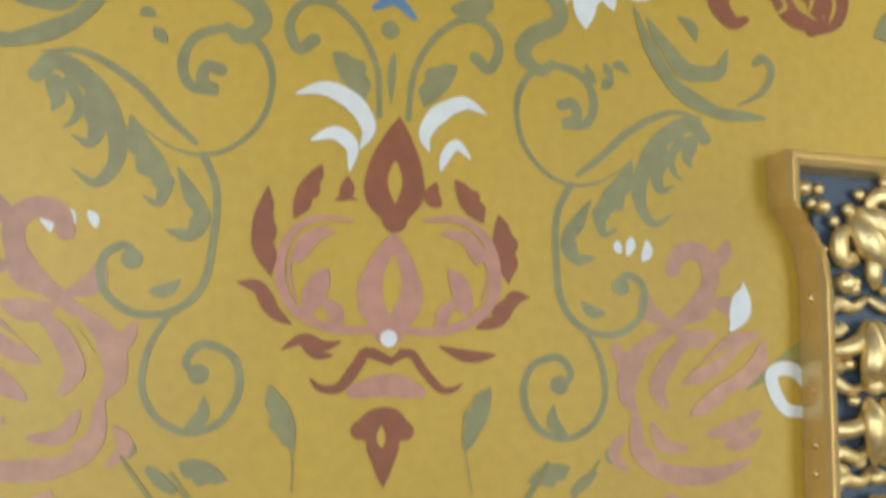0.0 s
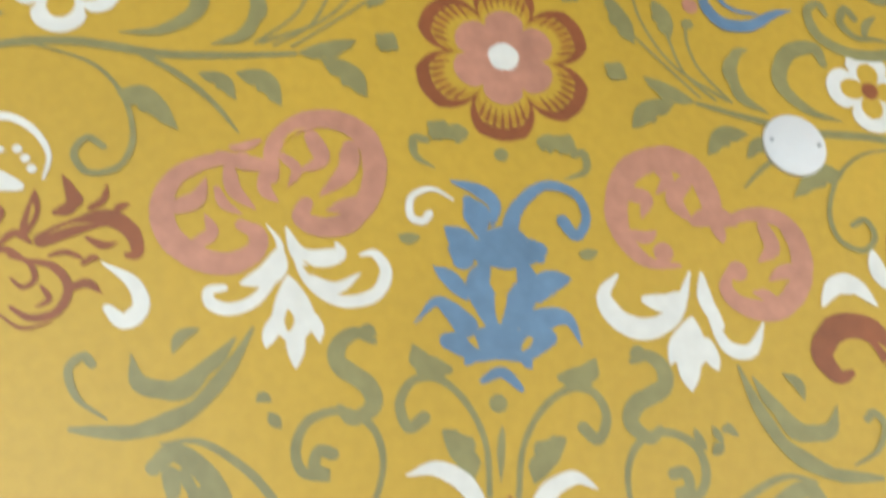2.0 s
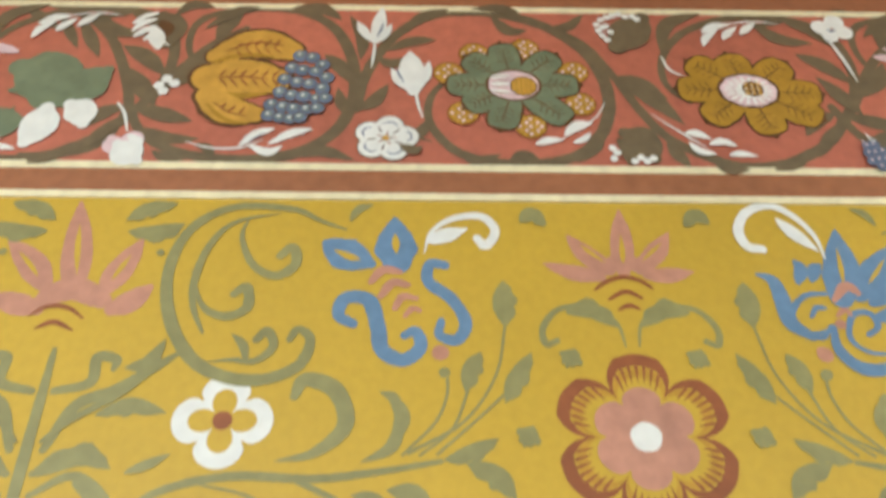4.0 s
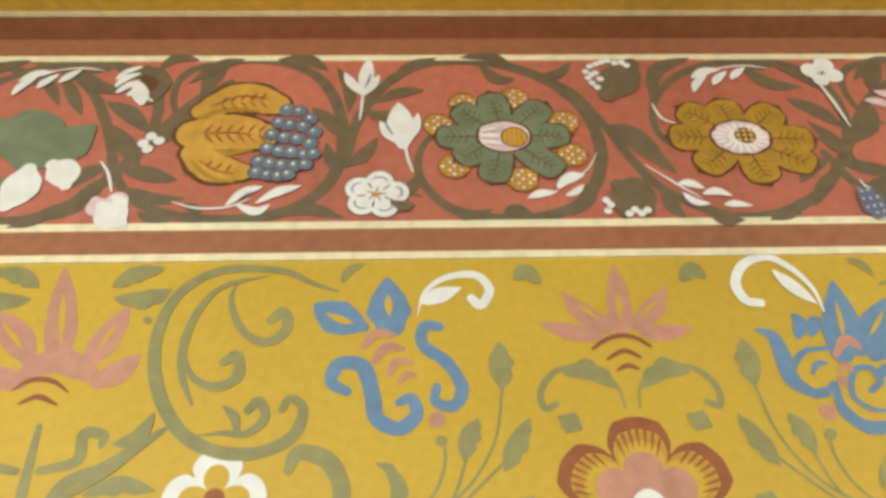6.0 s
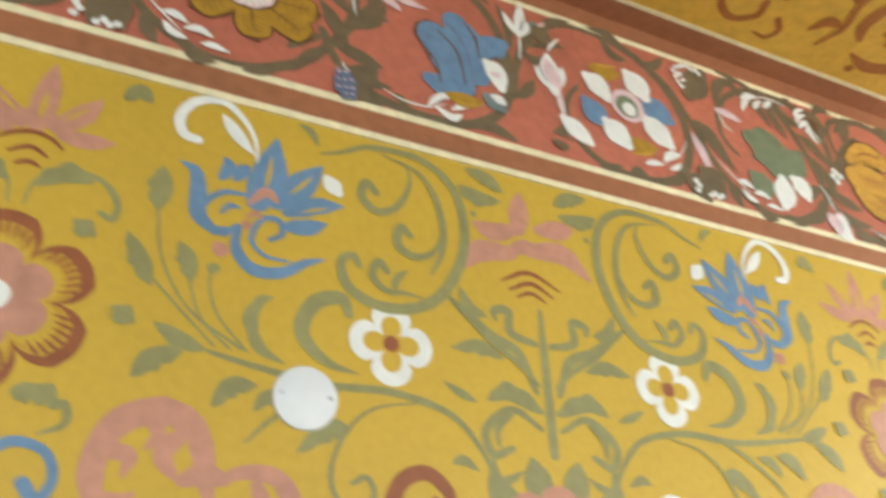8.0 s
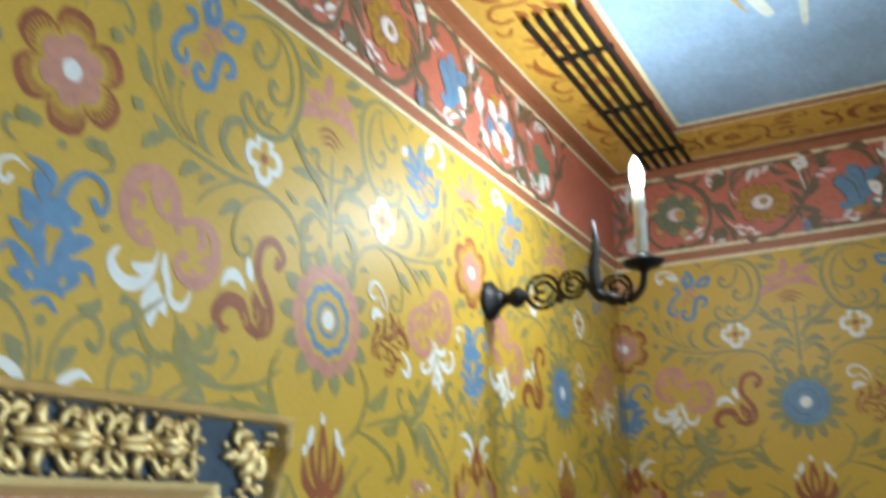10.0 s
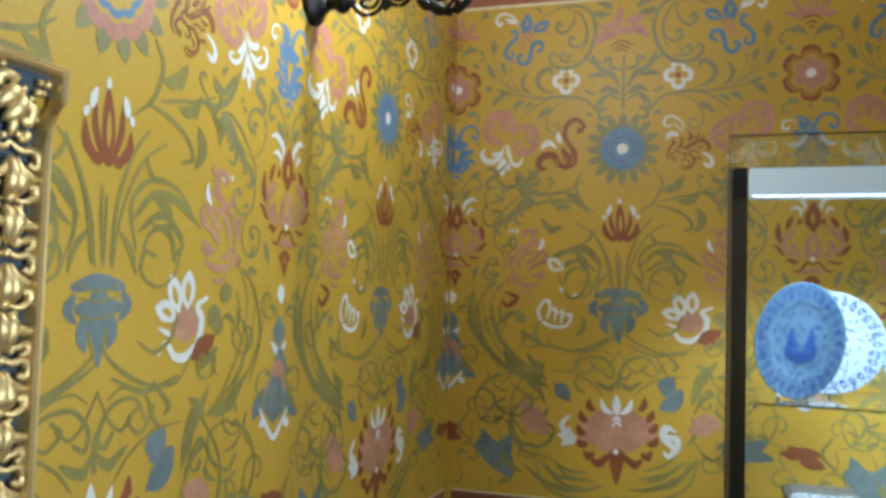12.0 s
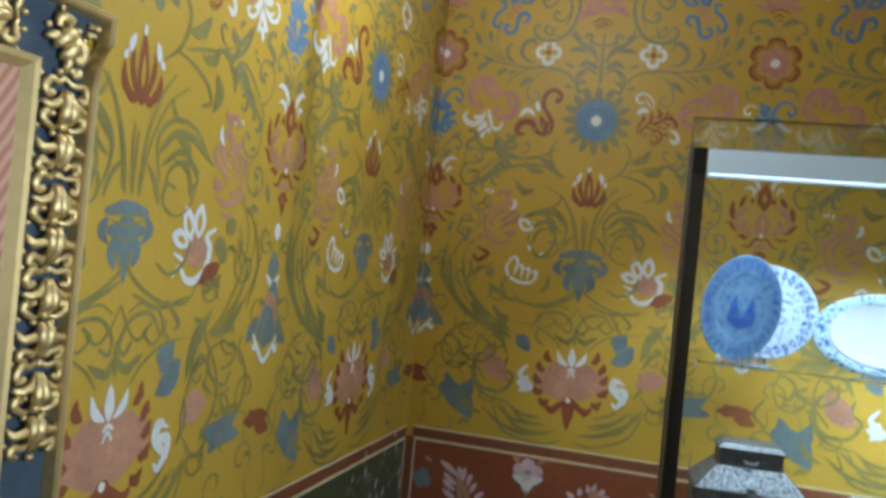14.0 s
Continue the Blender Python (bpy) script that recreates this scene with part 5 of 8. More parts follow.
def paint_frieze_sprigs(m):
    m.stroke(WHITE, (1, 3, 1), (-359, -121), (-328, -131), (-291, -130), (-265, -116))
    m.stroke(WHITE, (1, 13, 0), (-294, -128), (-274, -107), (-252, -98))
    m.stroke(WHITE, (1, 13, 0), (-283, -125), (-258, -137), (-241, -127))
    m.stroke(WHITE, (1, 13, 0), (-259, -125), (-232, -106), (-205, -98))
    m.stroke(SLATE, (1, 2, 1), (-281, -120), (-273, -113), (-264, -106))
    m.stroke(WHITE, (2, 14, 0), (-135, 59), (-150, 81), (-161, 103))
    m.stroke(WHITE, (4, 20, 0), (-135, 59), (-131, 96), (-127, 134))
    m.stroke(WHITE, (2, 12, 0), (-133, 59), (-121, 80), (-114, 98))
    m.stroke(SLATE, (1, 3, 1), (-133, 72), (-128, 85), (-125, 100))
    m.stroke(WHITE, (2, 4, 1), (-135, 61), (-136, 36), (-138, 11))
    m.stroke(WHITE, (16, 38, 2), (-82, -31), (-85, 4), (-88, 44))
    m.stroke(WHITE, (5, 17, 0), (-89, -26), (-101, -10), (-112, 11))
    m.stroke(WHITE, (5, 16, 0), (-78, -24), (-67, -0), (-62, 25))
    m.stroke(SLATE, (1, 3, 1), (-95, -14), (-101, -2), (-105, 9))
    m.stroke(WHITE, (3, 4, 2), (-79, -33), (-76, -55), (-70, -77))
    m.stroke(OLIVE, (22, 55, 27), (232, 117), (213, 89), (192, 58))
    m.dot(WHITE, 5, (167, 102))
    m.dot(WHITE, 5, (174, 112))
    m.dot(WHITE, 5, (183, 117))
    m.dot(WHITE, 5, (191, 121))
    m.dot(WHITE, 5, (200, 124))
    m.dot(WHITE, 5, (209, 119))
    m.dot(WHITE, 5, (219, 120))
    m.dot(WHITE, 5, (169, 89))
    m.dot(WHITE, 5, (173, 79))
    m.dot(WHITE, 5, (179, 71))
    m.dot(WHITE, 5, (180, 99))
    m.dot(WHITE, 5, (185, 87))
    m.dot(WHITE, 5, (225, 114))
    m.dot(WHITE, 5, (175, 96))
    m.stroke(WHITE, (1, 12, 0), (68, -121), (85, -114), (105, -112))
    m.stroke(WHITE, (2, 16, 0), (106, -105), (123, -89), (143, -84))
    m.stroke(WHITE, (1, 10, 0), (115, -118), (129, -111), (139, -100))
    m.stroke(WHITE, (1, 2, 1), (102, -112), (146, -76), (162, -48))
    m.stroke(WHITE, (2, 14, 0), (310, 88), (330, 101), (353, 105))
    m.stroke(WHITE, (2, 12, 0), (308, 61), (316, 79), (333, 94))
    m.stroke(WHITE, (2, 12, 0), (337, 74), (346, 87), (361, 101))
    m.stroke(WHITE, (2, 12, 0), (363, 85), (375, 98), (389, 110))
    m.stroke(WHITE, (1, 3, 1), (332, 102), (383, 112), (420, 107))
    m.stroke(WHITE, (1, 4, 1), (247, 40), (255, 13), (272, 2))
    m.stroke(WHITE, (1, 3, 1), (219, -68), (253, -100), (281, -124))
    m.stroke(WHITE, (1, 12, 0), (256, -100), (271, -100), (288, -109))
    m.stroke(WHITE, (1, 11, 0), (259, -115), (271, -129), (290, -133))
    m.stroke(WHITE, (1, 12, 0), (283, -118), (301, -113), (319, -121))
    m.stroke(WHITE, (1, 10, 0), (305, -135), (321, -133), (341, -137))
    m.stroke(OLIVE, (19, 48, 16), (182, -101), (200, -114), (213, -142))
    m.stroke(OLIVE, (8, 24, 8), (173, -113), (183, -126), (182, -149))
    m.dot(WHITE, 5, (163, -126))
    m.dot(WHITE, 5, (168, -133))
    m.dot(WHITE, 5, (163, -143))
    m.dot(WHITE, 5, (188, -147))
    m.dot(WHITE, 5, (196, -141))
    m.dot(WHITE, 5, (203, -147))
    m.dot(WHITE, 5, (211, -142))
    m.stroke(OLIVE, (6, 15, 6), (-95, -127), (-81, -133), (-73, -130))


PAINT_FRIEZE_SPRIGS = Motif("frieze_sprigs", -153, 848, False, paint_frieze_sprigs)


def paint_frieze_fruit(m):
    m.stroke(UMBER, (31, 60, 42), (-47, 45), (3, 72), (51, 57))
    m.stroke(UMBER, (54, 72, 53), (-51, 5), (-5, 9), (37, 0))
    m.stroke(UMBER, (37, 52, 32), (-49, -28), (-21, -53), (18, -61))
    m.stroke(GOLDEN, (26, 51, 35), (-46, 45), (3, 71), (50, 57))
    m.stroke(MUSTARD, (3, 9, 3), (-50, 33), (-13, 47), (30, 45))
    m.stroke(GOLDEN, (47, 62, 45), (-49, 5), (-5, 8), (34, 0))
    m.stroke(MUSTARD, (3, 10, 3), (-43, -22), (-4, -28), (28, -23))
    m.stroke(GOLDEN, (32, 45, 27), (-46, -28), (-19, -52), (16, -60))
    m.stroke(MUSTARD, (2, 7, 2), (-46, -43), (-20, -69), (9, -77))
    m.stroke(RUST, (1, 3, 0), (-37, 7), (-33, 13), (-28, 21))
    m.stroke(RUST, (1, 3, 0), (-36, 4), (-31, -3), (-23, -13))
    m.stroke(RUST, (1, 3, 0), (-23, 6), (-19, 13), (-15, 21))
    m.stroke(RUST, (1, 3, 0), (-23, 4), (-18, -3), (-10, -13))
    m.stroke(RUST, (1, 3, 0), (-9, 7), (-6, 13), (-1, 21))
    m.stroke(RUST, (1, 3, 0), (-9, 4), (-4, -3), (4, -13))
    m.stroke(RUST, (1, 3, 0), (4, 6), (8, 12), (13, 20))
    m.stroke(RUST, (1, 2, 0), (5, 4), (10, -3), (17, -13))
    m.stroke(RUST, (1, 3, 0), (18, 6), (22, 12), (27, 20))
    m.stroke(RUST, (1, 2, 0), (18, 3), (23, -4), (31, -13))
    m.stroke(RUST, (1, 3, 0), (32, 5), (35, 12), (41, 20))
    m.stroke(RUST, (1, 3, 0), (32, 3), (37, -4), (44, -14))
    m.stroke(RUST, (1, 3, 1), (-39, 5), (-4, 6), (27, 2))
    m.stroke(RUST, (1, 3, 1), (-34, 54), (3, 72), (42, 65))
    m.stroke(RUST, (1, 2, 1), (-37, -41), (-16, -57), (8, -64))
    m.stroke(RUST, (1, 3, 0), (-21, 58), (-18, 65), (-14, 72))
    m.stroke(RUST, (1, 2, 0), (-21, 56), (-16, 49), (-11, 43))
    m.stroke(RUST, (1, 3, 0), (-9, 60), (-6, 67), (-2, 75))
    m.stroke(RUST, (1, 2, 0), (-9, 58), (-3, 52), (2, 45))
    m.stroke(RUST, (1, 3, 0), (3, 63), (6, 70), (11, 77))
    m.stroke(RUST, (1, 2, 0), (4, 61), (9, 54), (14, 48))
    m.stroke(RUST, (1, 3, 0), (16, 63), (19, 70), (24, 78))
    m.stroke(RUST, (1, 2, 0), (16, 61), (21, 55), (26, 48))
    m.stroke(RUST, (1, 3, 0), (29, 63), (32, 71), (36, 78))
    m.stroke(RUST, (1, 2, 0), (29, 61), (34, 55), (39, 49))
    m.stroke(RUST, (1, 3, 0), (-28, -51), (-24, -47), (-21, -40))
    m.stroke(RUST, (1, 3, 0), (-16, -55), (-12, -51), (-8, -44))
    m.stroke(RUST, (1, 3, 0), (-3, -59), (0, -55), (4, -47))


PAINT_FRIEZE_FRUIT = Motif("frieze_fruit", -450, 834, False, paint_frieze_fruit)


def paint_grapes(m):
    m.dot(UMBER, 12, (-3, 56))
    m.dot(SLATE, 11, (-3, 56))
    m.dot(DULL_BLUE, 6, (-4, 59))
    m.dot(WHITE, 2, (-5, 60))
    m.dot(UMBER, 11, (13, 53))
    m.dot(SLATE, 10, (13, 53))
    m.dot(DULL_BLUE, 6, (12, 55))
    m.dot(WHITE, 2, (11, 56))
    m.dot(UMBER, 11, (27, 39))
    m.dot(SLATE, 10, (27, 39))
    m.dot(DULL_BLUE, 6, (26, 41))
    m.dot(WHITE, 2, (26, 42))
    m.dot(UMBER, 11, (-12, 33))
    m.dot(SLATE, 10, (-12, 33))
    m.dot(DULL_BLUE, 6, (-13, 35))
    m.dot(WHITE, 2, (-14, 36))
    m.dot(UMBER, 11, (2, 29))
    m.dot(SLATE, 10, (2, 29))
    m.dot(DULL_BLUE, 6, (2, 31))
    m.dot(WHITE, 2, (1, 32))
    m.dot(UMBER, 11, (19, 26))
    m.dot(SLATE, 10, (19, 26))
    m.dot(DULL_BLUE, 6, (18, 28))
    m.dot(WHITE, 2, (18, 29))
    m.dot(UMBER, 11, (34, 15))
    m.dot(SLATE, 10, (34, 15))
    m.dot(DULL_BLUE, 6, (33, 17))
    m.dot(WHITE, 2, (32, 18))
    m.dot(UMBER, 11, (-19, 11))
    m.dot(SLATE, 10, (-19, 11))
    m.dot(DULL_BLUE, 6, (-20, 13))
    m.dot(WHITE, 2, (-21, 14))
    m.dot(UMBER, 11, (-3, 6))
    m.dot(SLATE, 10, (-3, 6))
    m.dot(DULL_BLUE, 6, (-4, 8))
    m.dot(WHITE, 2, (-5, 9))
    m.dot(UMBER, 11, (13, 3))
    m.dot(SLATE, 10, (13, 3))
    m.dot(DULL_BLUE, 6, (12, 5))
    m.dot(WHITE, 2, (11, 6))
    m.dot(UMBER, 11, (30, -5))
    m.dot(SLATE, 10, (30, -5))
    m.dot(DULL_BLUE, 6, (29, -3))
    m.dot(WHITE, 2, (28, -2))
    m.dot(UMBER, 11, (-23, -13))
    m.dot(SLATE, 10, (-23, -13))
    m.dot(DULL_BLUE, 6, (-24, -11))
    m.dot(WHITE, 2, (-25, -10))
    m.dot(UMBER, 11, (-8, -18))
    m.dot(SLATE, 10, (-8, -18))
    m.dot(DULL_BLUE, 6, (-9, -16))
    m.dot(WHITE, 2, (-10, -15))
    m.dot(UMBER, 11, (7, -20))
    m.dot(SLATE, 10, (7, -20))
    m.dot(DULL_BLUE, 6, (7, -18))
    m.dot(WHITE, 2, (6, -17))
    m.dot(UMBER, 10, (24, -24))
    m.dot(SLATE, 9, (24, -24))
    m.dot(DULL_BLUE, 6, (23, -22))
    m.dot(WHITE, 2, (22, -22))
    m.dot(UMBER, 10, (35, -23))
    m.dot(SLATE, 9, (35, -23))
    m.dot(DULL_BLUE, 6, (34, -21))
    m.dot(WHITE, 2, (34, -20))
    m.dot(UMBER, 11, (-32, -35))
    m.dot(SLATE, 10, (-32, -35))
    m.dot(DULL_BLUE, 6, (-32, -33))
    m.dot(WHITE, 2, (-33, -32))
    m.dot(UMBER, 11, (-17, -39))
    m.dot(SLATE, 10, (-17, -39))
    m.dot(DULL_BLUE, 6, (-18, -37))
    m.dot(WHITE, 2, (-19, -36))
    m.dot(UMBER, 11, (-3, -42))
    m.dot(SLATE, 10, (-3, -42))
    m.dot(DULL_BLUE, 6, (-4, -40))
    m.dot(WHITE, 2, (-5, -39))
    m.dot(UMBER, 11, (13, -43))
    m.dot(SLATE, 10, (13, -43))
    m.dot(DULL_BLUE, 6, (12, -41))
    m.dot(WHITE, 2, (11, -40))
    m.dot(UMBER, 10, (26, -41))
    m.dot(SLATE, 9, (26, -41))
    m.dot(DULL_BLUE, 6, (25, -40))
    m.dot(WHITE, 2, (24, -39))
    m.dot(UMBER, 11, (-33, -54))
    m.dot(SLATE, 10, (-33, -54))
    m.dot(DULL_BLUE, 6, (-34, -52))
    m.dot(WHITE, 2, (-35, -51))
    m.dot(UMBER, 10, (-19, -58))
    m.dot(SLATE, 9, (-19, -58))
    m.dot(DULL_BLUE, 6, (-20, -57))
    m.dot(WHITE, 2, (-21, -56))
    m.dot(UMBER, 10, (-6, -60))
    m.dot(SLATE, 9, (-6, -60))
    m.dot(DULL_BLUE, 6, (-7, -59))
    m.dot(WHITE, 2, (-7, -58))
    m.dot(UMBER, 10, (6, -58))
    m.dot(SLATE, 9, (6, -58))
    m.dot(DULL_BLUE, 6, (5, -56))
    m.dot(WHITE, 2, (4, -55))


PAINT_GRAPES = Motif("grapes", -382, 825, False, paint_grapes)


def paint_frieze_blue_tulip(m):
    m.stroke(UMBER, (56, 88, 52), (11, 51), (43, 25), (52, -29))
    m.stroke(BLUE, (52, 81, 48), (13, 51), (43, 25), (52, -27))
    m.stroke(BLUE, (42, 69, 42), (49, 89), (70, 49), (82, 2))
    m.stroke(BLUE, (25, 46, 21), (79, 57), (105, 62), (128, 78))
    m.stroke(BLUE, (20, 36, 16), (3, -32), (25, -37), (52, -29))
    m.stroke(UMBER, (2, 4, 2), (20, 65), (50, 32), (61, -25))
    m.stroke(UMBER, (2, 3, 2), (0, 24), (18, -3), (21, -35))
    m.stroke(UMBER, (2, 4, 2), (65, 98), (82, 69), (85, 37))
    m.stroke(UMBER, (2, 3, 2), (85, 37), (100, 36), (121, 51))
    m.stroke(SLATE, (2, 4, 2), (36, 85), (64, 47), (73, -5))
    m.stroke(MUSTARD, (10, 26, 10), (33, -52), (57, -55), (83, -50))
    m.stroke(GOLDEN, (1, 3, 1), (36, -58), (57, -61), (78, -56))
    m.stroke(WHITE, (13, 35, 15), (97, 31), (112, 16), (119, -12))
    m.stroke(BLUSH, (4, 10, 4), (100, 13), (111, 11), (119, 16))
    m.stroke(DULL_BLUE, (12, 30, 12), (92, -34), (105, -41), (120, -51))
    m.stroke(WHITE, (6, 16, 6), (103, -31), (114, -34), (122, -39))
    m.stroke(BLUSH, (1, 14, 0), (-70, 91), (-51, 88), (-36, 77))
    m.stroke(BLUSH, (1, 15, 0), (-52, 108), (-30, 101), (6, 98))
    m.stroke(OLIVE, (13, 37, 13), (-77, -49), (-90, -67), (-101, -94))
    m.stroke(BLUSH, (1, 4, 1), (-128, -60), (-120, -75), (-124, -92))
    m.stroke(BLUSH, (1, 5, 1), (-120, -70), (-111, -82), (-112, -101))
    m.stroke(SLATE, (2, 7, 2), (-125, -85), (-117, -96), (-102, -109))


PAINT_FRIEZE_BLUE_TULIP = Motif("frieze_blue_tulip", 453, 802, False, paint_frieze_blue_tulip)


def paint_frieze_white_flower(m):
    m.stroke(MUSTARD, (14, 35, 14), (-14, 49), (8, 46), (33, 51))
    m.stroke(GOLDEN, (1, 5, 1), (-10, 58), (11, 59), (36, 68))
    m.stroke(MUSTARD, (12, 33, 12), (35, -77), (57, -87), (83, -83))
    m.stroke(GOLDEN, (1, 4, 1), (33, -103), (55, -102), (78, -90))
    m.stroke(BLUE, (17, 48, 19), (-37, -25), (-21, -45), (-5, -60))
    m.stroke(BLUE, (21, 54, 19), (82, 15), (101, -1), (127, -15))
    m.stroke(WHITE, (19, 44, 19), (-28, 25), (-10, 14), (6, -7))
    m.stroke(WHITE, (17, 51, 22), (53, 61), (70, 42), (83, 20))
    m.stroke(WHITE, (16, 47, 18), (-4, -56), (14, -73), (31, -92))
    m.stroke(WHITE, (16, 49, 19), (75, -26), (95, -45), (116, -67))
    m.dot(BLUSH, 32, (44, -11))
    m.dot(LEAF, 22, (43, -13))
    m.dot(WHITE, 13, (46, -17))
    m.stroke(WHITE, (11, 35, 11), (-84, -75), (-62, -91), (-38, -110))
    m.stroke(BLUSH, (2, 29, 2), (-102, 34), (-94, 5), (-81, -23))
    m.stroke(BLUSH, (2, 6, 2), (-83, -21), (-81, -49), (-78, -74))
    m.stroke(WHITE, (2, 6, 2), (-95, 50), (-89, 64), (-72, 85))
    m.stroke(BLUSH, (2, 7, 2), (-127, 98), (-113, 94), (-94, 110))
    m.stroke(DULL_BLUE, (2, 19, 2), (-126, 100), (-115, 94), (-101, 86))
    m.stroke(OLIVE, (9, 35, 9), (-117, 93), (-104, 81), (-97, 61))


PAINT_FRIEZE_WHITE_FLOWER = Motif("frieze_white_flower", 757, 846, False, paint_frieze_white_flower)


def paint_frieze_green_pear(m):
    m.stroke(LEAF, (32, 95, 47), (-28, 59), (5, 45), (18, 8))
    m.stroke(LEAF, (16, 64, 16), (15, -4), (55, 24), (85, 56))
    m.stroke(LEAF, (15, 54, 15), (-45, -20), (-26, -37), (-2, -36))
    m.stroke(WHITE, (19, 48, 17), (24, -13), (21, -42), (11, -71))
    m.stroke(WHITE, (17, 44, 15), (51, -6), (66, -19), (74, -40))
    m.stroke(BLUSH, (3, 18, 3), (-160, 27), (-146, -8), (-135, -54))
    m.stroke(BLUSH, (4, 18, 4), (-96, 98), (-67, 95), (-38, 88))
    m.stroke(WHITE, (5, 22, 5), (127, 142), (136, 119), (142, 96))
    m.stroke(OLIVE, (15, 44, 11), (-189, -68), (-169, -79), (-153, -101))
    m.stroke(WHITE, (13, 43, 13), (123, -72), (137, -86), (152, -99))


PAINT_FRIEZE_GREEN_PEAR = Motif("frieze_green_pear", 1084, 794, False, paint_frieze_green_pear)


def paint_blue_flower_b(m):
    m.stroke(BLUE, (2, 19, 10), (-92, 16), (-74, 6), (-69, -22), (-66, -48), (-47, -65))
    m.stroke(BLUE, (7, 16, 1), (-46, 5), (-39, 22), (-45, 35))
    m.stroke(BLUE, (6, 16, 1), (-30, 7), (-23, 22), (-15, 29))
    m.stroke(BLUE, (27, 41, 0), (-3, -15), (8, 26), (14, 79))
    m.stroke(BLUE, (22, 34, 0), (18, -10), (45, 19), (71, 55))
    m.stroke(BLUE, (11, 24, 0), (30, -22), (62, -5), (99, 4))
    m.stroke(BLUE, (8, 21, 0), (28, -41), (55, -36), (79, -25))
    m.stroke(BLUE, (5, 15, 1), (-21, -50), (-23, -80), (-4, -102), (27, -101), (56, -82), (78, -73))
    m.stroke(BLUE, (3, 7, 6), (37, -85), (9, -83), (-7, -66), (3, -38), (22, -35), (27, -51), (14, -62))
    m.stroke(BLUE, (3, 8, 4), (-29, -58), (-54, -60), (-63, -37), (-44, -14), (-16, -10))
    m.stroke(BLUE, (3, 7, 3), (-59, -52), (-38, -66), (-23, -50))
    m.stroke(BLUE, (2, 7, 2), (-44, -42), (-34, -29), (-22, -29))
    m.stroke(OCHRE, (0, 6, 0), (4, 3), (7, 24), (9, 51))
    m.stroke(OCHRE, (0, 5, 0), (32, 3), (46, 19), (60, 37))
    m.stroke(OCHRE, (0, 4, 0), (46, -19), (64, -10), (80, -4))
    m.stroke(PINK, (6, 12, 5), (-12, -19), (6, -0), (19, -12))
    m.stroke(PINK, (3, 7, 3), (-15, -40), (-4, -31), (2, -39))
    m.dot(PINK, 6, (-13, -49))
    m.dot(PINK, 6, (-42, -83))
    m.dot(SAGE, 6, (-45, -111))
    m.stroke(WHITE, (11, 11, 2), (-77, 49), (-93, 53), (-99, 76), (-84, 102), (-55, 112), (-30, 96), (-12, 67), (-8, 36))
    m.stroke(WHITE, (3, 17, 0), (-52, 93), (-34, 70), (-12, 46))
    m.stroke(WHITE, (12, 23, 12), (77, 37), (84, 29), (91, 21))


PAINT_BLUE_FLOWER_B = Motif("blue_flower", 241, 526, False, paint_blue_flower_b)


def paint_red_tulip(m):
    m.stroke(RUST, (19, 32, 0), (1, -63), (-1, -3), (-5, 67))
    m.stroke(RUST, (11, 21, 0), (-21, -68), (-50, -40), (-58, 2))
    m.stroke(RUST, (10, 21, 0), (23, -68), (52, -39), (56, -3))
    m.stroke(RUST, (7, 15, 0), (-15, -55), (-33, -7), (-33, 35))
    m.stroke(RUST, (7, 15, 0), (16, -55), (32, -7), (31, 35))
    m.stroke(RUST, (18, 19, 18), (-29, -63), (1, -55), (30, -63))
    m.stroke(OCHRE, (0, 12, 0), (0, -42), (0, -11), (-1, 23))
    m.stroke(WHITE, (5, 17, 3), (-43, 18), (-40, 35), (-32, 54))
    m.stroke(WHITE, (5, 17, 3), (44, 18), (43, 34), (35, 54))
    m.stroke(WHITE, (3, 12, 0), (-6, 57), (-5, 67), (-5, 80))
    m.stroke(WHITE, (4, 13, 1), (-59, 2), (-55, 12), (-49, 20))
    m.stroke(WHITE, (4, 13, 1), (59, 5), (57, 15), (51, 23))


PAINT_RED_TULIP = Motif("red_tulip", -2, -134, False, paint_red_tulip)


def paint_blue_vase_flower(m):
    m.stroke(DULL_BLUE, (60, 84, 22), (0, 48), (0, 22), (0, -42))
    m.stroke(DULL_BLUE, (18, 35, 18), (-74, 77), (-2, 90), (71, 81))
    m.stroke(DULL_BLUE, (23, 42, 23), (-58, 34), (1, 36), (61, 38))
    m.stroke(DULL_BLUE, (14, 27, 2), (-74, 57), (-88, 30), (-62, 3))
    m.stroke(DULL_BLUE, (14, 27, 1), (74, 66), (89, 39), (57, 5))
    m.stroke(DULL_BLUE, (20, 31, 2), (-39, 14), (-46, -22), (-33, -55))
    m.stroke(DULL_BLUE, (20, 31, 2), (39, 17), (45, -19), (30, -50))
    m.stroke(DULL_BLUE, (39, 42, 0), (-1, 18), (1, -33), (6, -90))
    m.stroke(VINE_GREEN, (3, 6, 3), (-63, 57), (-2, 49), (64, 63))
    m.stroke(VINE_GREEN, (3, 5, 3), (-69, 85), (-2, 69), (68, 91))
    m.stroke(VINE_GREEN, (3, 6, 3), (-50, 21), (-1, 13), (52, 27))
    m.stroke(MUTED_GREEN, (3, 10, 3), (-29, -9), (-20, -34), (-7, -59))
    m.stroke(MUTED_GREEN, (3, 10, 3), (27, -4), (22, -30), (15, -58))


PAINT_BLUE_VASE_FLOWER = Motif("blue_vase_flower", -7, -470, False, paint_blue_vase_flower)


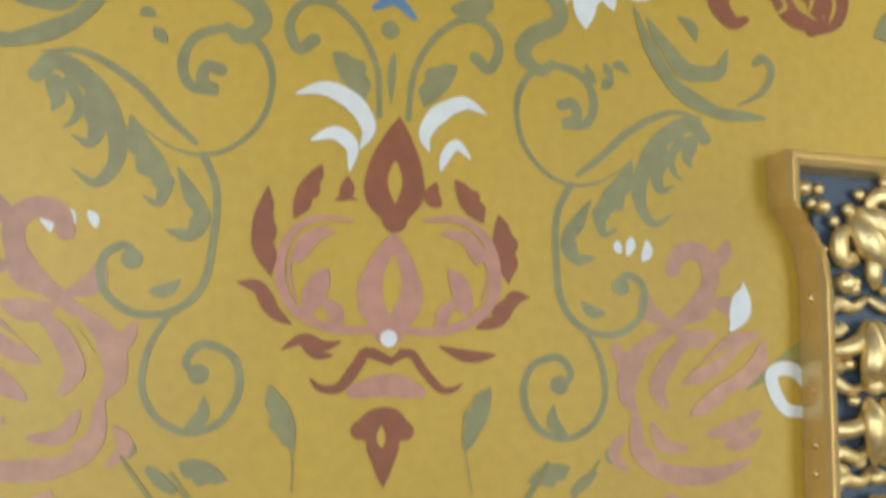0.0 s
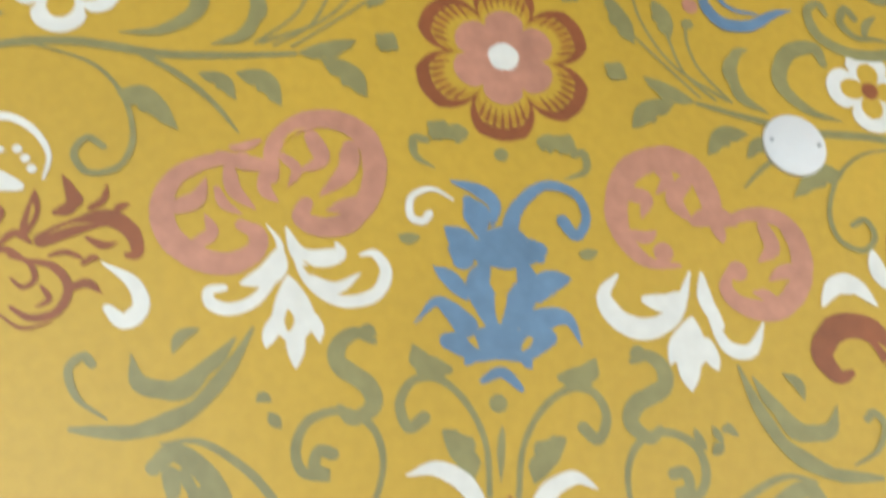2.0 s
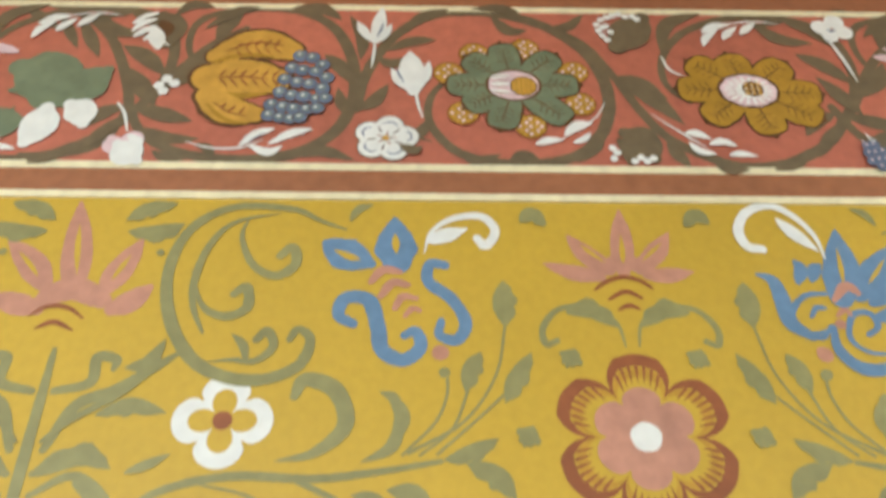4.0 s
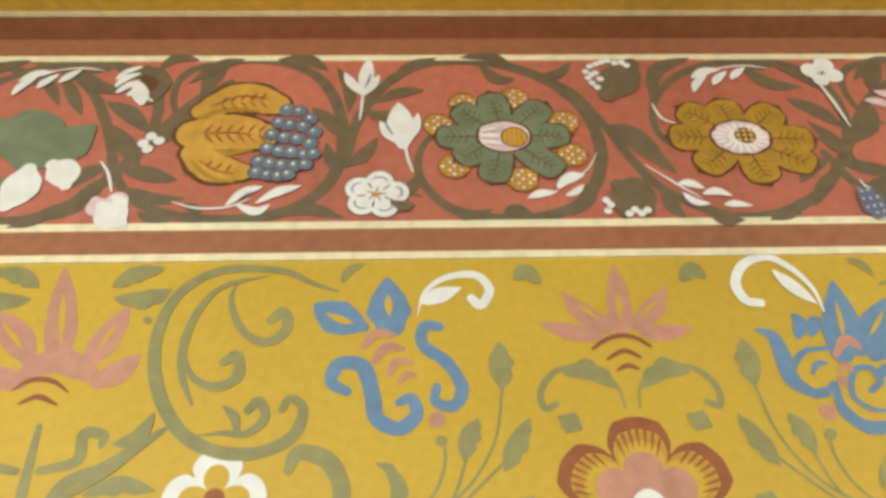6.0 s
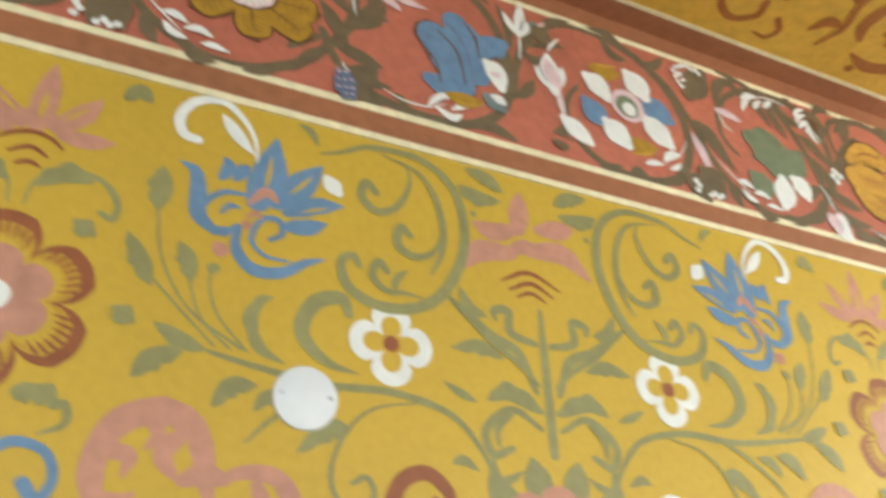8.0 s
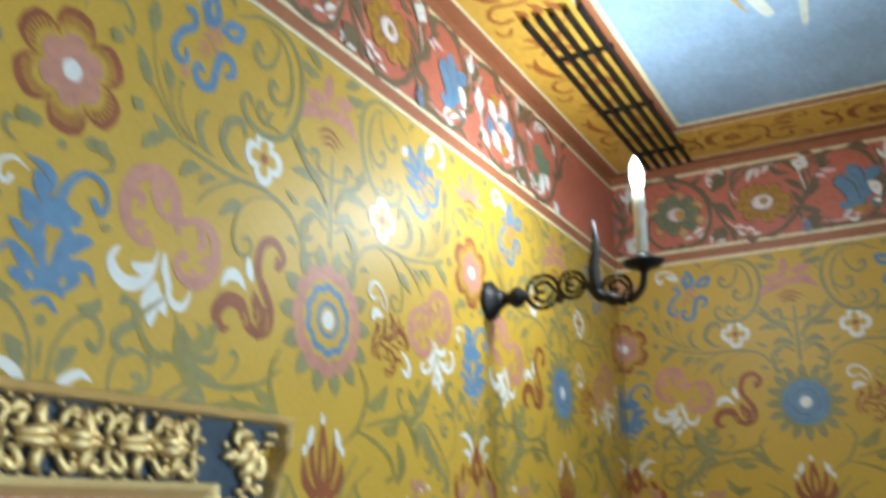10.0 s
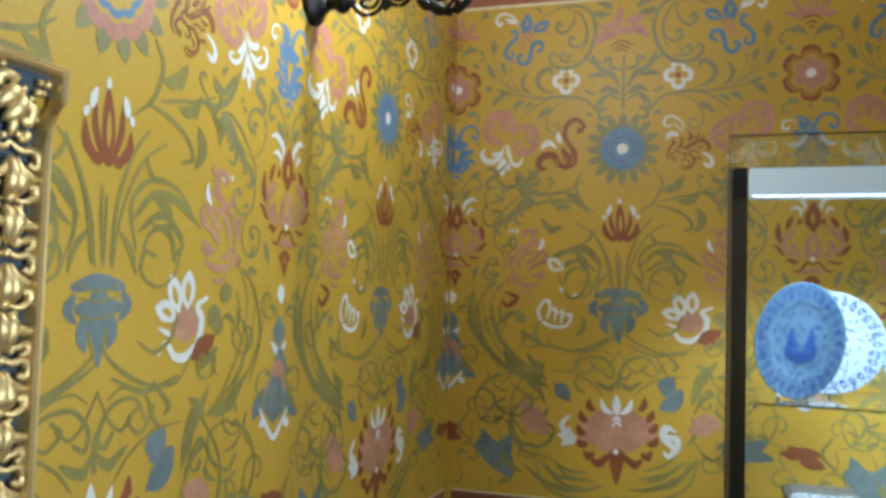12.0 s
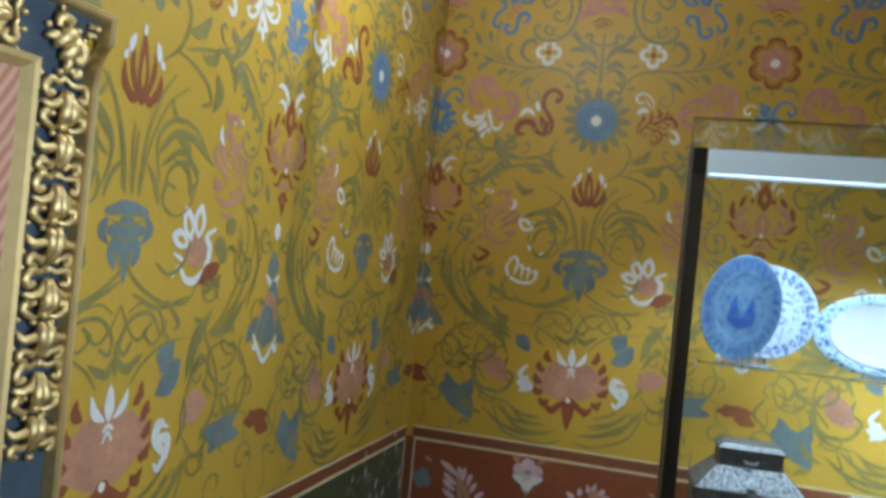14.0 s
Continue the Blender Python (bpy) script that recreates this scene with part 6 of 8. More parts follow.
def paint_white_crown_flower(m):
    m.stroke(DULL_PINK, (38, 73, 33), (-5, -27), (27, -20), (54, -25))
    m.stroke(WHITE, (6, 40, 4), (-8, -9), (-41, 5), (-72, 12))
    m.stroke(WHITE, (10, 43, 3), (-1, 6), (-15, 39), (-31, 74))
    m.stroke(WHITE, (10, 48, 3), (26, 12), (26, 45), (28, 83))
    m.stroke(OCHRE, (0, 14, 0), (-21, -4), (-36, 3), (-51, 7))
    m.stroke(OCHRE, (0, 16, 0), (-6, 16), (-13, 33), (-23, 54))
    m.stroke(OCHRE, (0, 19, 0), (26, 21), (26, 43), (27, 63))
    m.stroke(WHITE, (4, 19, 9), (-59, -77), (-37, -53), (-9, -80), (28, -81), (64, -55), (74, -11), (58, 13), (89, 30))
    m.stroke(WHITE, (3, 10, 3), (-60, -26), (-35, -35), (-15, -45))


PAINT_WHITE_CROWN_FLOWER = Motif("white_crown_flower", 212, -453, False, paint_white_crown_flower)


def paint_white_shell(m):
    m.stroke(WHITE, (7, 13, 7), (-48, -29), (-63, -56), (-49, -90), (-10, -109), (34, -106), (55, -81))
    m.stroke(WHITE, (7, 13, 5), (-54, -28), (-32, -18), (-21, -38), (-32, -84))
    m.stroke(WHITE, (5, 12, 5), (-18, -52), (-1, -48), (-4, -93))
    m.stroke(WHITE, (5, 12, 5), (6, -62), (24, -56), (18, -97))
    m.stroke(WHITE, (5, 12, 5), (32, -69), (53, -66), (46, -91))
    m.stroke(WHITE, (4, 18, 3), (-65, 161), (-58, 181), (-52, 197))
    m.stroke(WHITE, (11, 12, 4), (15, 105), (-7, 126), (-28, 120), (-14, 91), (18, 94), (25, 121))
    m.stroke(WHITE, (3, 12, 3), (12, 31), (18, 20), (23, 13))
    m.stroke(WHITE, (3, 12, 3), (53, -5), (63, 0), (74, 9))


PAINT_WHITE_SHELL = Motif("white_shell", -220, -396, False, paint_white_shell)


def paint_low_foliage(m):
    m.stroke(VINE_GREEN, (4, 6, 4), (-21, 169), (-39, 266), (-88, 357), (-155, 403))
    m.stroke(VINE_GREEN, (3, 6, 4), (0, 170), (0, 234), (0, 290))
    m.stroke(VINE_GREEN, (3, 19, 3), (-272, 255), (-203, 297), (-124, 304), (-62, 250))
    m.stroke(VINE_GREEN, (3, 15, 3), (-218, 234), (-149, 271), (-80, 234))
    m.stroke(VINE_GREEN, (2, 13, 3), (-195, 182), (-175, 235), (-120, 252))
    m.stroke(VINE_GREEN, (5, 6, 9), (-215, 224), (-193, 165), (-146, 140), (-100, 161), (-105, 200), (-134, 196))
    m.stroke(VINE_GREEN, (2, 12, 2), (-36, 234), (-68, 200), (-83, 158))
    m.stroke(VINE_GREEN, (2, 10, 2), (-137, 324), (-109, 346), (-99, 370))
    m.stroke(VINE_GREEN, (2, 5, 2), (-530, 149), (-513, 41), (-439, -64), (-355, -117))
    m.stroke(VINE_GREEN, (2, 5, 2), (-488, 150), (-471, 42), (-412, -63), (-341, -109))
    m.stroke(VINE_GREEN, (2, 6, 2), (-410, 193), (-451, 124), (-434, 30), (-376, -61), (-325, -106))
    m.stroke(VINE_GREEN, (2, 7, 2), (-409, 139), (-421, 85), (-401, 38))
    m.stroke(VINE_GREEN, (3, 8, 5), (-256, 13), (-214, -36), (-128, -34), (-50, -1), (-7, 33))
    m.stroke(VINE_GREEN, (8, 20, 8), (-342, 20), (-314, 1), (-286, -17))
    m.dot(MUTED_GREEN, 19, (-343, 65))
    m.stroke(VINE_GREEN, (8, 19, 7), (-318, -59), (-287, -104), (-250, -148))
    m.stroke(VINE_GREEN, (3, 6, 7), (-23, -52), (-62, -34), (-121, -50), (-140, -90), (-112, -117), (-79, -93), (-101, -75))
    m.stroke(VINE_GREEN, (3, 6, 6), (2, -34), (-29, -84), (-60, -106), (-87, -90))
    m.stroke(VINE_GREEN, (8, 13, 8), (0, -106), (0, -135), (0, -166))
    m.stroke(VINE_GREEN, (2, 6, 3), (-232, -112), (-152, -119), (-85, -152), (-50, -190))
    m.stroke(VINE_GREEN, (2, 9, 2), (-172, -120), (-146, -90), (-151, -67))
    m.stroke(VINE_GREEN, (4, 7, 6), (-382, -129), (-465, -160), (-505, -230), (-482, -296), (-426, -306), (-397, -264), (-428, -241))
    m.stroke(VINE_GREEN, (4, 7, 7), (-313, -125), (-364, -195), (-370, -275), (-321, -342))
    m.stroke(VINE_GREEN, (2, 9, 2), (-451, -159), (-419, -187), (-380, -193))
    m.stroke(VINE_GREEN, (2, 11, 2), (-362, -248), (-331, -235), (-311, -212))
    m.stroke(VINE_GREEN, (7, 14, 3), (-312, -165), (-271, -189), (-249, -234))
    m.stroke(VINE_GREEN, (5, 14, 3), (-242, -241), (-254, -294), (-226, -340))


PAINT_LOW_FOLIAGE = Motif("low_foliage", 0, -544, True, paint_low_foliage)


def paint_low_pendant(m):
    m.stroke(WHITE, (3, 33, 3), (-23, 280), (-22, 258), (-20, 235))
    m.stroke(DULL_BLUE, (26, 56, 20), (-27, 194), (-24, 167), (-22, 145))
    m.stroke(WHITE, (7, 20, 7), (-58, 148), (-23, 123), (9, 145))
    m.stroke(DULL_BLUE, (34, 64, 37), (-16, 117), (-14, 85), (-17, 56))
    m.stroke(DULL_PINK, (67, 107, 67), (-23, 74), (-25, 40), (-33, 6))
    m.stroke(DULL_BLUE, (66, 93, 13), (-35, 40), (-37, 0), (-40, -29))
    m.stroke(DULL_BLUE, (16, 38, 6), (-90, 40), (-110, 8), (-126, -14))
    m.stroke(DULL_BLUE, (18, 42, 7), (19, 30), (41, -2), (73, -26))
    m.stroke(WHITE, (5, 15, 5), (-99, 5), (-72, -32), (-35, -67), (-3, -41), (26, -7))
    m.stroke(WHITE, (5, 19, 5), (-77, -18), (-88, -28), (-99, -33))
    m.stroke(WHITE, (5, 21, 5), (5, -28), (21, -39), (34, -48))
    m.stroke(DULL_BLUE, (15, 55, 18), (106, -214), (131, -272), (163, -338))
    m.stroke(DULL_BLUE, (15, 53, 19), (206, -223), (187, -278), (168, -331))
    m.stroke(DULL_BLUE, (24, 60, 7), (-464, -41), (-458, -19), (-436, 8))
    m.stroke(DULL_BLUE, (14, 58, 14), (-290, -206), (-214, -213), (-144, -179))
    m.stroke(DULL_BLUE, (15, 50, 15), (-250, -251), (-213, -224), (-131, -232))
    m.stroke(RUST, (10, 43, 10), (-99, -211), (-43, -208), (16, -206))
    m.stroke(RUST, (6, 26, 6), (-79, -187), (-43, -208), (-18, -240))
    m.stroke(RUST, (13, 45, 8), (-358, 133), (-327, 150), (-288, 170))
    m.stroke(RUST, (6, 17, 6), (178, 281), (221, 263), (188, 233), (163, 253))
    m.stroke(WHITE, (7, 22, 11), (414, -139), (390, -177), (433, -219), (394, -237))
    m.stroke(WHITE, (8, 24, 13), (754, -152), (731, -185), (778, -231))
    m.stroke(VINE_GREEN, (3, 7, 3), (-173, 307), (-123, 231), (-110, 153), (-148, 67))
    m.stroke(VINE_GREEN, (2, 9, 4), (-219, 231), (-162, 166), (-191, 92), (-266, 33))
    m.stroke(VINE_GREEN, (4, 9, 4), (126, 317), (78, 231), (70, 146), (144, 43))
    m.stroke(VINE_GREEN, (4, 12, 5), (247, 230), (150, 155), (213, 63), (326, -19))
    m.stroke(VINE_GREEN, (2, 30, 4), (-306, 17), (-227, 29), (-166, 85))
    m.stroke(VINE_GREEN, (2, 42, 5), (344, -48), (232, 10), (175, 78))
    m.dot(MUTED_GREEN, 21, (-250, 258))
    m.dot(MUTED_GREEN, 23, (-291, 211))
    m.stroke(VINE_GREEN, (6, 11, 11), (206, -39), (285, -101), (228, -151), (149, -120), (181, -97))
    m.stroke(VINE_GREEN, (4, 8, 8), (-226, 0), (-291, -23), (-279, -76), (-220, -106), (-191, -79))


PAINT_LOW_PENDANT = Motif("low_pendant", 19, -670, False, paint_low_pendant)


def paint_dado_scroll(m):
    m.stroke(DADO_SCROLL, (6, 19, 8), (-344, 69), (-286, 114), (-207, 113), (-127, 84), (-70, 109), (-12, 97))
    m.stroke(DADO_SCROLL, (6, 17, 8), (-78, 70), (-105, 29), (-64, -4), (-27, 19))
    m.stroke(DADO_SCROLL, (5, 18, 7), (165, 135), (256, 154), (347, 145), (421, 99), (510, 82))
    m.stroke(DADO_SCROLL, (6, 15, 7), (149, 77), (214, 84), (225, 39), (180, 25))
    m.stroke(DADO_SCROLL, (8, 24, 8), (-334, -143), (-282, -185), (-212, -195), (-113, -191))
    m.dot(DULL_BLUE, 20, (-345, -18))
    m.dot(DULL_BLUE, 20, (-316, -1))
    m.dot(DULL_BLUE, 20, (-303, -31))
    m.dot(DULL_BLUE, 18, (-329, -43))
    m.dot(DULL_BLUE, 17, (481, -48))
    m.dot(DULL_BLUE, 17, (508, -54))
    m.dot(DULL_BLUE, 17, (496, -74))
    m.stroke(DULL_PINK, (6, 14, 6), (-293, 46), (-302, 57), (-314, 58))
    m.stroke(DULL_PINK, (8, 13, 8), (17, -98), (18, -122), (19, -145))
    m.stroke(DULL_PINK, (7, 13, 7), (153, -90), (154, -114), (155, -132))


PAINT_DADO_SCROLL = Motif("dado_scroll", -73, -1270, False, paint_dado_scroll)


def paint_dado_lily(m):
    m.stroke(BLUSH, (4, 24, 2), (-24, 57), (-62, 83), (-98, 104))
    m.stroke(BLUSH, (4, 22, 2), (-27, 23), (-57, 41), (-79, 62))
    m.stroke(BLUSH, (4, 22, 2), (-29, -1), (-55, 15), (-80, 35))
    m.stroke(BLUSH, (4, 22, 2), (-25, -29), (-54, -17), (-80, 0))
    m.stroke(BLUSH, (4, 22, 2), (-18, -72), (-48, -59), (-78, -42))
    m.stroke(BLUSH, (4, 20, 2), (-17, 48), (-17, 71), (-23, 92))
    m.stroke(BLUSH, (4, 20, 2), (-4, 40), (-1, 66), (4, 93))
    m.stroke(BLUSH, (4, 20, 2), (17, 23), (22, 50), (31, 72))
    m.stroke(BLUSH, (4, 20, 2), (30, 1), (40, 23), (52, 43))
    m.stroke(BLUSH, (4, 20, 2), (52, -30), (62, -7), (84, 12))
    m.stroke(DULL_PINK, (19, 50, 4), (9, -64), (2, -5), (-28, 54))
    m.stroke(DULL_PINK, (38, 58, 38), (-11, -59), (13, -49), (38, -50))
    m.stroke(DADO_RED, (2, 4, 2), (11, -59), (10, -38), (2, -5))
    m.stroke(LEAF, (19, 34, 13), (-68, -129), (-18, -96), (40, -96), (96, -53), (129, -27), (137, -55), (107, -70))


PAINT_DADO_LILY = Motif("dado_lily", -229, -1318, False, paint_dado_lily)


def paint_dado_bell(m):
    m.stroke(DULL_PINK, (13, 24, 4), (-38, 47), (-48, 63), (-65, 74))
    m.stroke(DULL_PINK, (13, 24, 4), (38, 56), (51, 66), (69, 72))
    m.dot(BLUSH, 24, (-32, 20))
    m.dot(BLUSH, 26, (0, 41))
    m.dot(BLUSH, 23, (34, 22))
    m.stroke(WHITE, (19, 30, 2), (-8, -21), (-29, -13), (-57, -3))
    m.stroke(WHITE, (19, 30, 2), (9, -19), (34, -10), (59, -1))
    m.stroke(WHITE, (49, 51, 24), (-1, -12), (0, -29), (0, -52))
    m.stroke(DADO_RED, (3, 4, 3), (-16, 10), (-3, 20), (13, 14))
    m.stroke(DADO_RED, (3, 4, 3), (-17, -3), (-2, 6), (14, 1))
    m.stroke(DADO_RED, (3, 4, 3), (-14, -16), (-1, -8), (13, -12))
    m.stroke(LEAF, (8, 10, 6), (-2, -56), (1, -102), (5, -158))


PAINT_DADO_BELL = Motif("dado_bell", 12, -1220, False, paint_dado_bell)


def paint_dado_peony(m):
    m.stroke(BLUSH, (4, 24, 2), (-54, 12), (-67, 24), (-83, 37))
    m.stroke(BLUSH, (4, 22, 2), (-57, -22), (-74, -13), (-93, -1))
    m.stroke(BLUSH, (4, 20, 2), (-38, 28), (-35, 43), (-38, 59))
    m.stroke(BLUSH, (4, 18, 2), (-10, 45), (-5, 59), (-12, 75))
    m.stroke(BLUSH, (4, 16, 2), (10, 52), (14, 67), (21, 83))
    m.stroke(BLUSH, (4, 18, 2), (35, 41), (45, 55), (52, 68))
    m.stroke(BLUSH, (4, 20, 2), (38, 23), (57, 34), (73, 41))
    m.stroke(BLUSH, (4, 22, 2), (39, 2), (60, 11), (81, 11))
    m.stroke(BLUSH, (4, 23, 2), (44, -24), (69, -19), (94, -24))
    m.stroke(BLUSH, (4, 24, 2), (46, -52), (68, -63), (91, -71))
    m.stroke(DULL_PINK, (36, 83, 36), (-32, -29), (-2, -18), (32, -30))
    m.stroke(DULL_PINK, (18, 38, 4), (6, 4), (18, 35), (25, 65))
    m.stroke(DADO_RED, (2, 4, 2), (-19, -48), (-25, -21), (-17, 5))
    m.stroke(DADO_RED, (2, 4, 2), (6, -49), (8, -17), (-1, 7))
    m.stroke(LEAF, (13, 37, 15), (-132, -41), (-132, -69), (-96, -68), (-76, -45), (-31, -75), (24, -84), (74, -98))


PAINT_DADO_PEONY = Motif("dado_peony", 245, -1289, False, paint_dado_peony)


def paint_pink_blossom(m):
    m.stroke(DULL_PINK, (14, 17, 10), (250, 87), (256, 100), (273, 104), (286, 92), (283, 70), (264, 48), (238, 28))
    m.stroke(DULL_PINK, (3, 16, 2), (247, 40), (227, 49), (223, 68))
    m.stroke(DULL_PINK, (3, 17, 2), (286, 59), (306, 56), (317, 42))
    m.stroke(DULL_PINK, (3, 15, 2), (281, 90), (298, 101), (304, 116))
    m.stroke(DULL_PINK, (3, 17, 3), (252, 30), (270, 26), (291, 31))
    m.stroke(DULL_PINK, (3, 14, 3), (222, 0), (203, 6), (194, 21))
    m.stroke(DULL_PINK, (5, 17, 3), (289, 78), (277, 53), (253, 40))
    m.stroke(DULL_PINK, (3, 20, 3), (333, 33), (308, 24), (284, 1), (259, -13))
    m.stroke(DULL_PINK, (3, 17, 3), (291, -22), (328, 2), (338, 28))
    m.stroke(DULL_PINK, (5, 18, 3), (238, 30), (214, 8), (206, -20), (215, -39))
    m.stroke(DULL_PINK, (3, 15, 5), (273, 31), (250, 12), (235, -15), (243, -35))
    m.stroke(DULL_PINK, (3, 15, 3), (310, -6), (286, -26), (266, -40))
    m.stroke(DULL_PINK, (7, 17, 5), (215, -39), (218, -69), (244, -87), (282, -90), (322, -77))
    m.stroke(DULL_PINK, (3, 12, 3), (229, -46), (241, -65), (264, -67))
    m.stroke(DULL_PINK, (3, 15, 3), (333, -34), (307, -50), (280, -55))
    m.stroke(DULL_PINK, (3, 11, 3), (204, -57), (195, -72), (207, -87))
    m.stroke(DULL_PINK, (3, 13, 3), (297, -65), (316, -61), (333, -50))
    m.stroke(DULL_PINK, (5, 11, 3), (243, -106), (263, -117), (293, -113))
    m.stroke(OCHRE, (2, 4, 2), (223, -4), (234, 10), (246, 21))
    m.stroke(OCHRE, (2, 4, 2), (273, 1), (290, 12), (305, 19))
    m.stroke(OCHRE, (2, 4, 2), (230, -75), (249, -79), (278, -79))
    m.stroke(WHITE, (3, 15, 0), (304, 35), (318, 54), (318, 79))


PAINT_PINK_BLOSSOM = Motif("pink_blossom", 8, -273, True, paint_pink_blossom)


# ---- round ornaments ----
def lobed(r, depth, lobes, n, turn=90.0, square=0.6):
    return [((r - depth * (1 - abs(math.cos(lobes * (a - radians(turn)) / 2)) ** square)) * math.cos(a),
             (r - depth * (1 - abs(math.cos(lobes * (a - radians(turn)) / 2)) ** square)) * math.sin(a)) for a in (2 * math.pi * k / n for k in range(n))]


def petal_edge(r, dip, lobes, n=144, turn=90.0):
    """A ring of broad lobes with flat tops and narrow clefts between them."""
    out = []
    for k in range(n):
        a = 2 * math.pi * k / n
        f = abs(math.sin(lobes * (a - radians(turn)) / 2 + math.pi / 2))
        d = r - dip * (1 - min(1.0, 1.25 * f ** 0.7)) - 2.5 * (1 - math.cos(2 * lobes * (a - radians(turn)))) * 0.5
        out.append((d * math.cos(a), d * math.sin(a)))
    return out


def paint_rosette(m):
    m.shape(RUST, petal_edge(93, 34, 6))
    m.shape(OCHRE, petal_edge(79, 30, 6))
    m.shape(GOLD_SHADE, petal_edge(77, 29, 6))
    m.shape(OCHRE, petal_edge(66, 22, 6))
    for k in range(6):
        for j in range(-3, 4):
            a = radians(90 + 60 * k + 6.0 * j)
            far = 80 - 0.9 * j * j
            m.stroke(RUST, (3.4, 2.6, 0.8), *((r * math.cos(a), r * math.sin(a)) for r in (far, far - 9, far - 17 - 3 * (k in (0, 3)))))
    m.shape(PINK, lobed(54, 15, 6, 72, square=0.55))
    m.shape(WHITE, lobed(16, 1, 5, 24))
    for a in (0, 55, 125, 180, 238, 302):
        x, y = 116 * math.cos(radians(a)), 106 * math.sin(radians(a))
        m.stroke(SAGE, (8, 22, 8), (x - 8, y + 5), (x, y), (x + 8, y - 5))
        m.stroke(SAGE, (2, 14, 2), (x - 5, y - 11), (x, y), (x + 5, y + 11))


def paint_white_flower(m):
    m.shape(WHITE, lobed(50, 21, 4, 72, turn=0, square=0.5))
    m.shape(OCHRE, lobed(34, 22, 4, 72, turn=0, square=0.8))
    m.dot(RUST, 10, (0, 0))


def paint_daisy(m):
    for k in range(14):
        a = 2 * math.pi * k / 14
        m.stroke(SAGE, (16, 34, 0), *((r * math.cos(a), r * math.sin(a)) for r in (92, 116, 142)))
    m.shape(PINK, lobed(108, 12, 12, 96))
    m.shape(OCHRE, lobed(78, 8, 12, 96))
    m.shape(BLUE, lobed(70, 8, 10, 80))
    m.shape(OCHRE, lobed(55, 6, 10, 80))
    m.dot(BLUE, 36, (0, 0))
    m.dot(OCHRE, 26, (0, 0))
    m.dot(WHITE, 18, (0, 0))


def paint_solid_daisy(m):
    for k in range(16):
        a = 2 * math.pi * k / 16
        m.stroke(SAGE, (14, 28, 0), *((r * math.cos(a), r * math.sin(a)) for r in (80, 104, 130)))
    m.shape(SAGE, lobed(92, 8, 12, 96))
    m.shape(BLUE, lobed(76, 6, 12, 96))
    m.shape(SLATE, lobed(46, 5, 12, 96))
    m.shape(BLUE, lobed(40, 4, 12, 96))
    m.dot(WHITE, 19, (0, 0))


ROSETTE = Motif("rosette", 0, 347, False, paint_rosette)
WHITE_FLOWER = Motif("white_flower", -3, 363, False, paint_white_flower)
DAISY = Motif("daisy", 0, 115, False, paint_daisy)
SOLID_DAISY = Motif("daisy", 0, 115, False, paint_solid_daisy)



def paint_low_tendrils(m):
    """Thin curling tendrils that fill the lower wall beside the lotus axis."""
    for cx, cy, r, way in ((60, 250, 46, 1), (150, 180, 60, -1), (70, 60, 50, -1), (190, 20, 56, 1), (90, -120, 60, 1), (210, -150, 50, -1), (80, -290, 54, -1),
                           (200, -330, 60, 1), (110, -450, 56, 1), (230, -480, 44, -1), (300, 130, 44, 1), (310, -60, 40, -1), (300, -250, 46, 1)):
        line = []
        for k in range(9):
            a = way * (0.75 * k) + cx * 0.05
            d = r * (1 - k / 10.5)
            line.append((cx + d * math.cos(a), cy + d * math.sin(a)))
        m.stroke(VINE_GREEN, (3, 6, 8), *line)
        m.stroke(VINE_GREEN, (1, 14, 0), line[1], (line[1][0] + 0.3 * r, line[1][1] + 0.25 * r), (line[1][0] + 0.75 * r, line[1][1] + 0.2 * r))
        m.stroke(VINE_GREEN, (2, 5, 3), line[0], (line[0][0] + 8, line[0][1] - 0.7 * r), (line[0][0] - 14, line[0][1] - 1.3 * r))


def flower_head(m, tips, width, colour, inner):
    """A round flower of broad outlined petals, a tip each, with a feathered midrib."""
    for grow, mat in ((5, UMBER), (0, colour)):
        m.layer += 2
        for x, y in tips:
            d = math.hypot(x, y)
            u, v = x / d, y / d
            far = d + 0.8 * grow
            pts = [(r * u, r * v) for r in (inner, inner + 0.5 * (d - inner), d - 0.13 * width, far)]
            m.stroke(mat, (0.7 * width + grow, width + grow, 1 + grow), *pts)
            m.layer -= 1.1
    for x, y in tips:
        d = math.hypot(x, y)
        u, v = x / d, y / d
        m.stroke(UMBER, (1.6, 1.8, 0.6), *((r * u, r * v) for r in (inner, 0.6 * d, 0.88 * d)))
        for r in (0.52, 0.62, 0.72, 0.81):
            for side in (-1, 1):
                w = side * width * (0.34 - 0.5 * abs(r - 0.58))
                m.stroke(UMBER, (0.6, 1.3, 0.5), (r * x, r * y), ((r + 0.05) * x - 0.5 * w * v, (r + 0.05) * y + 0.5 * w * u), ((r + 0.08) * x - w * v, (r + 0.08) * y + w * u))
                m.layer -= 0.95


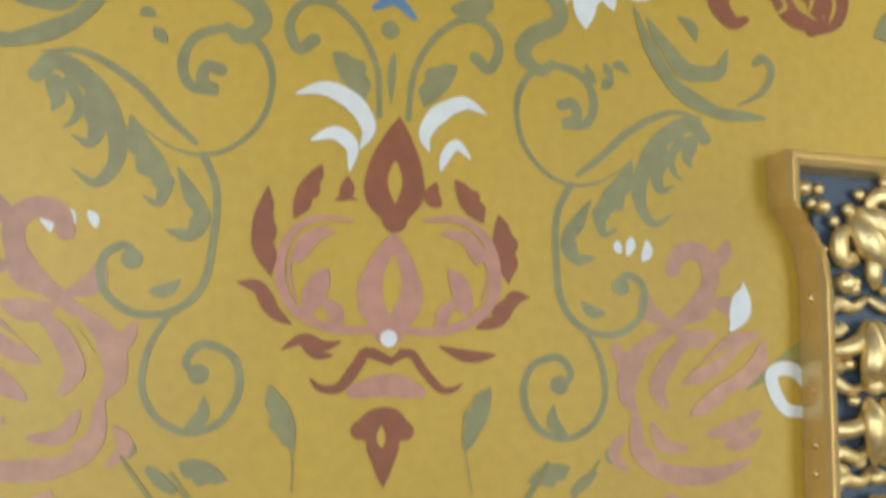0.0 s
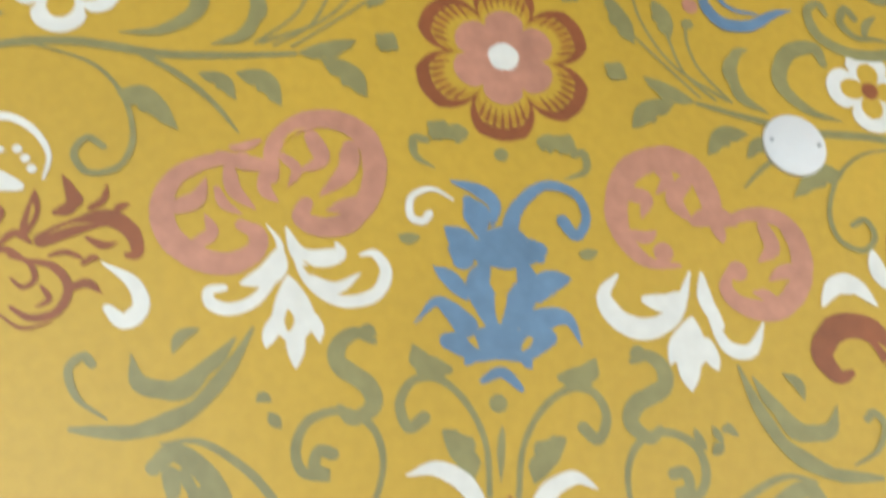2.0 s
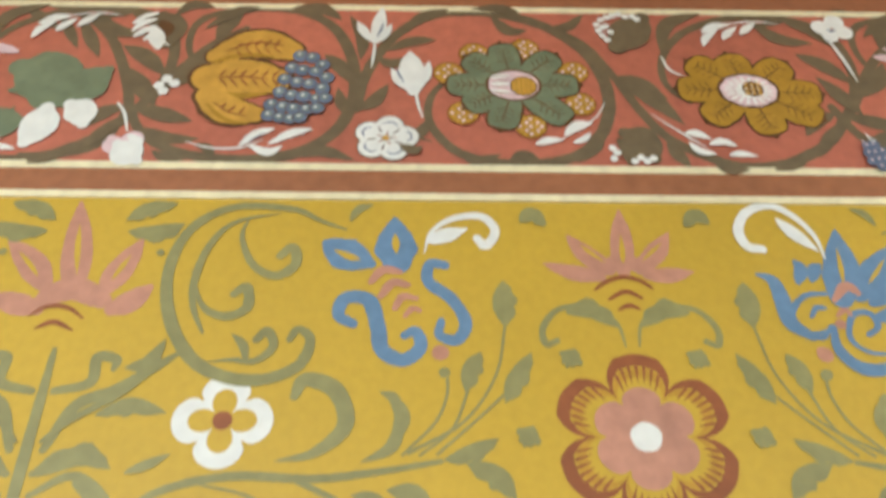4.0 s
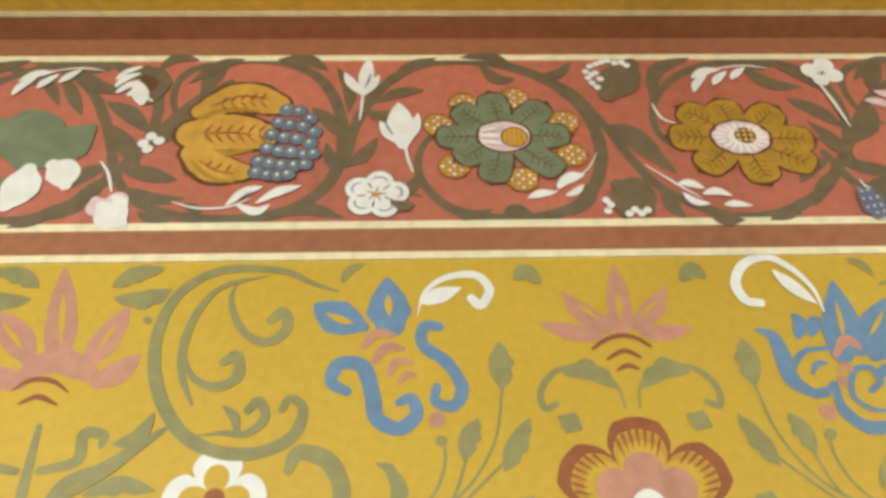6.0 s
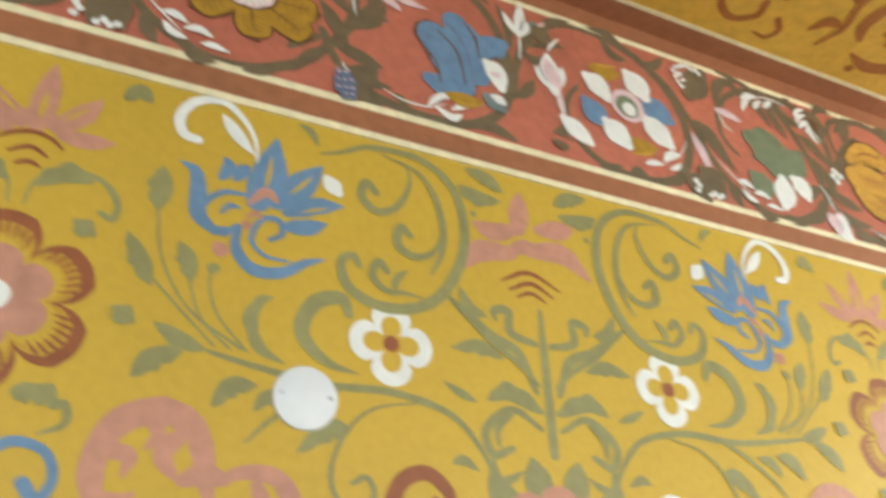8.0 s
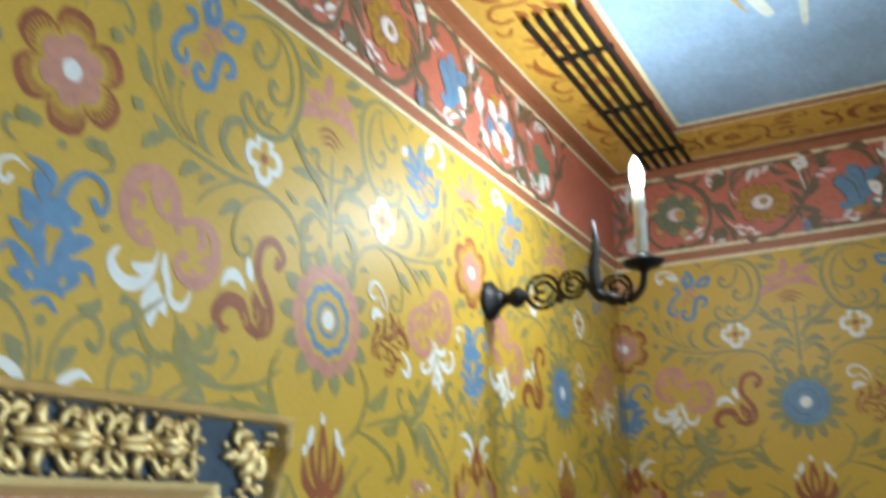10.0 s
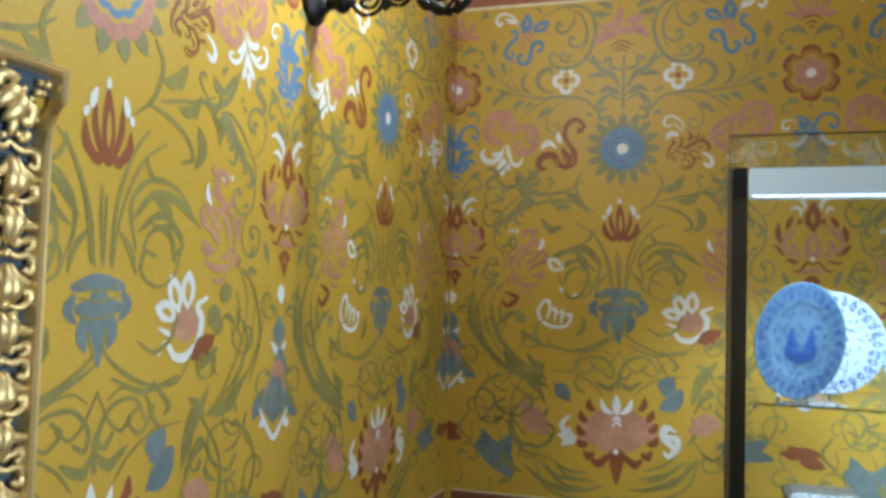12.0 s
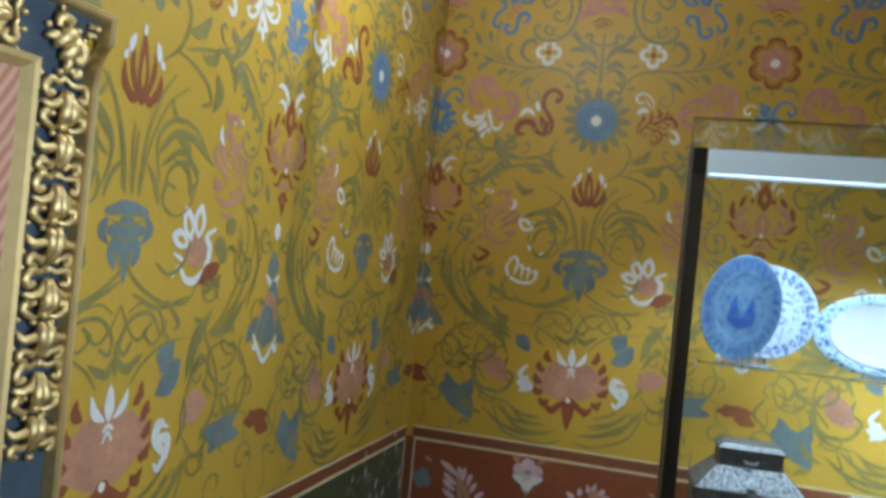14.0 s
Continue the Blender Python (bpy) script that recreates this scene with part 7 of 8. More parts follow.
def paint_green_head(m):
    for x, y in ((-50, 60), (18, 70), (-84, 22), (80, 26), (84, -32), (18, -72), (-66, -50)):
        m.dot(RUST, 21, (x, y))
        m.dot(MUSTARD, 19, (x, y))
        for i in range(-2, 3):
            for j in range(-2, 3):
                if i * i + j * j < 6:
                    m.dot(GOLDEN if (i + j) % 2 else BLUSH, 2.6, (x + 7 * i + 2 * (j % 2), y + 6.5 * j))
                    m.layer -= 0.9
    flower_head(m, ((-14, 78), (58, 58), (84, 2), (66, -62), (-20, -76), (-62, -40), (-86, 0), (-60, 52)), 39, LEAF, 22)
    m.shape(UMBER, [(1.28 * x, y) for x, y in lobed(29, 1, 6, 40)])
    m.shape(BLUSH, [(1.28 * x, y) for x, y in lobed(26, 1, 6, 40)])
    for y, lift in ((12, 4), (2, 0), (-9, -3)):
        m.stroke(WHITE, (3, 9, 2), (-30, y), (-18, y + lift), (-4, y + 1.3 * lift))
    for y in (16, 7, -4, -14):
        m.stroke(RUST, (0.5, 1.5, 0.5), (-28, 0.8 * y), (-16, 1.1 * y), (-6, y))
    m.dot(UMBER, 18, (13, -2))
    m.dot(MUSTARD, 16.5, (13, -2))
    for i in range(-2, 3):
        for j in range(-2, 3):
            if i * i + j * j < 6:
                m.dot(GOLDEN, 2.8, (13 + 6.2 * i, -2 + 6 * j))
                m.layer -= 0.9


def paint_yellow_head(m):
    flower_head(m, ((-16, 68), (60, 53), (94, -4), (84, -50), (18, -76), (-62, -54), (-92, 2), (-70, 54)), 45, MUSTARD, 24)
    m.shape(UMBER, [(1.3 * x, y) for x, y in lobed(32, 1, 6, 40)])
    m.shape(BLUSH, [(1.3 * x, y) for x, y in lobed(29, 2, 9, 60)])
    for k in range(18):
        a = 2 * math.pi * k / 18
        m.stroke(WHITE, (2, 5, 1), *((1.3 * r * math.cos(a), r * math.sin(a)) for r in (14, 20, 26)))
        m.layer -= 0.95
    m.shape(WHITE, [(1.2 * x, y) for x, y in lobed(15, 2, 9, 60)])
    m.dot(UMBER, 14, (6, 3))
    for i in range(-1, 2):
        for j in range(-1, 2):
            m.dot(GOLDEN, 3.4, (6 + 8 * i, 3 + 8 * j))
            m.dot(WHITE, 1.2, (5 + 8 * i, 4 + 8 * j))


def paint_white_head(m):
    for r, mat in ((19, OLIVE), (17.5, WHITE)):
        for k in range(5):
            a = radians(72 * k + 80)
            m.dot(mat, r, (23 * math.cos(a), 20 * math.sin(a)))
    for k in range(5):
        a = radians(72 * k + 80)
        c, e = 22 * math.cos(a), 19 * math.sin(a)
        m.stroke(SLATE, (1, 2, 1), *((c + 10 * math.cos(a + t), e + 9 * math.sin(a + t)) for t in (-1.3, -0.5, 0.5, 1.3)))
        b = a + radians(36)
        m.stroke(UMBER, (1, 2, 1), (12 * math.cos(b), 10 * math.sin(b)), (18 * math.cos(b), 16 * math.sin(b)), (24 * math.cos(b), 21 * math.sin(b)))
        m.stroke(RUST, (1.5, 1.6, 0.6), (4 * math.cos(a), 4 * math.sin(a)), (9 * math.cos(a), 8 * math.sin(a)), (14 * math.cos(a), 12 * math.sin(a)))
    m.dot(GOLDEN, 4, (0, 0))


GREEN_HEAD = Motif("frieze_green_flower", -106, 830, False, paint_green_head)
YELLOW_HEAD = Motif("frieze_yellow_flower", 200, 826, False, paint_yellow_head)
WHITE_HEAD = Motif("frieze_white_blossom", -268, 736, False, paint_white_head)
LOW_TENDRILS = Motif("low_tendrils", 0, -680, True, paint_low_tendrils)

# The repeat: one axis of rosettes and lotus flowers, one of daisies half a repeat further on.
ON_ROSETTE_AXIS = (PAINT_PINK_PALMETTE, PAINT_GREEN_WINGS, PAINT_LEAF_SPRAY, PAINT_BLUE_FLOWER, PAINT_CURLED_LEAF_SCROLL, PAINT_LOTUS_PETALS, PAINT_RED_LOTUS,
                   PAINT_VINE_SCROLL, PAINT_PINK_BLOSSOM, PAINT_LOTUS_PLUME, PAINT_LOTUS_BUD_DROP, PAINT_BLUE_IRIS, PAINT_PINK_POPPY, PAINT_WHITE_LILY_LEAVES,
                   PAINT_PINK_POPPY_B, PAINT_WHITE_LILY_LEAVES_B, PAINT_BROWN_SWIRL, PAINT_BROWN_CARNATION, PAINT_WHITE_COMMA, PAINT_BLUE_FLOWER_B,
                   ROSETTE, PAINT_WHITE_TICKS, PAINT_LOW_PENDANT, LOW_TENDRILS)
ON_DAISY_AXIS = (PAINT_LOW_FOLIAGE, PAINT_PINK_CROWN, PAINT_GREEN_TRIDENT, DAISY, PAINT_RED_TULIP, PAINT_BLUE_VASE_FLOWER, PAINT_WHITE_CROWN_FLOWER, PAINT_WHITE_SHELL,
                 PAINT_LOW_LOTUS, PAINT_LOW_SCROLLS)
for put, first, last, start in ((north, -1, 4, 0.0), (east, 0, 3, 0.009)):
    for k in range(first, last):
        axis = start + REPEAT * k
        for motif in ON_ROSETTE_AXIS:
            # The two blue flowers change sides along the north wall.
            flip = -1 if motif in (PAINT_BLUE_FLOWER, PAINT_BLUE_FLOWER_B) and (put is north and k in (1, 2)) else 1
            if put is east and motif is PAINT_BLUE_FLOWER_B:
                motif, flip = PAINT_BLUE_FLOWER, -1
            put(motif, axis, 0.0, 0.001 if motif is PAINT_RED_LOTUS else 0.0, 1.0, flip)
        for offset in (-0.414, 0.402):
            put(WHITE_FLOWER, axis + offset)
        if put is east or k < last - 1:
            for motif in ON_DAISY_AXIS:
                swap = {DAISY: SOLID_DAISY} if put is east or k > 1 else {PAINT_PINK_CROWN: PAINT_PINK_CROWN_B} if k < 0 else {}
                if motif is PAINT_LOW_SCROLLS and put is north and k < 1:
                    continue
                if motif is PAINT_RED_TULIP and (put is east or k > 0):
                    put(PAINT_TULIP_SCROLLS, axis + REPEAT / 2)
                if put is north and motif is PAINT_BLUE_VASE_FLOWER:
                    north(motif, axis + REPEAT / 2, 0.0, 0.0, 0.8)
                else:
                    put(swap.get(motif, motif), axis + REPEAT / 2)

# The red frieze: a vine with six fruits and flowers in turn.
FRIEZE_STEP = 0.9
for put, first, last, start in ((north, -2, 4, 0.0), (east, 0, 3, 0.35)):
    for k in range(first, last):
        put(PAINT_FRIEZE_SECOND_VINE if k % 2 else PAINT_FRIEZE_VINE, start + FRIEZE_STEP * k, 0.0, 0.002)
        put(PAINT_FRIEZE_SPRIGS if k % 2 else PAINT_FRIEZE_BLOSSOMS, start + FRIEZE_STEP * k, 0.0, 0.0036)
        flowers = (PAINT_FRIEZE_FRUIT, PAINT_GRAPES, GREEN_HEAD, YELLOW_HEAD, WHITE_HEAD) if k % 2 == 0 else \
            (PAINT_FRIEZE_BLUE_TULIP, PAINT_FRIEZE_WHITE_FLOWER, PAINT_FRIEZE_GREEN_PEAR)
        for motif in flowers:
            put(motif, start + FRIEZE_STEP * (k if k % 2 == 0 else k - 1), 0.0, 0.0032)


# ---- dado ----
DIVIDER = 2.53


def dado_wall(parent, is_north):
    def strip(name, mat, a, b, z0, z1, proud):
        if is_north:
            return box_part(name, mat, parent, a, -proud, z0, b, 0.01, z1)
        return box_part(name, mat, parent, XE - proud, -b, z0, XE + 0.01, -a, z1)
    a, b = (XW, XE - 0.022) if is_north else (0.022, 2.68)
    strip("brown_band", DADO_BROWN, a, b, 0.862, 0.898, 0.002)
    strip("cream_line", CREAM, a, b, 0.898, 0.903, 0.003)
    c, d = (XW, XE - 0.034) if is_north else (0.034, 2.68)
    strip("cream_line", CREAM, c, d, 0.852, 0.858, 0.0045)
    if is_north:
        # A red panel, an upright band with two cream lines, and the green panel next to the corner.
        strip("dado_panel", DADO_RED, c, DIVIDER - 0.021, 0.12, 0.852, 0.002)
        strip("cream_line", CREAM, DIVIDER - 0.020, DIVIDER - 0.015, 0.12, 0.8515, 0.0032)
        strip("brown_band", DADO_BROWN, DIVIDER - 0.0145, DIVIDER + 0.0145, 0.1, 0.8515, 0.0025)
        strip("cream_line", CREAM, DIVIDER + 0.015, DIVIDER + 0.020, 0.12, 0.8515, 0.0032)
        strip("dado_panel", DADO_GREEN, DIVIDER + 0.021, d, 0.12, 0.852, 0.002)
    else:
        strip("dado_panel", DADO_RED, c, d, 0.12, 0.852, 0.002)
    if is_north:
        strip("brown_band", DADO_BROWN, XE - 0.030, XE - 0.003, 0.1, 0.862, 0.0025)
        strip("cream_line", CREAM, XE - 0.036, XE - 0.031, 0.12, 0.858, 0.0032)
    else:
        strip("brown_band", DADO_BROWN, 0.003, 0.030, 0.1, 0.862, 0.0025)
        strip("cream_line", CREAM, 0.031, 0.036, 0.12, 0.858, 0.0032)


dado_wall(wall_north, True)
dado_wall(wall_east, False)


def paint_dado_vine(m):
    m.stroke(OLIVE, (5, 16, 5), (-150, 10), (-90, 50), (-30, 20), (40, -40), (110, -10), (150, 40))
    for x, y in ((-90, 20), (-10, 40), (60, -60), (110, 20)):
        m.stroke(LEAF, (2, 20, 0), (x, y), (x + 14, y + 18), (x + 34, y + 24))
    for x, y in ((-60, 60), (20, -70), (90, 40)):
        m.stroke(BLUSH, (3, 9, 2), (x, y), (x + 8, y + 10), (x + 10, y + 24))
    for x, y in ((-120, -60), (-40, -110), (50, 90), (130, -70)):
        m.stroke(LEAF, (3, 16, 2), (x, y - 60), (x + 10, y - 20), (x - 4, y + 30))
        m.stroke(BLUSH, (4, 16, 3), (x - 12, y + 20), (x, y + 34), (x + 4, y + 56))
        m.stroke(BLUSH, (3, 12, 2), (x + 10, y - 40), (x + 18, y - 24), (x + 20, y))
        m.stroke(DULL_BLUE, (6, 24, 6), (x + 30, y - 70), (x + 40, y - 50), (x + 36, y - 30))


DADO_VINE = Motif("dado_vine", 0, -1230, False, paint_dado_vine)
for k in range(3):
    for motif in (PAINT_DADO_SCROLL, PAINT_DADO_LILY, PAINT_DADO_BELL, PAINT_DADO_PEONY):
        east(motif, 0.47 + 0.84 * k, 0.0, 0.002)
for k in range(2):
    north(DADO_VINE, XE - 0.20 - 0.30 * k, -0.03 * (k % 2), 0.002)


# ---- ceiling border ----
def border(name, mat, near, far, drop):
    """A painted band of the ceiling, from near to far off the walls, along both."""
    for a in ((XW, -far, XE - near, -near), (XE - far, YS, XE - near, -far - 0.0001)):
        bm = bmesh.new()
        box(bm, a[0], a[1], CEIL - drop, a[2], a[3], CEIL + 0.01)
        ceiling_parts.append(mesh_object(name, bm, mat, ceiling))


ceiling_parts = []
border("brown_band", BROWN, 0.0, 0.042, 0.002)
border("cream_line", CREAM, 0.042, 0.050, 0.003)
border("yellow_band", CEIL_YELLOW, 0.050, 0.310, 0.002)
border("cream_line", CREAM, 0.310, 0.317, 0.003)
border("brown_band", BROWN, 0.317, 0.350, 0.002)
border("cream_line", CREAM, 0.350, 0.364, 0.003)


def paint_ceiling_scroll(m):
    for k in range(6):
        a = radians(60 * k + 20)
        m.stroke(CEIL_RUST, (8, 20, 8), (10 * math.cos(a), 10 * math.sin(a)), (20 * math.cos(a), 20 * math.sin(a)), (32 * math.cos(a), 32 * math.sin(a)))
    m.stroke(CEIL_RUST, (6, 26, 10), (-20, 70), (-70, 40), (-80, -10), (-60, -40))
    m.stroke(CEIL_RUST, (4, 26, 4), (-50, -70), (10, -84), (70, -60), (90, -30))
    m.stroke(CEIL_RUST, (6, 12, 14), (-10, 76), (50, 80), (100, 50), (120, 0), (110, -60), (150, -90), (190, -70), (185, -40))
    m.stroke(CEIL_RUST, (14, 12, 4), (60, 60), (35, 70), (45, 90), (80, 96))
    m.stroke(CEIL_RUST, (0, 24, 6), (130, 20), (170, 40), (205, 20))
    m.stroke(CEIL_RUST, (0, 24, 6), (140, 60), (180, 84), (215, 96))
    m.stroke(CEIL_RUST, (6, 24, 0), (150, -20), (180, -4), (215, -24))
    m.stroke(CEIL_RUST, (10, 10, 4), (225, 70), (245, 60), (250, 90), (225, 104))
    m.stroke(CEIL_RUST, (10, 10, 4), (230, -60), (250, -80), (240, -102), (210, -100))
    m.stroke(CEIL_RUST, (4, 14, 4), (-110, 60), (-125, 20), (-110, -30), (-125, -80))
    m.stroke(CEIL_RUST, (6, 22, 0), (-120, 20), (-150, 40), (-165, 80))
    m.stroke(CEIL_RUST, (6, 22, 0), (-118, -30), (-145, -30), (-165, -60))
    m.dot(CEIL_RUST, 9, (200, 60))
    m.dot(CEIL_RUST, 8, (-90, 90))
    m.dot(CEIL_RUST, 8, (-20, -100))


def paint_ceiling_plume(m):
    m.stroke(CEIL_WHITE, (20, 60, 30), (-700, 0), (-300, 60), (100, 10), (600, 120))
    m.stroke(CEIL_WHITE, (10, 36, 16), (-500, 160), (-100, 140), (300, 220), (700, 200))
    m.stroke(CEIL_WHITE, (4, 90, 10), (-200, 320), (0, 360), (220, 330))
    m.stroke(CEIL_WHITE, (40, 60, 10), (260, 420), (330, 360), (460, 360), (520, 440), (440, 500))
    m.stroke(CEIL_WHITE, (4, 70, 4), (-600, 420), (-420, 380), (-260, 440))
    m.stroke(CEIL_YELLOW, (4, 24, 4), (-640, -60), (-250, 10), (120, -40), (560, 70))


CEILING_SCROLL = Motif("ceiling_scroll", 0, 0, False, paint_ceiling_scroll)
CEILING_PLUME = Motif("ceiling_plume", 0, 0, False, paint_ceiling_plume)
for k in range(9):
    paint_on(CEILING_SCROLL, ceiling, pose(-0.55 + 0.46 * k, -0.18, CEIL - 0.002, 180))
    if k < 7:
        paint_on(CEILING_SCROLL, ceiling, pose(XE - 0.18, -0.5 - 0.46 * k, CEIL - 0.002, 180, 0, -90))
for x, y, turn in ((0.6, -0.75, 0), (2.1, -0.62, 0), (2.6, -1.5, 20), (1.0, -1.9, -10), (-0.9, -1.0, 5)):
    paint_on(CEILING_PLUME, ceiling, pose(x, y, CEIL, 180, 0, turn))


# ---- ceiling vent: five dark bars let into the border ----
def ceiling_vent():
    vent = tagged(new("ceiling_vent"), "black slotted air vent of five bars under the ceiling", "vent")
    vent.location = (2.95, -0.25, CEIL)
    for k in range(5):
        bm = bmesh.new()
        y = 0.075 - 0.0375 * k
        box(bm, -0.56, y - 0.007, -0.03, 0.62, y + 0.007, -0.012)
        bmesh.ops.bevel(bm, geom=bm.edges[:], offset=0.003, segments=2, affect="EDGES")
        part("bar", bm, IRON, vent)
    for x in (-0.3, 0.1, 0.5):
        bm = bmesh.new()
        box(bm, x - 0.01, -0.085, -0.013, x + 0.01, 0.085, 0.004)
        part("cross_bar", bm, IRON, vent)


ceiling_vent()


# ---- white cover plates on the north wall ----
def cover_plate(x, z):
    bm = bmesh.new()
    lathe(bm, [(0.0345, 0.0), (0.0345, 0.003), (0.033, 0.0045), (0.0, 0.005)], 40)
    ob = tagged(mesh_object("cover_plate", bm, PLASTIC, smooth=True), "round white plastic cover plate screwed to the painted wall", "cover plate")
    ob.matrix_world = pose(x, 0, z, 90)
    for s in (-1, 1):
        bm = bmesh.new()
        lathe(bm, [(0.0022, 0.004), (0.0022, 0.0056), (0.0, 0.006)], 10, Matrix.Translation((s * 0.026, 0.002, 0)))
        part("screw", bm, STEEL, ob, "small steel screw")


cover_plate(0.303, 2.286)


# ---- carved gilt frame ----
FX0, FX1, FZ0, FZ1 = 0.352, 1.668, 0.98, 1.923


def frame_outline(inset=0.0):
    """The outline of the frame, with an ear at each corner, clockwise from the top left."""
    x0, x1, z0, z1 = FX0 + inset, FX1 - inset, FZ0 + inset, FZ1 - inset
    ear = ((0, 0), (0, -0.042), (0.003, -0.050), (0.016, -0.066), (0.026, -0.088), (0.030, -0.115))
    left_top = [(x0 + a, z1 + b) for a, b in ear]
    right_top = [(x1 - a, z1 + b) for a, b in ear[::-1]]
    right_low = [(x1 - a, z0 - b) for a, b in ear]
    left_low = [(x0 + a, z0 - b) for a, b in ear[::-1]]
    return left_top[::-1][::-1] + left_low[::1] + right_low + right_top


def ring_strip(bm, outer, inner, y_out, y_in):
    a = [bm.verts.new((x, y_out, z)) for x, z in outer]
    b = [bm.verts.new((x, y_in, z)) for x, z in inner]
    for k in range(len(a)):
        bm.faces.new((a[k], a[(k + 1) % len(a)], b[(k + 1) % len(a)], b[k]))


def gilt_frame():
    thing = tagged(new("picture_frame"), "carved gilded picture frame with dark blue ground, on ochre wall", "picture frame")
    bm = bmesh.new()
    lines = ((0.0, -0.001), (0.0, -0.031), (0.003, -0.0365), (0.006, -0.0335), (0.009, -0.0375), (0.013, -0.032), (0.015, -0.008))
    for (i0, y0), (i1, y1) in zip(lines, lines[1:]):
        ring_strip(bm, frame_outline(i0), frame_outline(i1), y0, y1)
    part("outer_moulding", bm, GILT_LIP, thing, "polished gilt lip")
    bm = bmesh.new()
    ix0, ix1, iz0, iz1 = FX0 + 0.155, FX1 - 0.155, FZ0 + 0.108, FZ1 - 0.108
    for x0, x1, z0, z1 in ((FX0 + 0.042, ix0, FZ0 + 0.01, FZ1 - 0.01), (ix1, FX1 - 0.042, FZ0 + 0.01, FZ1 - 0.01), (ix0, ix1, iz1, FZ1 - 0.01), (ix0, ix1, FZ0 + 0.01, iz0),
                           (FX0 + 0.014, FX0 + 0.042, FZ1 - 0.046, FZ1 - 0.01), (FX1 - 0.042, FX1 - 0.014, FZ1 - 0.046, FZ1 - 0.01),
                           (FX0 + 0.014, FX0 + 0.042, FZ0 + 0.01, FZ0 + 0.046), (FX1 - 0.042, FX1 - 0.014, FZ0 + 0.01, FZ0 + 0.046)):
        box(bm, x0, -0.009, z0, x1, -0.001, z1)
    part("ground_panel", bm, NAVY, thing, "dark blue painted ground")
    bm = bmesh.new()
    for (a, ya), (b, yb) in (((0.0, -0.009), (0.0, -0.024)), ((0.0, -0.024), (0.010, -0.022)), ((0.010, -0.022), (0.024, -0.006))):
        def rect(i):
            return [(ix0 + i, iz1 - i), (ix0 + i, iz0 + i), (ix1 - i, iz0 + i), (ix1 - i, iz1 - i)]
        ring_strip(bm, rect(a), rect(b), ya, yb)
    part("inner_moulding", bm, GILT_LIP, thing, "bright gilt slip")
    box_part("picture", ROSE_CLOTH, thing, ix0 + 0.020, -0.007, iz0 + 0.020, ix1 - 0.020, -0.001, iz1 - 0.020, label="rose picture with pale slanting stripes")

    def carving(name, strokes, beads):
        bm = bmesh.new()
        for sign in (1, -1):
            for r0, rm, r1, *pts in strokes:
                tube(bm, [(sign * x, y, z) for x, y, z in pts], r0, rm, r1, 8, 0.8, 4)
            for x, z, r in beads:
                if x or sign == 1:
                    bead(bm, (sign * x, -0.004, z), r, 0.9)
        ob = part(name, bm, GILT, thing, "gilded carved scrollwork", True)
        return ob

    side = carving("carved_scroll", (
        (0.003, 0.006, 0.0045, (0.0, 0, 0.07), (0.012, -0.004, 0.06), (0.026, -0.006, 0.062), (0.034, -0.006, 0.05), (0.028, -0.006, 0.040), (0.020, -0.006, 0.045)),
        (0.003, 0.007, 0.003, (0.002, -0.004, 0.05), (0.010, -0.008, 0.034), (0.024, -0.008, 0.026), (0.036, -0.004, 0.030)),
        (0.002, 0.006, 0.005, (0.004, 0, 0.0), (0.018, -0.006, -0.004), (0.032, -0.006, 0.006), (0.030, -0.006, 0.016), (0.022, -0.005, 0.012)),
        (0.002, 0.007, 0.002, (0.004, -0.004, -0.014), (0.012, -0.009, -0.03), (0.030, -0.008, -0.034), (0.038, -0.004, -0.022)),
        (0.003, 0.006, 0.0045, (0.004, -0.002, -0.045), (0.014, -0.006, -0.055), (0.028, -0.006, -0.05), (0.032, -0.006, -0.06), (0.022, -0.006, -0.066)),
        (0.003, 0.009, 0.002, (0.006, -0.006, 0.0), (0.005, -0.014, 0.02), (0.003, -0.008, 0.05)),
        (0.003, 0.008, 0.002, (0.005, -0.006, -0.01), (0.006, -0.013, -0.03), (0.003, -0.007, -0.06))),
        ((0, 0.0, 0.008), (0, -0.07, 0.006), (0.012, 0.075, 0.005), (0.040, 0.066, 0.004), (0.016, 0.016, 0.005), (0.038, -0.006, 0.004), (0.014, -0.012, 0.0045), (0.040, -0.046, 0.004)))
    step = 0.152
    zs = [FZ1 - 0.205 - step * k for k in range(4)]
    first = True
    for x in (FX0 + 0.090, FX1 - 0.090):
        for z in zs:
            ob = side if first else new("carved_scroll", side.data)
            ob.parent, first = thing, False
            ob.matrix_world = pose(x, -0.013, z) @ Matrix.Diagonal((1.46, 1.25, 1.14, 1))
            tagged(ob, "gilded carved scrollwork")
    for z in (FZ1 - 0.062, FZ0 + 0.062):
        for k in range(6):
            ob = new("carved_scroll", side.data)
            ob.parent = thing
            ob.matrix_world = pose(FX0 + 0.272 + 0.153 * k, -0.013, z, 0, 90) @ Matrix.Diagonal((1.12, 1.3, 1.14, 1))
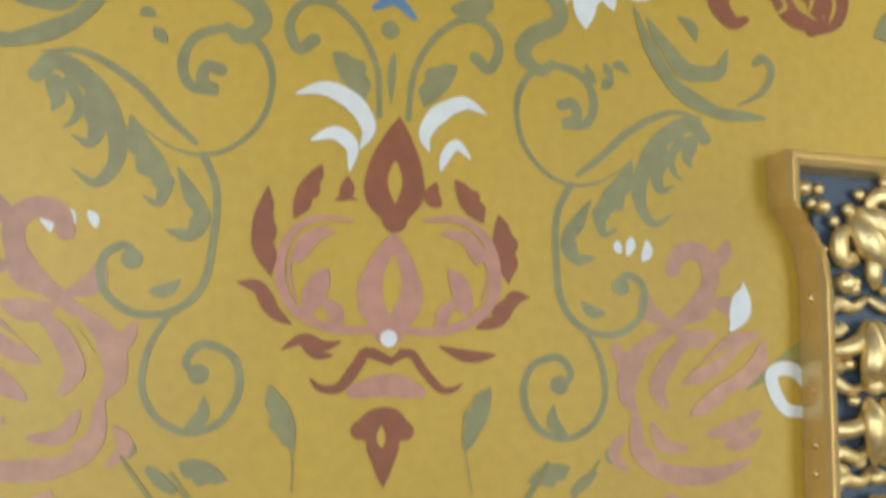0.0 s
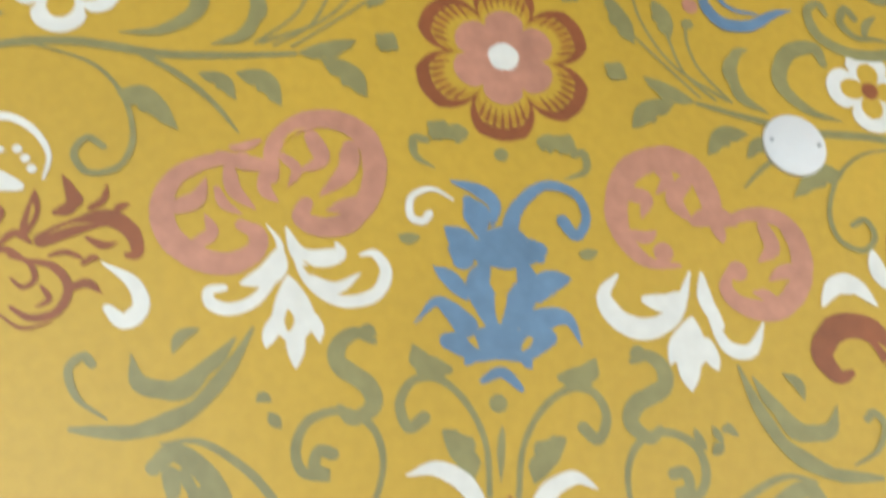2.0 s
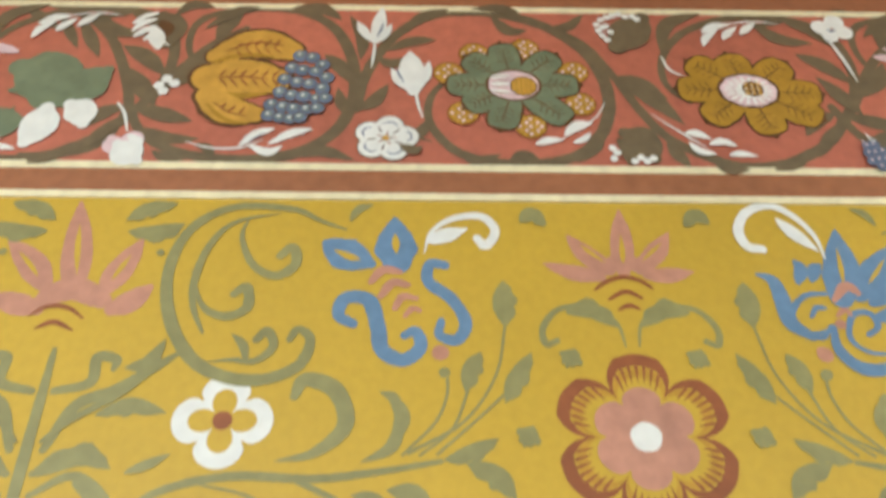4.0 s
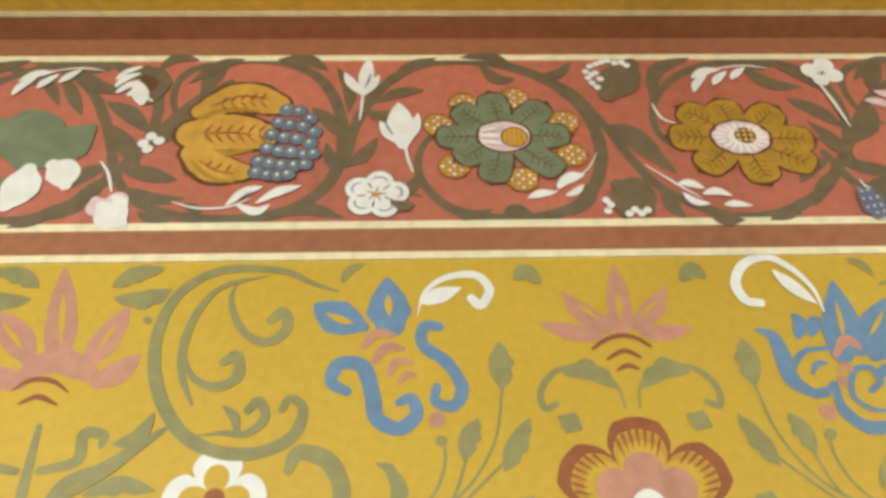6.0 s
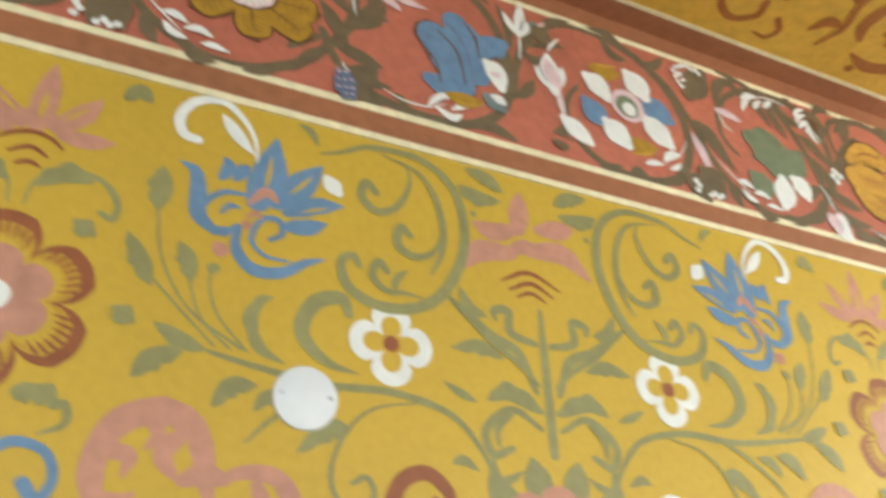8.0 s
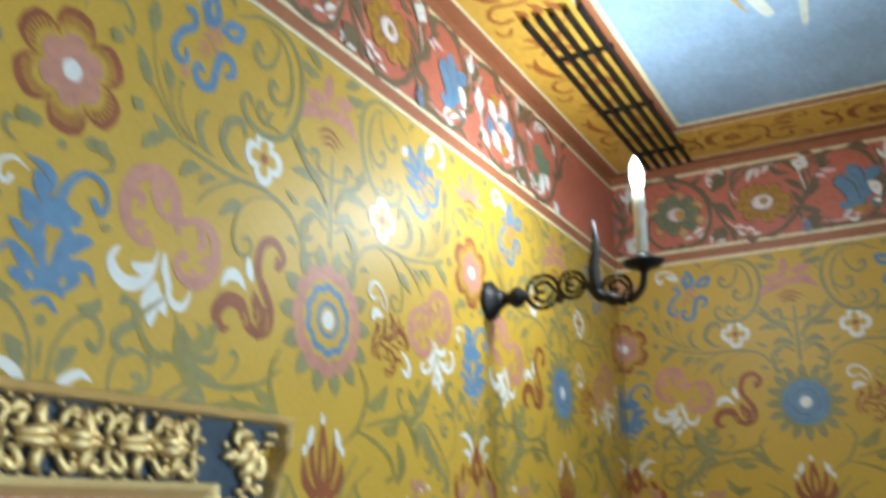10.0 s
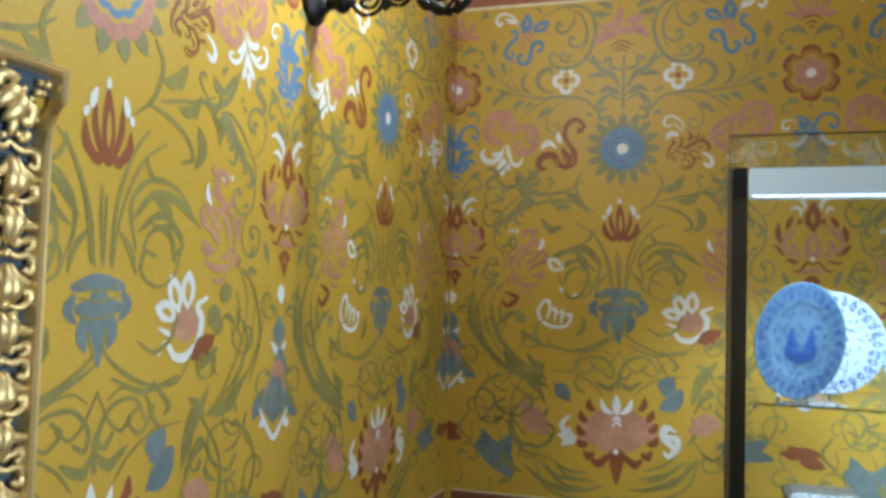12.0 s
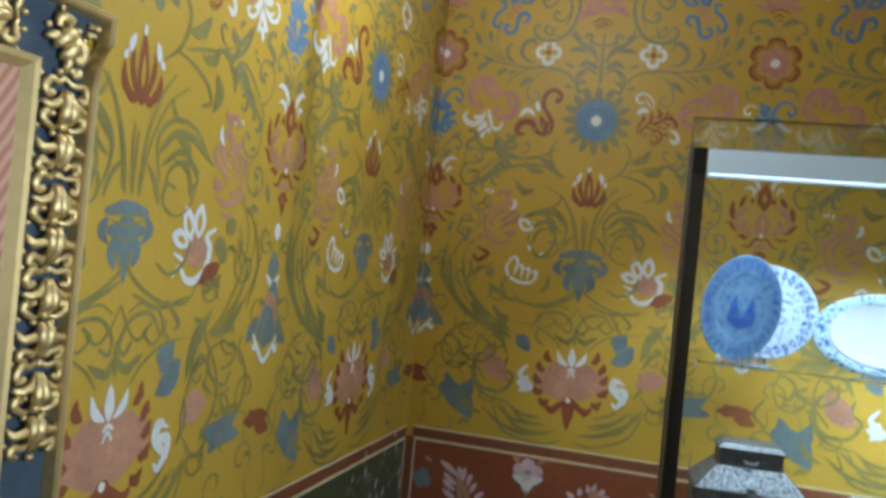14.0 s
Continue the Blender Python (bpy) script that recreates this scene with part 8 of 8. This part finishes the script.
    corner = carving("carved_corner_leaf", (
        (0.004, 0.016, 0.003, (0.004, -0.004, 0.03), (0.012, -0.012, 0.0), (0.012, -0.006, -0.03)),
        (0.003, 0.010, 0.006, (0.008, -0.006, 0.02), (0.03, -0.010, 0.024), (0.042, -0.008, 0.008), (0.030, -0.008, -0.002)),
        (0.003, 0.009, 0.003, (0.008, -0.006, -0.01), (0.026, -0.010, -0.02), (0.036, -0.006, -0.036))),
        ((0, 0.034, 0.007), (0.05, 0.026, 0.006), (0.046, -0.018, 0.006), (0.02, 0.036, 0.006)))
    first = True
    for x in (FX0 + 0.088, FX1 - 0.088):
        for z, turn in ((FZ1 - 0.062, 45 if x < 1 else -45), (FZ0 + 0.062, 135 if x < 1 else -135)):
            ob = corner if first else new("carved_corner_leaf", corner.data)
            ob.parent, first = thing, False
            ob.matrix_world = pose(x + (0.008 if x < 1 else -0.008), -0.012, z - 0.008, 0, -turn) @ Matrix.Diagonal((0.95, 0.9, 0.98, 1))
            tagged(ob, "gilded carved corner leaf")
    for x, s in ((FX0, 1), (FX1, -1)):
        for a, b, r in ((0.028, 0.030, 0.0075), (0.042, 0.030, 0.006), (0.046, 0.046, 0.007), (0.034, 0.044, 0.005), (0.066, 0.115, 0.010)):
            bm = bmesh.new()
            bead(bm, (x + s * a, -0.016, FZ1 - b), r)
            part("berry", bm, GILT, thing, "", True)


gilt_frame()


# ---- wall sconce ----
def wall_sconce(x, z):
    lamp = tagged(new("wall_sconce"), "black wrought iron wall sconce with a lit electric candle", "wall lamp")
    lamp.location = (x, 0, z)
    out = pose(0, 0, 0, 90)
    bm = bmesh.new()
    lathe(bm, [(0.052, 0.0), (0.052, 0.008), (0.046, 0.016), (0.034, 0.022), (0.026, 0.034), (0.018, 0.046)], 28, out)
    part("wall_plate", bm, IRON, lamp, "", True)
    bm = bmesh.new()
    lathe(bm, [(0.018, 0.044), (0.015, 0.060), (0.024, 0.070), (0.028, 0.082), (0.022, 0.094), (0.013, 0.102), (0.013, 0.112)], 24, out)
    part("turned_boss", bm, IRON, lamp, "", True)

    def ring(name, cy, cz, r, bar):
        bm = bmesh.new()
        tube(bm, [(0, cy + r * math.cos(a), cz + r * math.sin(a)) for a in (2 * math.pi * k / 14 for k in range(15))], bar, bar, bar, 8, 1.0, 3)
        for s in (-1, 1):
            tube(bm, [(0, cy - r * 0.8, cz), (0, cy - r * 0.2, cz + s * r * 0.6), (0, cy + r * 0.45, cz + s * r * 0.35), (0, cy + r * 0.25, cz), (0, cy - r * 0.1, cz + s * r * 0.1)], bar * 0.7, bar * 1.1, bar * 0.8, 6)
        part(name, bm, IRON, lamp, "pierced iron scroll ring", True)
    ring("scroll_ring", -0.150, 0.006, 0.042, 0.0055)
    ring("scroll_ring", -0.228, 0.014, 0.033, 0.005)
    ring("scroll_ring", -0.340, -0.012, 0.036, 0.005)
    bm = bmesh.new()
    tube(bm, [(0, -0.19, -0.026), (0, -0.205, -0.012), (0, -0.19, 0.0)], 0.006, 0.008, 0.004, 8)
    tube(bm, [(0, -0.255, 0.0), (0, -0.275, 0.01), (0, -0.295, -0.02), (0, -0.315, -0.03)], 0.006, 0.016, 0.008, 8)
    tube(bm, [(0, -0.29, -0.01), (0, -0.285, 0.05), (0, -0.295, 0.11), (0, -0.29, 0.17)], 0.016, 0.013, 0.004, 8)
    tube(bm, [(0, -0.31, -0.02), (0, -0.36, -0.045), (0, -0.40, -0.02), (0, -0.41, 0.02)], 0.010, 0.010, 0.008, 8)
    part("bracket_arm", bm, IRON, lamp, "", True)
    up = Matrix.Translation((0, -0.41, 0.02))
    bm = bmesh.new()
    lathe(bm, [(0.010, 0.0), (0.014, 0.008), (0.040, 0.014), (0.050, 0.024), (0.051, 0.028), (0.046, 0.026), (0.018, 0.018), (0.017, 0.045)], 28, up)
    part("drip_pan", bm, IRON, lamp, "", True)
    bm = bmesh.new()
    lathe(bm, [(0.014, 0.020), (0.014, 0.205), (0.012, 0.21), (0.0, 0.21)], 20, up)
    part("candle_sleeve", bm, WAX, lamp, "white candle sleeve", True)
    bm = bmesh.new()
    lathe(bm, [(0.007, 0.21), (0.013, 0.224), (0.0165, 0.244), (0.013, 0.268), (0.006, 0.288), (0.0, 0.298)], 16, up)
    flame = part("bulb", bm, BULB, lamp, "lit candle bulb", True)
    flame.visible_shadow = False


wall_sconce(2.5, 2.295)


# ---- display case ----
CX0, CX1, CY0, CY1, CZ0, CZ1 = 2.95, 3.60, -2.45, -0.965, 0.80, 1.945


def display_case():
    case = tagged(new("display_case"), "black metal display case with glass panes and a lit hood", "display case")
    case.location = (CX0, CY1, 0)

    def bar(name, mat, x0, y0, z0, x1, y1, z1, label="", bevel=0.003):
        bm = bmesh.new()
        box(bm, x0 - CX0, y0 - CY1, z0, x1 - CX0, y1 - CY1, z1)
        if bevel:
            bmesh.ops.bevel(bm, geom=bm.edges[:], offset=bevel, segments=2, affect="EDGES")
        return part(name, bm, mat, case, label)
    bar("post", BLACKMETAL, CX0 + 0.004, CY1 - 0.05, 0.8, CX0 + 0.03, CY1 - 0.012, CZ1 - 0.004)
    bar("post", BLACKMETAL, CX0 + 0.004, CY0 + 0.012, 0.8, CX0 + 0.03, CY0 + 0.05, CZ1 - 0.004)
    bar("edge_trim", STEEL, CX0, CY1 - 0.011, 0.8, CX0 + 0.024, CY1, CZ1, "thin steel edge")
    bar("hood", HOOD_GLOW, CX0 + 0.006, CY0 + 0.052, CZ1 - 0.074, CX0 + 0.12, CY1 - 0.052, CZ1 - 0.006, "pale steel hood, its reflected light given as glow")
    bar("light_strip", STRIP, CX0 + 0.010, CY0 + 0.06, CZ1 - 0.079, CX0 + 0.018, CY1 - 0.06, CZ1 - 0.0745, "lit strip", 0)
    bar("base", BLACKMETAL, CX0, CY0, 0.0, CX1, CY1, 0.79)
    bar("plinth_board", IVORY, CX0 + 0.01, CY0 + 0.01, 0.791, CX1 - 0.01, CY1 - 0.012, 0.80, "pale display floor")
    bar("top_rail", BLACKMETAL, CX0 + 0.046, CY0, 2.029, CX0 + 0.052, CY1 - 0.002, 2.033, "thin dark edge of the glass top", 0.001)
    for name, c in (("front_pane", (CX0 - 0.001, CY0, 0.8, CX0 + 0.003, CY1 - 0.012, CZ1 - 0.08)), ("side_pane", (CX0 + 0.053, CY1 - 0.006, 0.8, CX1, CY1 - 0.002, 2.0285)),
                    ("upper_pane", (CX0 + 0.047, CY0, CZ1 + 0.002, CX0 + 0.051, CY1 - 0.007, 2.0285)), ("top_pane", (CX0 + 0.053, CY0, 2.029, CX1, CY1 - 0.007, 2.033))):
        ob = bar(name, GLASS, *c, "clear glass pane", 0)
        ob.visible_shadow = False
    shelf = bar("glass_shelf", GLASS, CX0 + 0.12, CY0 + 0.02, 1.330, CX1 - 0.05, CY1 - 0.075, 1.338, "clear glass shelf", 0.001)
    shelf.visible_shadow = False
    for y in (CY1 - 0.08, CY0 + 0.03):
        bar("shelf_bracket", STEEL, CX0 + 0.13, y, 1.318, CX0 + 0.16, y + 0.012, 1.3295)


display_case()


def plate(radius, m, label, well=DELFT, rim=DELFT_RIM, scene_on=False):
    thing = tagged(new("plate"), label, "plate", "plates in the display case")
    thing.matrix_world = m
    bm = bmesh.new()
    lathe(bm, [(0.0, 0.002), (radius * 0.5, 0.003), (radius * 0.62, 0.006), (radius * 0.66, 0.009)], 48, caps=False)
    part("well", bm, well, thing, "painted well", True)
    bm = bmesh.new()
    lathe(bm, [(radius * 0.66, 0.009), (radius * 0.97, 0.016), (radius, 0.018), (radius * 0.99, 0.014), (radius * 0.66, 0.003), (radius * 0.5, -0.006), (0.0, -0.006)], 48, caps=False)
    part("rim", bm, rim, thing, "rim with cobalt rings", True)
    bm = bmesh.new()
    for k in range(30):
        a = 2 * math.pi * k / 30
        c = Vector((radius * 0.83 * math.cos(a), radius * 0.83 * math.sin(a), 0.0138))
        u = Vector((math.cos(a), math.sin(a), 0.15)).normalized() * radius * 0.085
        v = Vector((-math.sin(a), math.cos(a), 0)) * radius * 0.05
        vs = [bm.verts.new(c + u * math.cos(t) + v * math.sin(t)) for t in (math.pi * j / 5 for j in range(10))]
        ws = [bm.verts.new(c + 0.55 * (u * math.cos(t) + v * math.sin(t)) + Vector((0, 0, 0.0004))) for t in (math.pi * j / 5 for j in range(10))]
        for j in range(10):
            bm.faces.new((vs[j], vs[(j + 1) % 10], ws[(j + 1) % 10], ws[j]))
    part("rim_rings", bm, COBALT, thing, "cobalt painted rings")
    if scene_on:
        bm = bmesh.new()
        for s in (-1, 1):
            vs = [bm.verts.new((x * radius, y * radius, 0.0045)) for x, y in ((s * 0.06, -0.16), (s * 0.34, -0.16), (s * 0.22, 0.26))]
            bm.faces.new(vs if s > 0 else vs[::-1])
        vs = [bm.verts.new((0.36 * radius * math.cos(a), -0.18 * radius + 0.2 * radius * math.sin(a), 0.0047)) for a in (math.pi + math.pi * k / 10 for k in range(11))]
        bm.faces.new(vs)
        part("painted_scene", bm, COBALT, thing, "cobalt boat scene")
    return thing


COBALT = material("cobalt_glaze", (0.025, 0.07, 0.24), 0.25, coat=0.3)


def facing(x, y, z, tx, ty, tz):
    """A pose whose local z looks from one place towards another."""
    return Matrix.Translation((x, y, z)) @ (Vector((tx, ty, tz)) - Vector((x, y, z))).to_track_quat("Z", "Y").to_matrix().to_4x4()


plate(0.160, facing(3.20, -1.160, 1.497, 1.9, 0.25, 1.75), "blue and white delft charger on a stand, with a painted scene", CHARGER, CHARGER, True)
plate(0.146, facing(3.33, -1.240, 1.49, 1.6, -1.05, 1.75), "blue and white delft plate leaning behind the charger", DELFT_RIM, DELFT_RIM)


def oval_dish():
    thing = tagged(new("oval_dish"), "white oval delft dish with a blue rim", "dish")
    thing.matrix_world = facing(3.22, -1.56, 1.455, 1.4, -1.35, 1.75) @ Matrix.Diagonal((1.0, 0.62, 1.0, 1.0))
    bm = bmesh.new()
    lathe(bm, [(0.0, 0.002), (0.14, 0.002), (0.155, 0.012), (0.15, 0.0), (0.0, -0.006)], 48, caps=False)
    part("well", bm, WHITE_GLAZE, thing, "white glazed well", True)
    bm = bmesh.new()
    lathe(bm, [(0.155, 0.012), (0.198, 0.022), (0.20, 0.019), (0.15, 0.004)], 48, caps=False)
    part("rim", bm, DISH_RIM, thing, "blue painted rim", True)


oval_dish()


def dish_stand(x, y, z):
    thing = tagged(new("plate_stand"), "small clear acrylic plate stand on the glass shelf", "plate stand", "plate stands")
    thing.location = (x, y, z)
    for s in (-1, 1):
        bm = bmesh.new()
        tube(bm, [(-0.05, s * 0.03, 0.012), (-0.03, s * 0.03, 0.004), (0.05, s * 0.03, 0.004)], 0.004, 0.004, 0.004, 8)
        part("foot", bm, IVORY, thing, "", True)
        bm = bmesh.new()
        tube(bm, [(0.0, s * 0.03, 0.006), (0.05, s * 0.022, 0.05), (0.075, s * 0.012, 0.11)], 0.004, 0.004, 0.003, 8)
        part("prop", bm, IVORY, thing, "", True)


dish_stand(3.21, -1.13, 1.338)
dish_stand(3.35, -1.215, 1.338)
dish_stand(3.24, -1.56, 1.338)


def frustum(bm, x0, y0, z0, x1, y1, a0, b0, a1, b1, z1):
    lo = [bm.verts.new(p) for p in ((x0, y0, z0), (x1, y0, z0), (x1, y1, z0), (x0, y1, z0))]
    hi = [bm.verts.new(p) for p in ((a0, b0, z1), (a1, b0, z1), (a1, b1, z1), (a0, b1, z1))]
    bm.faces.new(lo[::-1])
    bm.faces.new(hi)
    for k in range(4):
        bm.faces.new((lo[k], lo[(k + 1) % 4], hi[(k + 1) % 4], hi[k]))


def casket(name, label, m, w, d, scale, dark, bright):
    """A stepped casket: a box, a sloping lid and a small box on top."""
    thing = tagged(new(name), label, "casket")
    thing.matrix_world = m
    k = scale
    bm = bmesh.new()
    box(bm, -w, -d, 0.0, w, d, 0.125 * k)
    box(bm, -w - 0.006, -d - 0.006, 0.125 * k, w + 0.006, d + 0.006, 0.150 * k)
    bmesh.ops.bevel(bm, geom=bm.edges[:], offset=0.003, segments=2, affect="EDGES")
    part("body", bm, dark, thing)
    bm = bmesh.new()
    frustum(bm, -w, -d, 0.150 * k, w, d, -0.62 * w, -0.62 * d, 0.62 * w, 0.62 * d, 0.205 * k)
    part("sloping_lid", bm, bright, thing, "embossed silver slope")
    bm = bmesh.new()
    box(bm, -0.58 * w, -0.58 * d, 0.205 * k, 0.58 * w, 0.58 * d, 0.245 * k)
    box(bm, -0.62 * w, -0.62 * d, 0.245 * k, 0.62 * w, 0.62 * d, 0.252 * k)
    part("top_box", bm, dark, thing)
    bm = bmesh.new()
    frustum(bm, -0.61 * w, -0.61 * d, 0.252 * k, 0.61 * w, 0.61 * d, -0.5 * w, -0.5 * d, 0.5 * w, 0.5 * d, 0.262 * k)
    part("top_plate", bm, bright, thing, "embossed silver top")
    for z, r in ((0.225 * k, 0.58), (0.135 * k, 1.04)):
        bm = bmesh.new()
        tube(bm, [(-r * w - 0.002, -0.02, z), (-r * w - 0.012, -0.012, z - 0.006), (-r * w - 0.012, 0.012, z - 0.006), (-r * w - 0.002, 0.02, z)], 0.002, 0.003, 0.002, 6)
        part("handle", bm, STEEL, thing, "small steel handle", True)
    bm = bmesh.new()
    box(bm, -w - 0.010, -0.014, 0.115 * k, -w - 0.003, 0.014, 0.165 * k)
    part("lock_plate", bm, bright, thing, "pierced lock plate")
    return thing


def fret(thing, w, d, k):
    """Dark fretwork let into the face of the pale casket."""
    for s in (-1, 1):
        for a in ((0.2, 0.9, 0.100, 0.112), (0.2, 0.9, 0.030, 0.042), (0.2, 0.3, 0.042, 0.100), (0.8, 0.9, 0.042, 0.100), (0.45, 0.65, 0.058, 0.082)):
            bm = bmesh.new()
            y0, y1 = sorted((s * a[0] * d, s * a[1] * d))
            box(bm, -w - 0.0012, y0, a[2] * k, -w + 0.002, y1, a[3] * k)
            part("inlay", bm, IRON, thing, "dark inlaid fret")


casket("silver_casket", "dark stepped casket with embossed silver lid", pose(3.22, -1.215, 0.80, 0, 0, 4), 0.12, 0.155, 1.13, DARKWOOD, SILVER)
pale = casket("ivory_casket", "small pale stepped casket", pose(3.22, -1.56, 0.80, 0, 0, -8), 0.07, 0.09, 0.66, IVORY, IVORY)
fret(pale, 0.07, 0.09, 0.66)


# ---- windows behind the camera ----
for x in WIN:
    win = tagged(new("window"), "tall white casement window with clear panes", "window", "", "structure")
    win.location = (x, YS, 0.8)
    for a in ((-0.65, -0.2, 0.0, -0.58, -0.12, 1.9), (0.58, -0.2, 0.0, 0.65, -0.12, 1.9), (-0.58, -0.2, 0.0, 0.58, -0.12, 0.07), (-0.58, -0.2, 1.83, 0.58, -0.12, 1.9), (-0.03, -0.19, 0.07, 0.03, -0.13, 1.83)):
        bm = bmesh.new()
        box(bm, *a)
        part("window_frame", bm, WAX, win)
